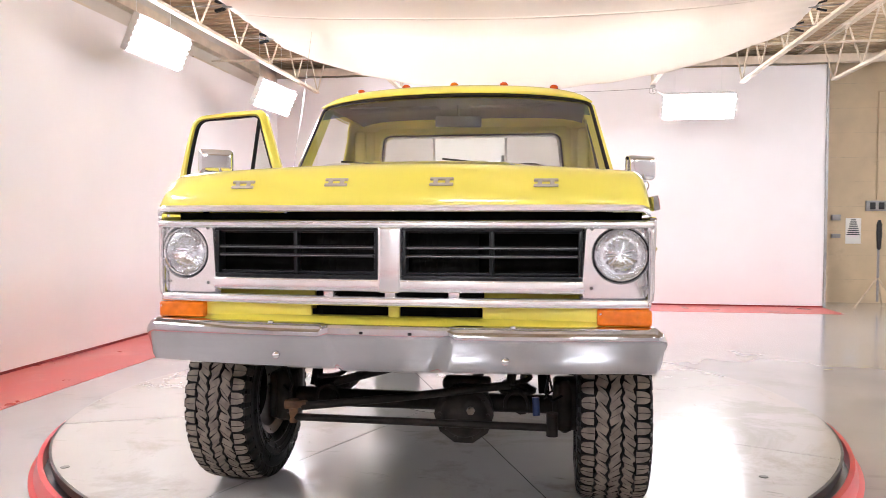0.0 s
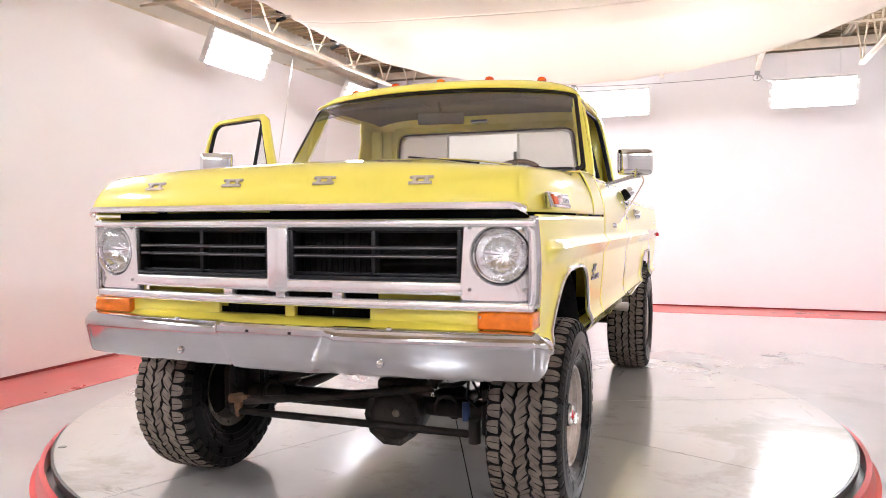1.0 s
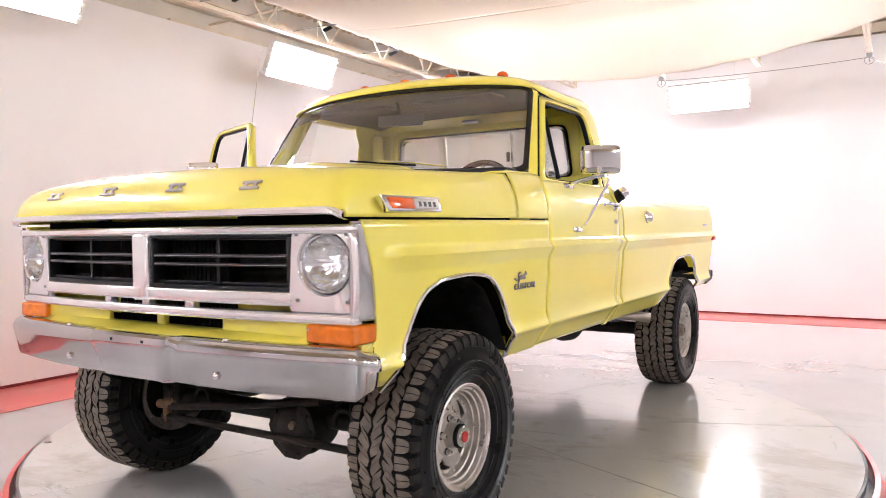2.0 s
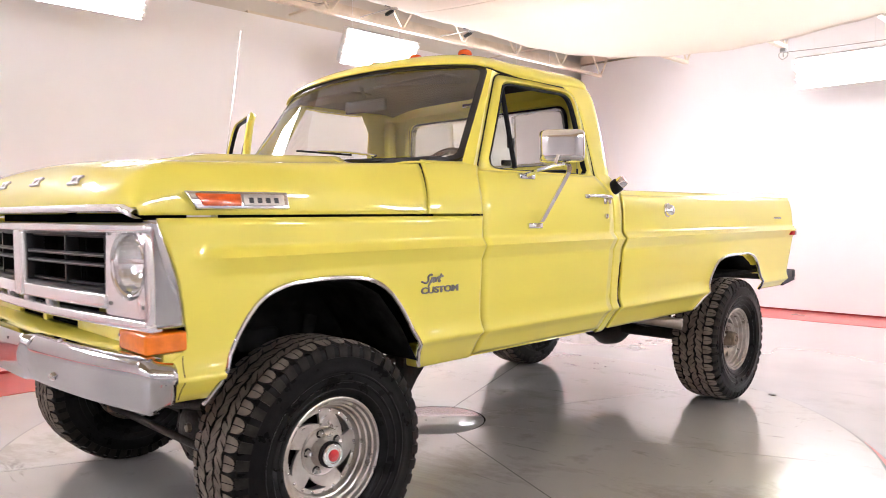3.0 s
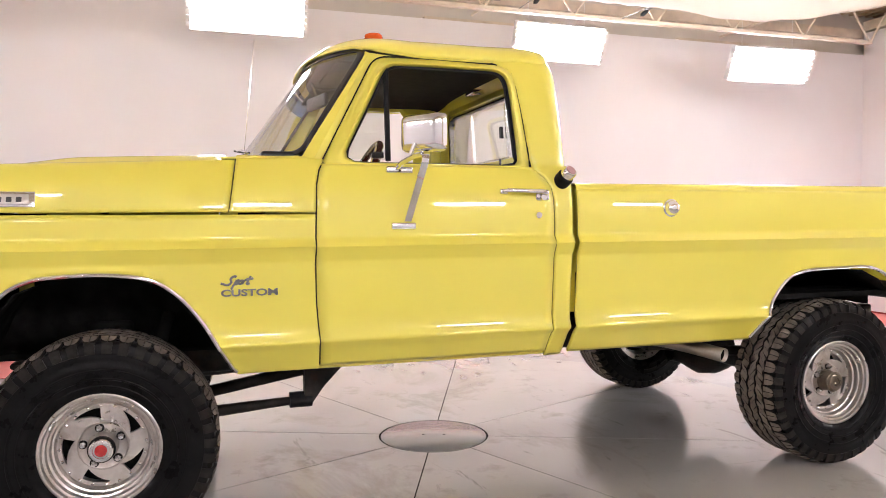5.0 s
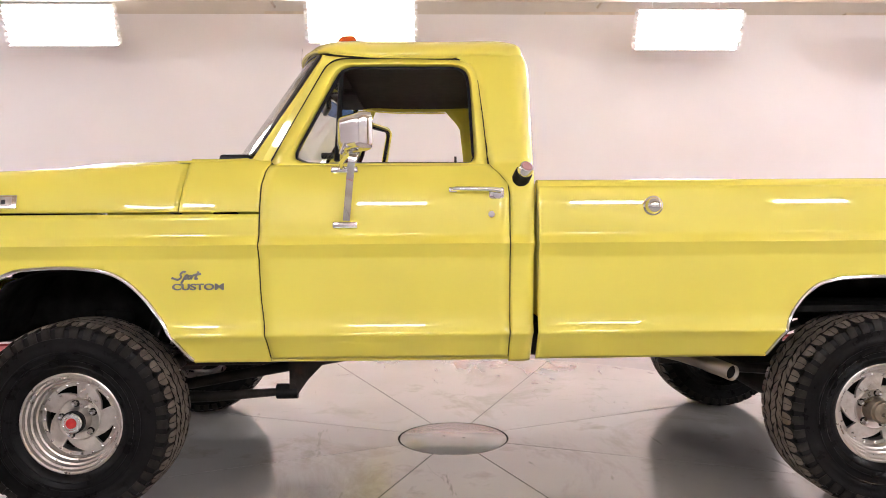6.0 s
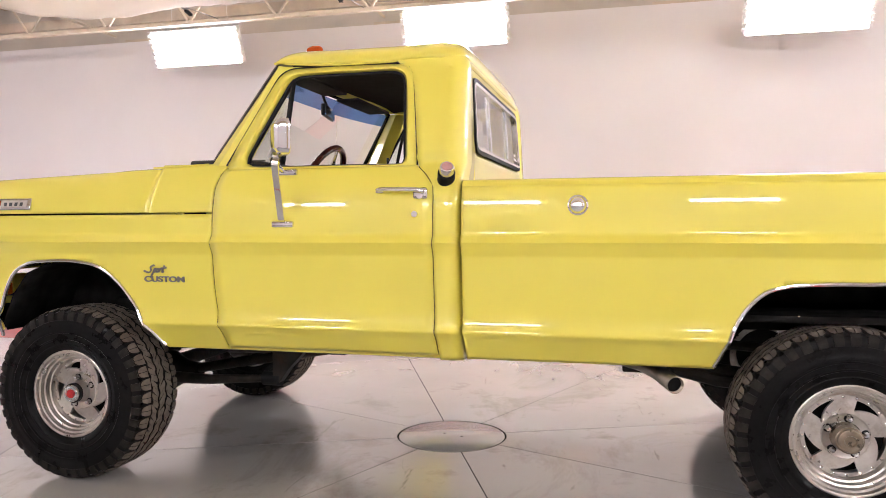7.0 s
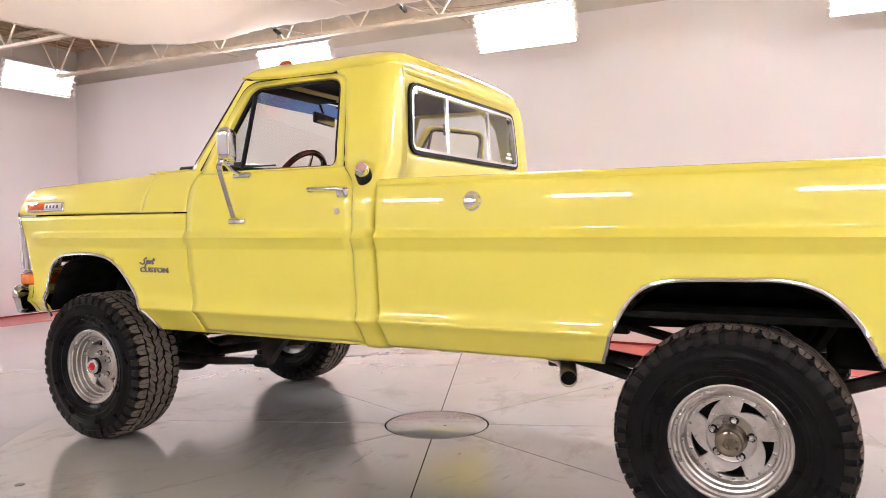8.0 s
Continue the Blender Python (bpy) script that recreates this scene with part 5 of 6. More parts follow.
    for iz in range(-6, 6):
        for ix in range(-8, 8):
            kick = 0.0016 * math.sin(ix * 2.3 + iz * 1.7) * (1 if abs(iz + 0.5) < 3 else 0.4)
            cols = []
            for q in range(4):
                col = []
                for e in (0, 1):
                    x, z = (ix + q / 3) * 0.0115, (iz + e) * 0.0155
                    d = math.hypot(x, z)
                    if d > 0.088:
                        x, z, d = x * 0.088 / d, z * 0.088 / d, 0.088
                    y = GY - 0.024 * (1 - (d / 0.09) ** 2.4) - 0.0016 * math.sin(q * math.pi / 3) + kick * (e - 0.5)
                    col.append(bm.verts.new((c.x + x, y, c.y + z)))
                cols.append(col)
            for a, b in zip(cols, cols[1:]):
                bm.faces.new((a[0], b[0], b[1], a[1]))
    bmesh.ops.dissolve_degenerate(bm, dist=0.0001, edges=bm.edges)
    part("lens", bm, LAMP_GLASS, lamp, smooth=25, normals=False)
    part("trim_ring", lathe(bmesh.new(), [(GY + 0.02, 0.097), (GY + 0.0, 0.0965), (GY - 0.006, 0.093), (GY - 0.002, 0.088), (GY + 0.02, 0.088)], 40, (c.x, 0, c.y), "Y"), CHROME, lamp)
    bm = lathe(bmesh.new(), [(GY + 0.012, 0.088), (GY + 0.035, 0.076), (GY + 0.050, 0.060), (GY + 0.060, 0.042), (GY + 0.066, 0.022), (GY + 0.068, 0.004)], 72, (c.x, 0, c.y), "Y")
    for v in bm.verts:
        v.co.y += 0.0007 * math.sin(16 * math.atan2(v.co.z - c.y, v.co.x - c.x))
    part("reflector", bm, REFLECTOR, lamp)
    part("bucket", lathe(bmesh.new(), [(GY + 0.015, 0.102), (GY + 0.022, 0.098), (GY + 0.12, 0.09), (GY + 0.14, 0.01)], 24, (c.x, 0, c.y), "Y"), BLACK_PLASTIC, lamp)
    # black insert
    x0, x1 = sorted((sgn * 0.046, sgn * 0.708))
    ins = holder("grille_insert", (0, 0, 0), grille)
    ins["label"] = "black plastic grille insert"
    for a0, a1, b0, b1 in ((x0, x1, 1.331, 1.346), (x0, x1, 1.149, 1.165), (x0, x0 + 0.014, 1.165, 1.331), (x1 - 0.014, x1, 1.165, 1.331)):
        part("insert_edge", boxed(a0, a1, GY + 0.0, GY + 0.06, b0, b1, 0.003), BLACK_PLASTIC, ins)
    for z in (1.237, 1.268):
        part("slat", boxed(x0 + 0.014, x1 - 0.014, GY + 0.003, GY + 0.035, z - 0.006, z + 0.006, 0.003), BLACK_PLASTIC, ins)
        # a grey strip paints the glint along the glossy black slat
        part("bright_edge", boxed(x0 + 0.02, x1 - 0.02, GY + 0.0005, GY + 0.0025, z - 0.0015, z + 0.0018), BADGE_GREY, ins, smooth=0)
    for z in (1.172, 1.327):
        part("slat", boxed(x0 + 0.014, x1 - 0.014, GY + 0.022, GY + 0.04, z - 0.004, z + 0.004, 0.002), BLACK_PLASTIC, ins)
    xm = (x0 + x1) / 2
    part("divider", boxed(xm - 0.008, xm + 0.008, GY + 0.018, GY + 0.06, 1.16, 1.335, 0.002), BLACK_PLASTIC, ins)
    # turn signal
    xa, xb = sorted((sgn * 0.762, sgn * 0.957))
    ts = part("turn_signal", boxed(xa, xb, -2.268, -2.137, 0.985, 1.047, 0.010, 4), AMBER, truck, "amber turn signal lens")
    part("screw", lathe(bmesh.new(), [(-2.268, 0.005), (-2.271, 0.004), (-2.271, 0.001)], 8, (xa + 0.012, 0, 1.03), "Y"), CHROME, ts)


def bow(ob):
    """The whole front is bowed: its sides sit further back than its middle."""
    for c in ob.children:
        bow(c)
    if ob.type != "MESH":
        return
    me = bmesh.new()
    me.from_mesh(ob.data)
    for k in range(-12, 13):
        bmesh.ops.bisect_plane(me, geom=list(me.verts) + list(me.edges) + list(me.faces), dist=0.0001, plane_co=(k * 0.08 + 0.005, 0, 0), plane_no=(1, 0, 0))
    for v in me.verts:
        v.co.y += 0.060 * min(1.0, abs(v.co.x) / 0.845) ** 2 + 0.07 * max(0.0, abs(v.co.x) - 0.845) * (ob.name.split(".")[0] != "side_wrap")
    me.to_mesh(ob.data)
    me.free()


bow(grille)
# radiator and core support behind the grille
rad = part("radiator", boxed(-0.32, 0.32, -2.20, -2.14, 0.98, 1.34), MATTE_BLACK, truck, "black radiator")
for i in range(26):
    x = -0.30 + i * 0.024
    part("fin", boxed(x, x + 0.006, -2.206, -2.2005, 1.0, 1.33), MATTE_BLACK, rad, smooth=0)
for sgn in (1, -1):
    part("core_support", boxed(*sorted((sgn * 0.34, sgn * 0.75)), -2.17, -2.15, 0.99, 1.09), YELLOW, truck, smooth=0)
part("baffle", boxed(-0.93, 0.93, -2.14, -2.12, 1.15, 1.40), MATTE_BLACK, truck, smooth=0)
part("hood_latch_panel", boxed(-0.88, 0.88, -2.21, -2.12, 1.350, 1.360), MATTE_BLACK, truck, smooth=0)
# yellow valance under the grille with two dark openings
shelf = sheet(bmesh.new(), lambda u, v: (u, -2.235 - 0.09 * v + 0.05 * v * (u / 0.765) ** 2, 1.004 - 0.022 * v - 0.01 * v * v), span(-0.765, 0.765, 31), span(0, 1, 6))
part("valance_apron", shelf, YELLOW, truck, thick=0.004)
val = part("valance", boxed(-0.765, 0.765, -2.25, -2.235, 0.955, 0.99, 0.004), YELLOW, truck)
part("valance_top", boxed(-0.765, -0.33, -2.245, -2.225, 0.985, 1.05, 0.004), YELLOW, val)
part("valance_top", boxed(0.34, 0.765, -2.245, -2.225, 0.985, 1.05, 0.004), YELLOW, val)
part("valance_post", boxed(-0.022, 0.022, -2.25, -2.225, 0.985, 1.05, 0.004), YELLOW, val)
part("valance_shelf", boxed(-0.90, 0.90, -2.25, -2.20, 0.952, 0.962, 0.003), YELLOW, val)
for sgn in (1, -1):
    part("corner_filler", boxed(*sorted((sgn * 0.765, sgn * 0.948)), -2.21, -2.12, 0.945, 0.983, 0.006), YELLOW, val)
for sgn in (1, -1):
    part("corner_seam", sweep(bmesh.new(), [(sgn * (side_x(-2.152, z) + 0.0004), -2.152, z) for z in span(0.83, 0.97, 8)], 0.0016, 6), BLACK_TRIM, val)
part("shade_panel", boxed(-0.76, 0.76, -2.19, -2.18, 0.80, 1.02), MATTE_BLACK, truck, smooth=0)


# front bumper
def bumper(u, v):
    """u over the width, v round the section from the top flange to the bottom flange."""
    a, s = abs(u), math.copysign(1, u)
    sec = [(0.080, 0.974), (0.054, 0.985), (0.032, 0.984), (0.014, 0.974), (0.003, 0.957), (0.0, 0.940), (0.003, 0.925), (0.012, 0.88), (0.022, 0.832), (0.028, 0.818), (0.038, 0.812), (0.07, 0.812)]
    d, z = sec[v]
    if a < 0.90:
        x = s * a / 0.90 * 0.955
        y = -2.385 + 0.085 * (abs(x) / 0.955) ** 2.4
        tx = 0.0
    else:
        t = (a - 0.90) / 0.10 * math.pi / 2
        x = s * (0.955 + 0.064 * math.sin(t))
        y = -2.30 + 0.062 * (1 - math.cos(t)) + 0.08 * max(0, (a - 0.965) / 0.035) * 0.5
        tx = t
    # the flat for the plate in the middle is pushed forward
    w = 0.235 - 0.45 * (0.955 - min(z, 0.955))
    f = smoothstep(w + 0.020, w - 0.012, abs(x))
    y -= 0.020 * f
    side = d
    flat = (0.080, 0.046, 0.018, 0.007, 0.0045, 0.0055, 0.008, 0.0150, 0.0220, 0.028, 0.038, 0.07)[v]
    d = side + f * (flat - side)
    end = 0.022 * smoothstep(0.91, 1.0, a) ** 1.5
    return (x - s * d * math.sin(tx) * 0.9, y + d * math.cos(tx), z - end * (1 if z > 0.9 else -1.2))


bu = sorted(set(span(-1, -0.88, 14) + span(-0.88, 0.88, 177) + span(0.88, 1, 14)))
front_bumper = part("front_bumper", sheet(bmesh.new(), bumper, bu, range(12)), BUMPER_CHROME, truck, "chrome steel front bumper", thick=0.004, smooth=30)
for x, z in ((-0.43, 0.862), (0.435, 0.862)):
    y = bumper(x / 0.955 * 0.9, 7)[1]
    part("bolt", lathe(bmesh.new(), [(y + 0.004, 0.014), (y - 0.004, 0.013), (y - 0.009, 0.007), (y - 0.010, 0.001)], 14, (x, 0, z), "Y"), CHROME, front_bumper)
for x in (-0.09, 0.092):
    y = bumper(x / 0.955 * 0.9, 5)[1]
    part("plate_hole", boxed(x - 0.007, x + 0.007, y - 0.002, y + 0.003, 0.954, 0.964, 0.001, 1), BLACK_PLASTIC, front_bumper)
for x in (-0.46, 0.46):
    part("top_bolt", lathe(bmesh.new(), [(0.980, 0.013), (0.988, 0.012), (0.991, 0.004)], 12, (x, -2.335, 0), "Z"), CHROME, front_bumper)
    part("bumper_bracket", boxed(x - 0.03, x + 0.03, -2.27, -2.0, 0.87, 0.93, 0.006), MATTE_BLACK, front_bumper)

# ---- bed ----
YB0, YB1 = 0.272, 2.695
BED_LEVELS = sorted(set([0.772, 0.785, 0.80, 0.82, 0.85, 0.865, 0.875, 0.888, 0.894, 0.90, 0.907, 0.92] + span(0.95, 1.19, 9) + [1.20, 1.207, 1.215, 1.225, 1.235, 1.245, 1.254, 1.262, 1.268, 1.275, 1.285, 1.295, 1.305, 1.315, 1.33, 1.37, 1.41, 1.45, 1.475, 1.49]))


def tail_y(y, z):
    if y > 2.2:
        end = lerp_table([(0.77, 2.575), (0.85, 2.615), (1.22, 2.69), (1.40, 2.655), (1.52, 2.62)], z)
        return 2.2 + (y - 2.2) * (end - 2.2) / (YB1 - 2.2)
    return y


def bed_bottom(y):
    if y < 1.25:
        return 0.772
    if y > 2.165:
        return 0.84
    return max(0.78, arch_z(REAR_ARCH, y, 0.0))


for sgn in (1, -1):
    bm = flank(YB0, YB1, 190, 1.49, bed_bottom, sgn, BED_LEVELS, REAR_ARCH, tail_y)
    bed = part("bed_side", bm, YELLOW, truck, thick=0.012)
    moulding(REAR_ARCH, "arch_moulding", sgn, bed)
    # rolled rail on top
    def rail(y, v):
        sec = [(0.0, 1.489), (-0.004, 1.502), (-0.014, 1.512), (-0.03, 1.516), (-0.075, 1.514), (-0.085, 1.508), (-0.088, 1.49), (-0.088, 1.42)]
        d, z = sec[v]
        yy = tail_y(y, min(z, 1.5))
        return (sgn * (side_x(yy, 1.489) + d), yy, z)
    part("bed_rail", sheet(bmesh.new(), rail, span(YB0, YB1, 40), range(8), flip=sgn < 0), YELLOW, bed)
    part("bed_inner", boxed(*sorted((sgn * 0.885, sgn * 0.90)), YB0 + 0.01, 2.55, 1.125, 1.50), YELLOW, bed, smooth=0)
    # wheel house
    bm = bmesh.new()
    arc = [(1.345, 0.985), (1.395, 1.050), (1.48, 1.092), (1.63, 1.102), (1.78, 1.104), (1.91, 1.094), (2.02, 1.045), (2.075, 0.985)]
    band(bm, [[(sgn * x, y, z) for y, z in arc] for x in (0.92, 0.80, 0.56)], closed=False)
    bm.faces.new([bm.verts.new((sgn * 0.56, y, z)) for y, z in arc])
    part("wheel_house", tidy(bm), MATTE_BLACK, truck, thick=0.004)
    part("side_marker", boxed(*sorted((sgn * (side_x(2.5, 1.235) - 0.01), sgn * (side_x(2.5, 1.235) + 0.02))), 2.59, 2.675, 1.222, 1.252, 0.006), RED_LENS, bed, "red side marker lens")
    bar_badge("script_badge", 2.30, 1.345, 0.14, 0.012, 5, sgn, bed, CHROME)
    part("fuel_filler", lathe(bmesh.new(), [(sgn * (side_x(0.73, 1.41) - 0.01), 0.042), (sgn * (side_x(0.73, 1.41) + 0.006), 0.040), (sgn * (side_x(0.73, 1.41) + 0.010), 0.034), (sgn * (side_x(0.73, 1.41) + 0.028), 0.030), (sgn * (side_x(0.73, 1.41) + 0.036), 0.024), (sgn * (side_x(0.73, 1.41) + 0.040), 0.013), (sgn * (side_x(0.73, 1.41) + 0.041), 0.001)], 24, (0, 0.735, 1.408)), CHROME, bed, "round chrome filler cap")
part("bed_front", boxed(-0.90, 0.90, YB0 + 0.005, YB0 + 0.03, 0.95, 1.505, 0.004), YELLOW, truck)
part("bed_floor", boxed(-0.89, 0.89, YB0 + 0.02, 2.57, 0.96, 0.985), MATTE_BLACK, truck, smooth=0)
part("tailgate", boxed(-0.86, 0.86, 2.575, 2.625, 0.92, 1.505, 0.012), YELLOW, truck)
rb = part("rear_bumper", boxed(-0.90, 0.90, 2.70, 2.82, 0.865, 0.945, 0.015, 3), BLACK_PLASTIC, truck, "black rear step bumper")
part("step_pad", boxed(-0.87, 0.87, 2.715, 2.805, 0.945, 0.950), BLACK_PLASTIC, rb, smooth=0)
for sgn in (1, -1):
    # the ends sweep up from under the bed and carry a dull bright cap
    bm = bmesh.new()
    band(bm, [[(sgn * x, y, z) for y, z in ((2.60, 0.838), (2.84, 0.868), (2.84, 0.945), (2.74, 0.945), (2.60, 0.862))] for x in (0.84, 0.935)])
    for x in (0.84, 0.935):
        bm.faces.new([bm.verts.new((sgn * x, y, z)) for y, z in ((2.60, 0.838), (2.84, 0.868), (2.84, 0.945), (2.74, 0.945), (2.60, 0.862))])
    part("end_cap", tidy(bm), BLACK_PLASTIC, rb)
    part("end_tip", boxed(*sorted((sgn * 0.85, sgn * 0.942)), 2.79, 2.846, 0.884, 0.950, 0.014, 3), BADGE_DARK, rb, "dark worn bumper tip")
# round filler neck behind the door
cap_m = Matrix.Translation((0.962, 0.205, 1.525)) @ pose(0, 0, 0, 0, 52, 18)
bm = lathe(bmesh.new(), [(-0.02, 0.036), (0.03, 0.036), (0.035, 0.031), (0.035, 0.02)], 24, (0, 0, 0), "Z")
bm.transform(cap_m)
nk = part("filler_neck", bm, BLACK_TRIM, truck, "black rubber filler neck")
bm = lathe(bmesh.new(), [(0.033, 0.030), (0.06, 0.031), (0.068, 0.027), (0.069, 0.003)], 24, (0, 0, 0), "Z")
bm.transform(cap_m)
part("filler_cap", bm, CHROME, nk, "chrome filler cap")
bm = lathe(bmesh.new(), [(0.0692, 0.022), (0.071, 0.021), (0.0712, 0.002)], 16, (0, 0, 0), "Z")
bm.transform(cap_m)
part("cap_mark", bm, PINK, nk)

# ---- wheels ----
WR, HUBZ = 0.408, 0.546


def tyre_mesh():
    half = [(0.394, 0.090), (0.3925, 0.118), (0.386, 0.136), (0.366, 0.1450), (0.352, 0.1465), (0.350, 0.1490), (0.335, 0.1510), (0.318, 0.1512), (0.313, 0.1535), (0.298, 0.1530), (0.296, 0.1545), (0.291, 0.1542), (0.289, 0.1520), (0.268, 0.1485), (0.266, 0.1500), (0.261, 0.1490), (0.259, 0.1460), (0.240, 0.139), (0.236, 0.1405), (0.230, 0.1385), (0.205, 0.123), (0.195, 0.10)]
    prof = [(-a, r) for r, a in reversed(half)] + [(0.0, 0.3955)] + [(a, r) for r, a in half]
    return lathe(bmesh.new(), prof, 96)


def tread_mesh():
    """Three zigzag ribs cut by slanted sipes, scalloped shoulder lugs and side biters."""
    bm = bmesh.new()
    n = 42

    def top(a):
        return WR - 0.013 * max(0.0, (abs(a) - 0.085) / 0.053) ** 2

    def at(a, t, low=0.0):
        r = top(a) - low
        return (a, r * math.cos(t * 2 * math.pi / n), r * math.sin(t * 2 * math.pi / n))

    def block(outline, depth=0.013, slot=0):
        up = [bm.verts.new(at(a, t)) for a, t in outline]
        dn = [bm.verts.new(at(a, t, depth)) for a, t in outline]
        bm.faces.new(up).material_index = slot
        k = len(outline)
        # block sides take the dark shoulder rubber, which paints shade into the grooves
        for j in range(k):
            bm.faces.new((dn[j], dn[(j + 1) % k], up[(j + 1) % k], up[j])).material_index = 1

    def zig(t):
        return 0.0065 * (1 - 4 * abs((t % 1.0) - 0.5))
    for k in range(n):
        j = 0.05 * ((k * 7) % 5 - 2)
        for rib, (c, lean, ph) in enumerate(((-0.053, 0.26, 0.0), (0.0, -0.30, 0.37), (0.053, 0.26, 0.71))):
            hw = 0.0205
            for t0, t1 in ((0.03, 0.47), (0.51, 0.97)):
                q0, q1, tm = k + ph + t0, k + ph + t1, k + ph + (t0 + t1) / 2
                s = lean + j
                block([(c - hw + zig(q0), q0 - s), (c - hw + zig(tm), tm - s), (c - hw + zig(q1), q1 - s), (c + hw + zig(q1), q1 + s), (c + hw + zig(tm), tm + s), (c + hw + zig(q0), q0 + s)])
        for sgn, ph in ((1, 0.15), (-1, 0.62)):
            a0 = 0.0815 + 0.0045 * (k % 2)
            w = 0.003 * ((k * 3) % 3 - 1)
            t0, t1 = k + ph + 0.05, k + ph + 0.90
            tm = (t0 + t1) / 2
            # a scalloped lug, split by one short sipe
            block([(sgn * a0, t0), (sgn * 0.112, t0 + 0.02), (sgn * (0.130 + w), t0 + 0.10), (sgn * (0.1375 + w), t0 + 0.26), (sgn * (0.1375 + w), tm - 0.02), (sgn * 0.106, tm - 0.05), (sgn * a0, tm - 0.03)])
            block([(sgn * a0, tm + 0.02), (sgn * 0.106, tm + 0.0), (sgn * (0.1375 + w), tm + 0.03), (sgn * (0.1375 + w), t1 - 0.26), (sgn * (0.130 + w), t1 - 0.10), (sgn * 0.112, t1 - 0.02), (sgn * a0, t1)])
            prof = [(0.130, 0.388), (0.1385, 0.3925), (0.1445, 0.383), (0.1490, 0.364), (0.1500, 0.352), (0.145, 0.350)]
            rings = [[bm.verts.new((sgn * a, r * math.cos(t * 2 * math.pi / n), r * math.sin(t * 2 * math.pi / n))) for a, r in prof] for t in (t0 + 0.12, t1 - 0.12)]
            for i in range(6):
                bm.faces.new((rings[0][i], rings[0][(i + 1) % 6], rings[1][(i + 1) % 6], rings[1][i])).material_index = 1
            for ring in rings:
                bm.faces.new(ring).material_index = 1
    return bm


def rim_mesh():
    bm = bmesh.new()
    lathe(bm, [(0.09, 0.196), (0.118, 0.208), (0.124, 0.2075), (0.1265, 0.202), (0.1245, 0.195), (0.117, 0.1915), (0.112, 0.1905), (0.110, 0.182), (0.092, 0.1785), (0.089, 0.171), (0.070, 0.167), (0.067, 0.160), (0.052, 0.157), (0.046, 0.153)], 80)
    lathe(bm, [(0.046, 0.1535), (-0.10, 0.165), (-0.12, 0.20)], 72)
    return bm


def face_mesh(turn):
    """The wheel's face with five swept three-cornered openings; turn is 1 or -1, the way they sweep."""
    bm = bmesh.new()
    sweep_on = [0.0, 0.02, 0.14, 0.28, 0.42, 0.52, 0.58, 0.68, 0.78, 0.89, 1.0]

    def inner(u):
        return 0.095 + 0.041 * (u / 0.58) if u < 0.58 else 0.136 - 0.041 * (u - 0.58) / 0.42
    for k in range(5):
        grid = []
        for u in sweep_on:
            t = turn * 2 * math.pi * (k + u) / 5
            ri = inner(u)
            rs = [0.066, (0.066 + ri) / 2, ri, (ri + 0.1385) / 2, 0.1385, 0.154]
            grid.append([bm.verts.new((0.046 + 0.006 * smoothstep(0.14, 0.08, r), r * math.cos(t), r * math.sin(t))) for r in rs])
        for i in range(len(sweep_on) - 1):
            for j in range(5):
                if i in (1, 2, 3, 4, 5) and j in (2, 3):
                    continue
                bm.faces.new((grid[i][j], grid[i + 1][j], grid[i + 1][j + 1], grid[i][j + 1]))
    tidy(bm)
    bmesh.ops.recalc_face_normals(bm, faces=bm.faces)
    ext = bmesh.ops.extrude_face_region(bm, geom=list(bm.faces))
    for v in ext["geom"]:
        if isinstance(v, bmesh.types.BMVert):
            v.co.x -= 0.014
    return bm


def hub_mesh(front):
    bm = bmesh.new()
    if front:
        lathe(bm, [(0.044, 0.089), (0.056, 0.088), (0.060, 0.083), (0.058, 0.079), (0.058, 0.054), (0.064, 0.050), (0.098, 0.046), (0.100, 0.002)], 40)
    else:
        lathe(bm, [(0.044, 0.087), (0.054, 0.086), (0.058, 0.081), (0.056, 0.077), (0.056, 0.055)], 40)
    return bm


def axle_mesh():
    return lathe(bmesh.new(), [(0.054, 0.056), (0.060, 0.053), (0.088, 0.049), (0.102, 0.046), (0.104, 0.049), (0.110, 0.049), (0.113, 0.044), (0.121, 0.041), (0.123, 0.036), (0.123, 0.021), (0.118, 0.019), (0.118, 0.002)], 32)


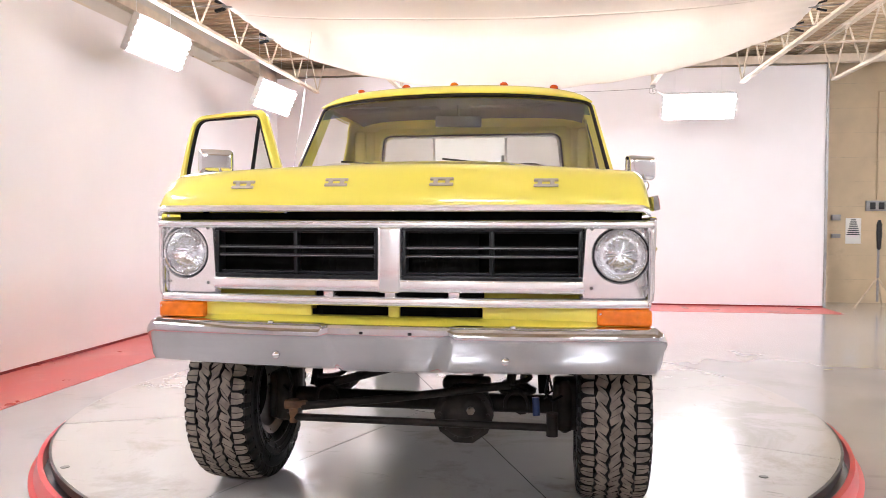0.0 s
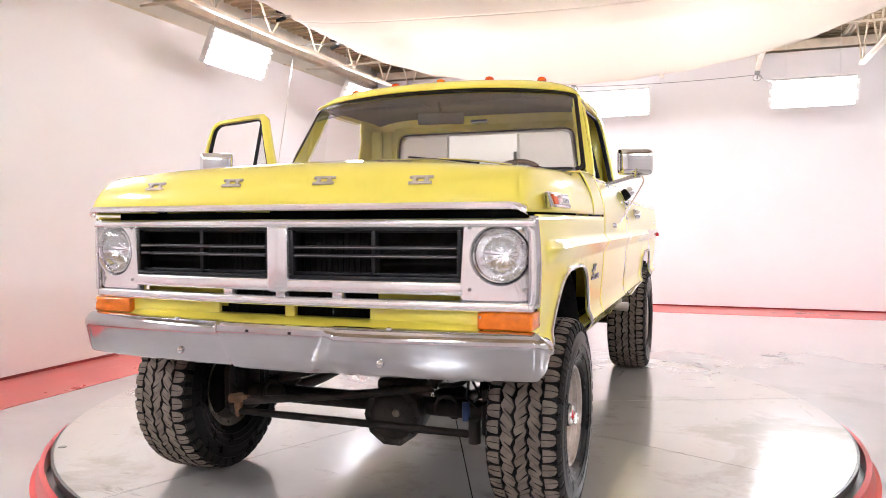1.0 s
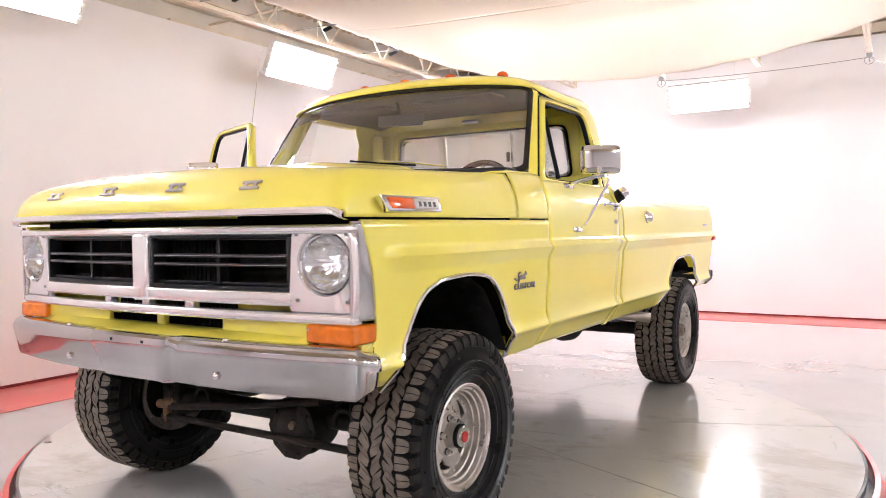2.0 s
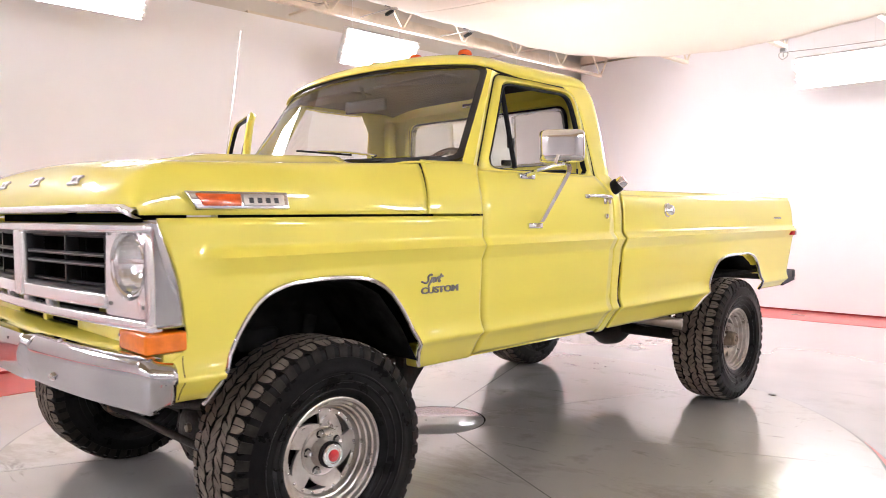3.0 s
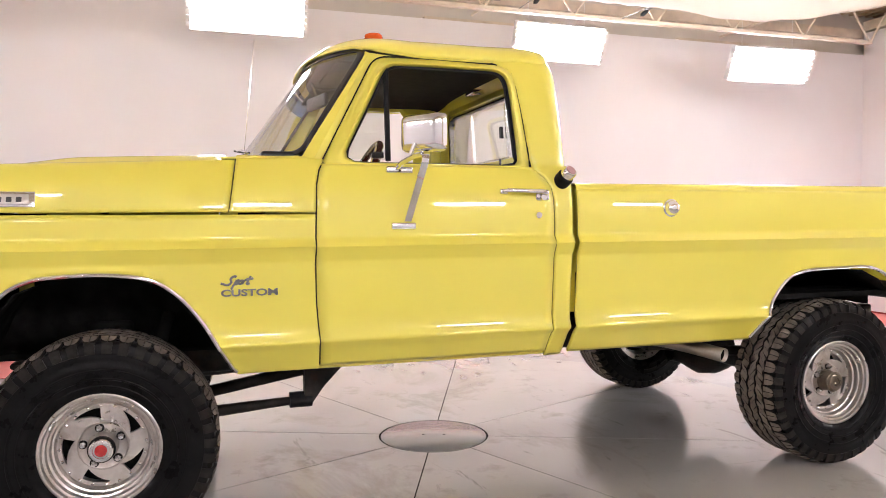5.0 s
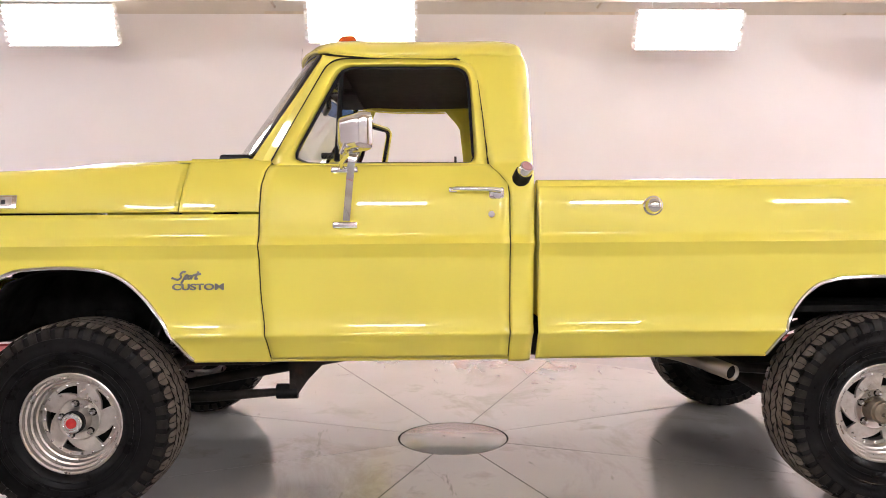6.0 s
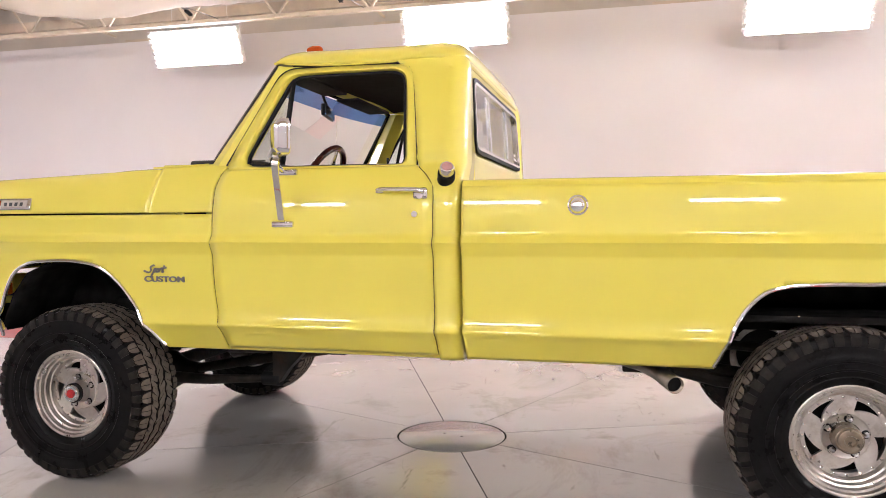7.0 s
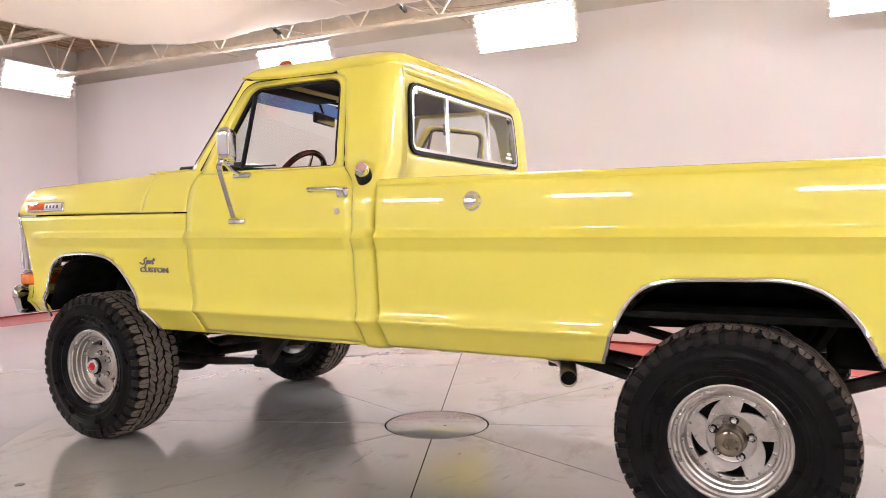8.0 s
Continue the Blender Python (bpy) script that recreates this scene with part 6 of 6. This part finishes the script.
proto = {"tyre": tyre_mesh(), "tread": tread_mesh(), "rim": rim_mesh(), "face_fore": face_mesh(1), "face_back": face_mesh(-1), "hubf": hub_mesh(True), "hubr": hub_mesh(False), "axle": axle_mesh()}
META = {"tyre": SIDEWALL, "tread": TREAD, "rim": ALLOY, "face_fore": ALLOY, "face_back": ALLOY, "hubf": ALLOY, "hubr": ALLOY, "axle": HUB_BROWN}
MESH = {}
for k, b in proto.items():
    tmp = link_mesh(k, b, META[k], 35)
    MESH[k] = tmp.data
    bpy.data.objects.remove(tmp)
MESH["tread"].materials.append(LUG)
small = {
    "seat": (lathe(bmesh.new(), [(0.0, 0.0165), (0.0012, 0.016), (0.0014, 0.001)], 14), BLACK_TRIM),
    "stud": (lathe(bmesh.new(), [(0.0, 0.0125), (0.006, 0.0125), (0.016, 0.010), (0.024, 0.007), (0.0245, 0.001)], 6), CHROME),
    "rivet": (lathe(bmesh.new(), [(0.0, 0.0062), (0.003, 0.0058), (0.005, 0.003), (0.0053, 0.0005)], 8), CHROME),
    "slot_dark": (lathe(bmesh.new(), [(0.0, 0.15), (0.004, 0.15), (0.004, 0.001)], 32), MATTE_BLACK),
    "lock_ring": (lathe(bmesh.new(), [(0.096, 0.047), (0.110, 0.047), (0.112, 0.040), (0.112, 0.03)], 28), BLACK_TRIM),
    "lock_hub": (lathe(bmesh.new(), [(0.108, 0.042), (0.120, 0.0415), (0.124, 0.038), (0.1245, 0.028), (0.123, 0.027), (0.123, 0.002)], 32), CHROME),
    "lock_dial": (lathe(bmesh.new(), [(0.1232, 0.0215), (0.127, 0.0205), (0.1285, 0.008), (0.1287, 0.001)], 24), RED_LENS),
    "lock_mark": (boxed(0.1285, 0.1310, -0.018, 0.018, -0.0035, 0.0035, 0.001, 1), RED_LENS),
}
for k, (b, m) in small.items():
    tmp = link_mesh(k, b, m, 35)
    MESH[k] = tmp.data
    bpy.data.objects.remove(tmp)


def piece(name, key, parent, m=None, label=""):
    ob = new(name, MESH[key])
    ob.parent = parent
    if m is not None:
        ob.matrix_basis = m
    if label:
        ob["label"] = label
    return ob


def wheel(x, y, spin, front):
    h = new("wheel")
    h.parent = truck
    h.matrix_basis = Matrix.Translation((x, y, HUBZ)) @ (Matrix.Identity(4) if x > 0 else pose(0, 0, 0, 0, 0, 180)) @ pose(0, 0, 0, spin, 0, 0)
    h["label"] = "knobbly off-road tyre on slotted alloy rim"
    ty = piece("tyre", "tyre", h, label="black rubber tyre")
    piece("tread", "tread", ty, label="dusty worn tread blocks")
    rim = piece("rim", "rim", h, label="slotted cast alloy rim")
    piece("rim_face", "face_fore" if front else "face_back", rim)
    # a plain black disc stands in for the shade behind the rim's openings
    piece("brake_drum", "slot_dark", h, Matrix.Translation((-0.02, 0, 0)))
    for k in range(20):
        t = 2 * math.pi * k / 20
        piece("rivet", "rivet", rim, Matrix.Translation((0.046, 0.1465 * math.cos(t), 0.1465 * math.sin(t))))
    hub = piece("hub", "hubf" if front else "hubr", h)
    for k in range(5):
        t = 2 * math.pi * (k + 0.1) / 5
        m = Matrix.Translation((0.058 if front else 0.056, 0.068 * math.cos(t), 0.068 * math.sin(t)))
        piece("nut_seat", "seat", hub, m)
        piece("lug_nut", "stud", hub, m)
    if front:
        piece("lock_ring", "lock_ring", hub)
        piece("lock_hub", "lock_hub", hub, label="chrome locking hub")
        piece("lock_dial", "lock_dial", hub, label="red hub dial")
        piece("lock_mark", "lock_mark", hub)
        for k in range(6):
            t = 2 * math.pi * k / 6
            piece("lock_screw", "rivet", hub, Matrix.Translation((0.122, 0.034 * math.cos(t), 0.034 * math.sin(t))) @ Matrix.Scale(0.55, 4))
    else:
        piece("axle_cap", "axle", hub, label="oily brown axle hub")


TRACK = 0.852
wheel(TRACK, -1.618, 20, True)
wheel(-TRACK, -1.618, 50, True)
wheel(TRACK - 0.003, 1.705, 75, False)
wheel(-TRACK + 0.003, 1.705, 10, False)

# ---- chassis ----
for sgn in (1, -1):
    bm = bmesh.new()
    rail_line = ((-2.2, 0.80, 0.93), (0.85, 0.80, 0.93), (1.2, 0.868, 1.0), (1.65, 0.875, 1.01), (1.9, 0.915, 1.01), (2.1, 0.915, 1.01), (2.45, 0.85, 0.95))
    loops = band(bm, [[(sgn * 0.40, y, lo), (sgn * 0.47, y, lo), (sgn * 0.47, y, hi), (sgn * 0.40, y, hi)] for y, lo, hi in rail_line])
    bm.faces.new(loops[0])
    bm.faces.new(loops[-1])
    part("frame_rail", bm, MATTE_BLACK, truck, smooth=20)
    part("leaf_spring", sweep(bmesh.new(), [(sgn * 0.53, 0.95, 0.74), (sgn * 0.53, 1.3, 0.655), (sgn * 0.53, 1.67, 0.63), (sgn * 0.53, 2.05, 0.68), (sgn * 0.53, 2.35, 0.79)], 0.028, 8), GREASY, truck)
    part("spring_hanger", boxed(*sorted((sgn * 0.50, sgn * 0.56)), 0.90, 1.0, 0.68, 0.85, 0.008), GREASY, truck)
    part("spring_hanger", boxed(*sorted((sgn * 0.50, sgn * 0.56)), 2.31, 2.38, 0.76, 0.86, 0.008), GREASY, truck)
    coil = [(sgn * 0.44 + 0.06 * math.cos(t), -1.62 + 0.06 * math.sin(t), 0.60 + 0.34 * t / (2 * math.pi * 6)) for t in span(0, 2 * math.pi * 6, 97)]
    part("coil_spring", sweep(bmesh.new(), coil, 0.011, 6), GREASY, truck)
    part("radius_arm", sweep(bmesh.new(), [(sgn * 0.46, -1.66, 0.53), (sgn * 0.45, -1.2, 0.525), (sgn * 0.44, -0.84, 0.545)], [0.040, 0.026, 0.018], 10), GREASY, truck)
    bm = bmesh.new()
    prof = [(-0.835, 0.82), (-0.645, 0.82), (-0.645, 0.71), (-0.75, 0.60), (-0.80, 0.53), (-0.835, 0.52)]
    band(bm, [[(sgn * x, y, z) for y, z in prof] for x in (0.41, 0.47)])
    for x in (0.41, 0.47):
        bm.faces.new([bm.verts.new((sgn * x, y, z)) for y, z in prof])
    part("arm_bracket", tidy(bm), GREASY, truck)
    part("arm_bushing", sweep(bmesh.new(), [(sgn * 0.44, -0.90, 0.545), (sgn * 0.44, -0.80, 0.545)], 0.036, 12), BLACK_TRIM, truck)
    part("shock_absorber", sweep(bmesh.new(), [(sgn * 0.56, -1.52, 0.56), (sgn * 0.53, -1.40, 0.98)], 0.026, 10), MATTE_BLACK, truck)
    part("shock_absorber", sweep(bmesh.new(), [(sgn * 0.40, 1.80, 0.55), (sgn * 0.36, 2.05, 0.95)], 0.026, 10), MATTE_BLACK, truck)
    part("steering_knuckle", boxed(*sorted((sgn * 0.60, sgn * 0.72)), -1.72, -1.57, 0.44, 0.66, 0.02, 3), GREASY, truck)
part("front_axle", sweep(bmesh.new(), [(-0.66, -1.645, 0.54), (-0.3, -1.645, 0.535), (0.62, -1.645, 0.54)], 0.042, 14), GREASY, truck, "greasy rusty front axle tube")
bm = lathe(bmesh.new(), [(-1.80, 0.004), (-1.795, 0.07), (-1.775, 0.105), (-1.74, 0.122), (-1.70, 0.128), (-1.60, 0.115), (-1.50, 0.06), (-1.42, 0.05)], 24, (0.21, 0, 0.51), "Y")
part("front_differential", bm, GREASY, truck, "greasy cast differential housing")
for k in range(10):
    t = 2 * math.pi * k / 10
    part("cover_bolt", lathe(bmesh.new(), [(-1.768, 0.010), (-1.782, 0.009), (-1.782, 0.001)], 6, (0.21 + 0.108 * math.cos(t), 0, 0.51 + 0.108 * math.sin(t)), "Y"), GREASY, truck)
part("cover_flange", lathe(bmesh.new(), [(-1.755, 0.120), (-1.757, 0.134), (-1.772, 0.134), (-1.774, 0.095)], 10, (0.21, 0, 0.51), "Y"), GREASY, truck)
part("filler_plug", lathe(bmesh.new(), [(-1.79, 0.020), (-1.812, 0.018), (-1.814, 0.002)], 6, (0.245, 0, 0.535), "Y"), HUB_BROWN, truck, "worn bright filler plug")
part("housing_rib", boxed(0.10, 0.32, -1.70, -1.60, 0.60, 0.655, 0.02, 3), GREASY, truck)
for sgn in (1, -1):
    for y in (-1.70, -1.59):
        loop = [(sgn * 0.44 + 0.052 * math.cos(t), y, 0.545 + 0.058 * math.sin(t)) for t in span(-0.3, math.pi + 0.3, 15)]
        part("u_bolt", sweep(bmesh.new(), loop, 0.0085, 8), GREASY, truck)
    part("spring_seat", lathe(bmesh.new(), [(0.585, 0.03), (0.587, 0.085), (0.603, 0.088), (0.606, 0.07)], 20, (sgn * 0.44, -1.62, 0), "Z"), GREASY, truck)
    part("ball_joint", lathe(bmesh.new(), [(0.43, 0.012), (0.445, 0.034), (0.47, 0.038), (0.62, 0.036), (0.65, 0.030), (0.668, 0.012)], 16, (sgn * 0.655, -1.70, 0), "Z"), GREASY, truck)
    hose = [(sgn * x, y, z) for x, y, z in ((0.47, -1.72, 0.84), (0.53, -1.80, 0.80), (0.585, -1.83, 0.71), (0.57, -1.81, 0.63), (0.60, -1.77, 0.585), (0.64, -1.73, 0.60))]
    part("brake_hose", sweep(bmesh.new(), hose, 0.007, 8), BLACK_TRIM, truck)
    part("bump_stop", lathe(bmesh.new(), [(0.70, 0.012), (0.705, 0.030), (0.76, 0.036), (0.80, 0.040)], 14, (sgn * 0.33, -1.64, 0), "Z"), BLACK_TRIM, truck)
    part("spring_tower", boxed(*sorted((sgn * 0.36, sgn * 0.52)), -1.72, -1.54, 0.86, 0.95, 0.02, 3), MATTE_BLACK, truck)
part("blue_damper", sweep(bmesh.new(), [(0.53, -1.70, 0.50), (0.525, -1.69, 0.58)], 0.017, 12), BLUE, truck, "blue painted damper")
part("sway_bar", sweep(bmesh.new(), [(-0.50, -1.62, 0.70), (-0.46, -2.0, 0.775), (0.46, -2.0, 0.775), (0.50, -1.62, 0.70)], 0.014, 10), GREASY, truck)
part("tie_rod", sweep(bmesh.new(), [(-0.60, -1.80, 0.475), (0.62, -1.80, 0.475)], 0.017, 10), GREASY, truck)
part("drag_link", sweep(bmesh.new(), [(-0.52, -1.82, 0.53), (-0.1, -1.83, 0.585), (0.42, -1.82, 0.66)], 0.018, 10), GREASY, truck)
part("rod_end", sweep(bmesh.new(), [(-0.57, -1.80, 0.45), (-0.57, -1.80, 0.555)], [0.018, 0.024], 12), RUST, truck, "rusty orange rod end")
part("rod_end", sweep(bmesh.new(), [(-0.60, -1.82, 0.535), (-0.50, -1.82, 0.542)], [0.022, 0.016], 12), RUST, truck)
part("rod_end", sweep(bmesh.new(), [(0.60, -1.80, 0.44), (0.60, -1.80, 0.54)], 0.026, 12), GREASY, truck)
part("steering_arm", sweep(bmesh.new(), [(0.42, -1.82, 0.66), (0.44, -1.75, 0.82)], 0.02, 8), GREASY, truck)
part("track_bar", sweep(bmesh.new(), [(-0.40, -1.70, 0.62), (-0.05, -1.72, 0.72), (0.1, -1.72, 0.80)], 0.02, 8), GREASY, truck)
part("cross_member", boxed(-0.42, 0.42, -2.06, -1.96, 0.80, 0.88, 0.01), MATTE_BLACK, truck)
part("engine", boxed(-0.34, 0.34, -1.95, -1.15, 0.78, 1.32, 0.05, 3), MATTE_BLACK, truck, "dark greasy engine block")
part("oil_pan", boxed(-0.17, 0.14, -1.45, -1.0, 0.63, 0.80, 0.03, 3), GREASY, truck)
part("gearbox", boxed(-0.18, 0.16, -1.05, -0.2, 0.72, 0.90, 0.05, 3), GREASY, truck)
part("transfer_case", boxed(-0.16, 0.30, -0.25, 0.12, 0.70, 0.90, 0.06, 3), GREASY, truck)
part("rear_drive_shaft", sweep(bmesh.new(), [(0.0, 0.1, 0.76), (0.0, 1.5, 0.58)], 0.035, 12), GREASY, truck)
part("front_drive_shaft", sweep(bmesh.new(), [(0.22, -0.2, 0.74), (0.21, -1.42, 0.53)], 0.028, 12), GREASY, truck)
part("rear_axle", sweep(bmesh.new(), [(-0.72, 1.672, 0.545), (0.72, 1.672, 0.545)], 0.05, 14), GREASY, truck)
part("rear_differential", lathe(bmesh.new(), [(1.84, 0.004), (1.83, 0.08), (1.80, 0.13), (1.72, 0.15), (1.62, 0.14), (1.50, 0.07), (1.42, 0.05)], 24, (0.0, 0, 0.545), "Y"), GREASY, truck)
part("muffler", sweep(bmesh.new(), [(0.52, 0.10, 0.80), (0.52, 0.16, 0.80), (0.52, 0.62, 0.79), (0.52, 0.68, 0.78)], [0.03, 0.075, 0.075, 0.03], 16), GREASY, truck)
ep = [(0.52, 0.66, 0.78), (0.56, 0.86, 0.755), (0.62, 0.98, 0.735), (0.72, 1.045, 0.72), (0.890, 1.105, 0.703)]
bm = sweep(bmesh.new(), ep, 0.0345, 18, caps=False)
tp = part("tail_pipe", bm, PIPE, truck, "steel exhaust tail pipe", thick=0.003)
# a black plug stands in for the shade inside the pipe
part("bore", sweep(bmesh.new(), [(0.62, 0.98, 0.735), (0.72, 1.045, 0.72), (0.872, 1.0985, 0.7048)], 0.0312, 18), MATTE_BLACK, tp, "black plug for the shade inside the pipe")
part("fuel_tank", boxed(-0.36, 0.36, 2.0, 2.42, 0.72, 0.90, 0.04, 3), MATTE_BLACK, truck)
part("brake_line", sweep(bmesh.new(), [(0.50, -1.75, 0.80), (0.58, -1.80, 0.72), (0.60, -1.72, 0.62), (0.56, -1.70, 0.58)], 0.006, 6), BLACK_TRIM, truck)

# ---- cab interior ----
part("seat_base", boxed(-0.70, 0.70, -0.42, 0.12, 1.08, 1.26, 0.05, 4), SEAT, truck, "black vinyl bench seat")
m = Matrix.Translation((0, 0.12, 1.24)) @ pose(0, 0, 0, -12, 0, 0)
part("seat_back", boxed(-0.70, 0.70, -0.06, 0.06, 0.0, 0.40, 0.05, 4, m), SEAT, truck, "black vinyl bench seat back")
dash = part("dashboard", boxed(-0.86, 0.86, -0.98, -0.74, 1.38, 1.595, 0.03, 3), YELLOW, truck, "yellow painted metal dashboard")
part("dash_pad", boxed(-0.86, 0.86, -1.04, -0.73, 1.596, 1.634, 0.014, 3), BLACK_PLASTIC, dash, "black padded dash top")
part("gauge_panel", boxed(0.18, 0.68, -0.738, -0.73, 1.42, 1.56, 0.003), BADGE_GREY, dash)
sw = holder("steering_wheel", (0, 0, 0), truck)
sw["label"] = "dark red wooden steering wheel"
swm = Matrix.Translation((0.44, -0.57, 1.54)) @ pose(0, 0, 0, 62, 0, 0)
ring = [swm @ Vector((0.195 * math.cos(t), 0.195 * math.sin(t), 0)) for t in (2 * math.pi * k / 48 for k in range(48))]
part("rim", sweep(bmesh.new(), ring, 0.0165, 12, closed=True), WOODRIM, sw)
for t in (0.0, 2.09, 4.19):
    part("spoke", sweep(bmesh.new(), [swm @ Vector((0, 0, -0.03)), swm @ Vector((0.19 * math.cos(t - 0.52), 0.19 * math.sin(t - 0.52), 0))], 0.009, 8), CHROME, sw)
bm = lathe(bmesh.new(), [(-0.05, 0.03), (-0.02, 0.045), (0.0, 0.04), (0.01, 0.005)], 20, (0, 0, 0), "Z")
bm.transform(swm)
part("boss", bm, BLACK_PLASTIC, sw)
part("column", sweep(bmesh.new(), [swm @ Vector((0, 0, -0.04)), (0.44, -0.86, 1.37)], 0.03, 12), BLACK_PLASTIC, sw)
im = part("inside_mirror", boxed(-0.135, 0.135, -0.012, 0.012, -0.033, 0.033, 0.01, 3, Matrix.Translation((0.04, -0.70, 1.955)) @ pose(0, 0, 0, 0, 0, 12)), BLACK_PLASTIC, truck, "black inside mirror")
part("mirror_glass", boxed(-0.128, 0.128, 0.0125, 0.014, -0.027, 0.027, 0.0, 1, Matrix.Translation((0.04, -0.70, 1.955)) @ pose(0, 0, 0, 0, 0, 12)), CHROME, im)
part("mirror_stalk", sweep(bmesh.new(), [(0.04, -0.70, 1.98), (0.04, -0.73, 2.05)], 0.008, 8), BLACK_PLASTIC, im)
for x0, x1 in ((-0.62, -0.08), (0.10, 0.62)):
    part("sun_visor", boxed(x0, x1, -0.70, -0.56, 2.035, 2.05, 0.006), HEADLINER, truck, "dark folded sun visor")
part("dome_lamp", boxed(-0.06, 0.06, 0.13, 0.20, 2.035, 2.06, 0.006), CHROME, truck, "small chrome dome lamp")
part("rear_inner_panel", boxed(-0.80, 0.80, 0.19, 0.20, 1.50, 1.66), YELLOW, truck, smooth=0)
for sgn in (1, -1):
    part("inner_corner", boxed(*sorted((sgn * 0.75, sgn * 0.83)), 0.15, 0.215, 1.50, 2.02, 0.025, 3), YELLOW, truck)

# stand the truck on the table
piv = Matrix.Translation((0, -2.3, 0))
truck.matrix_basis = piv @ pose(0, 0, 0, 0, 0, -0.6) @ piv.inverted()
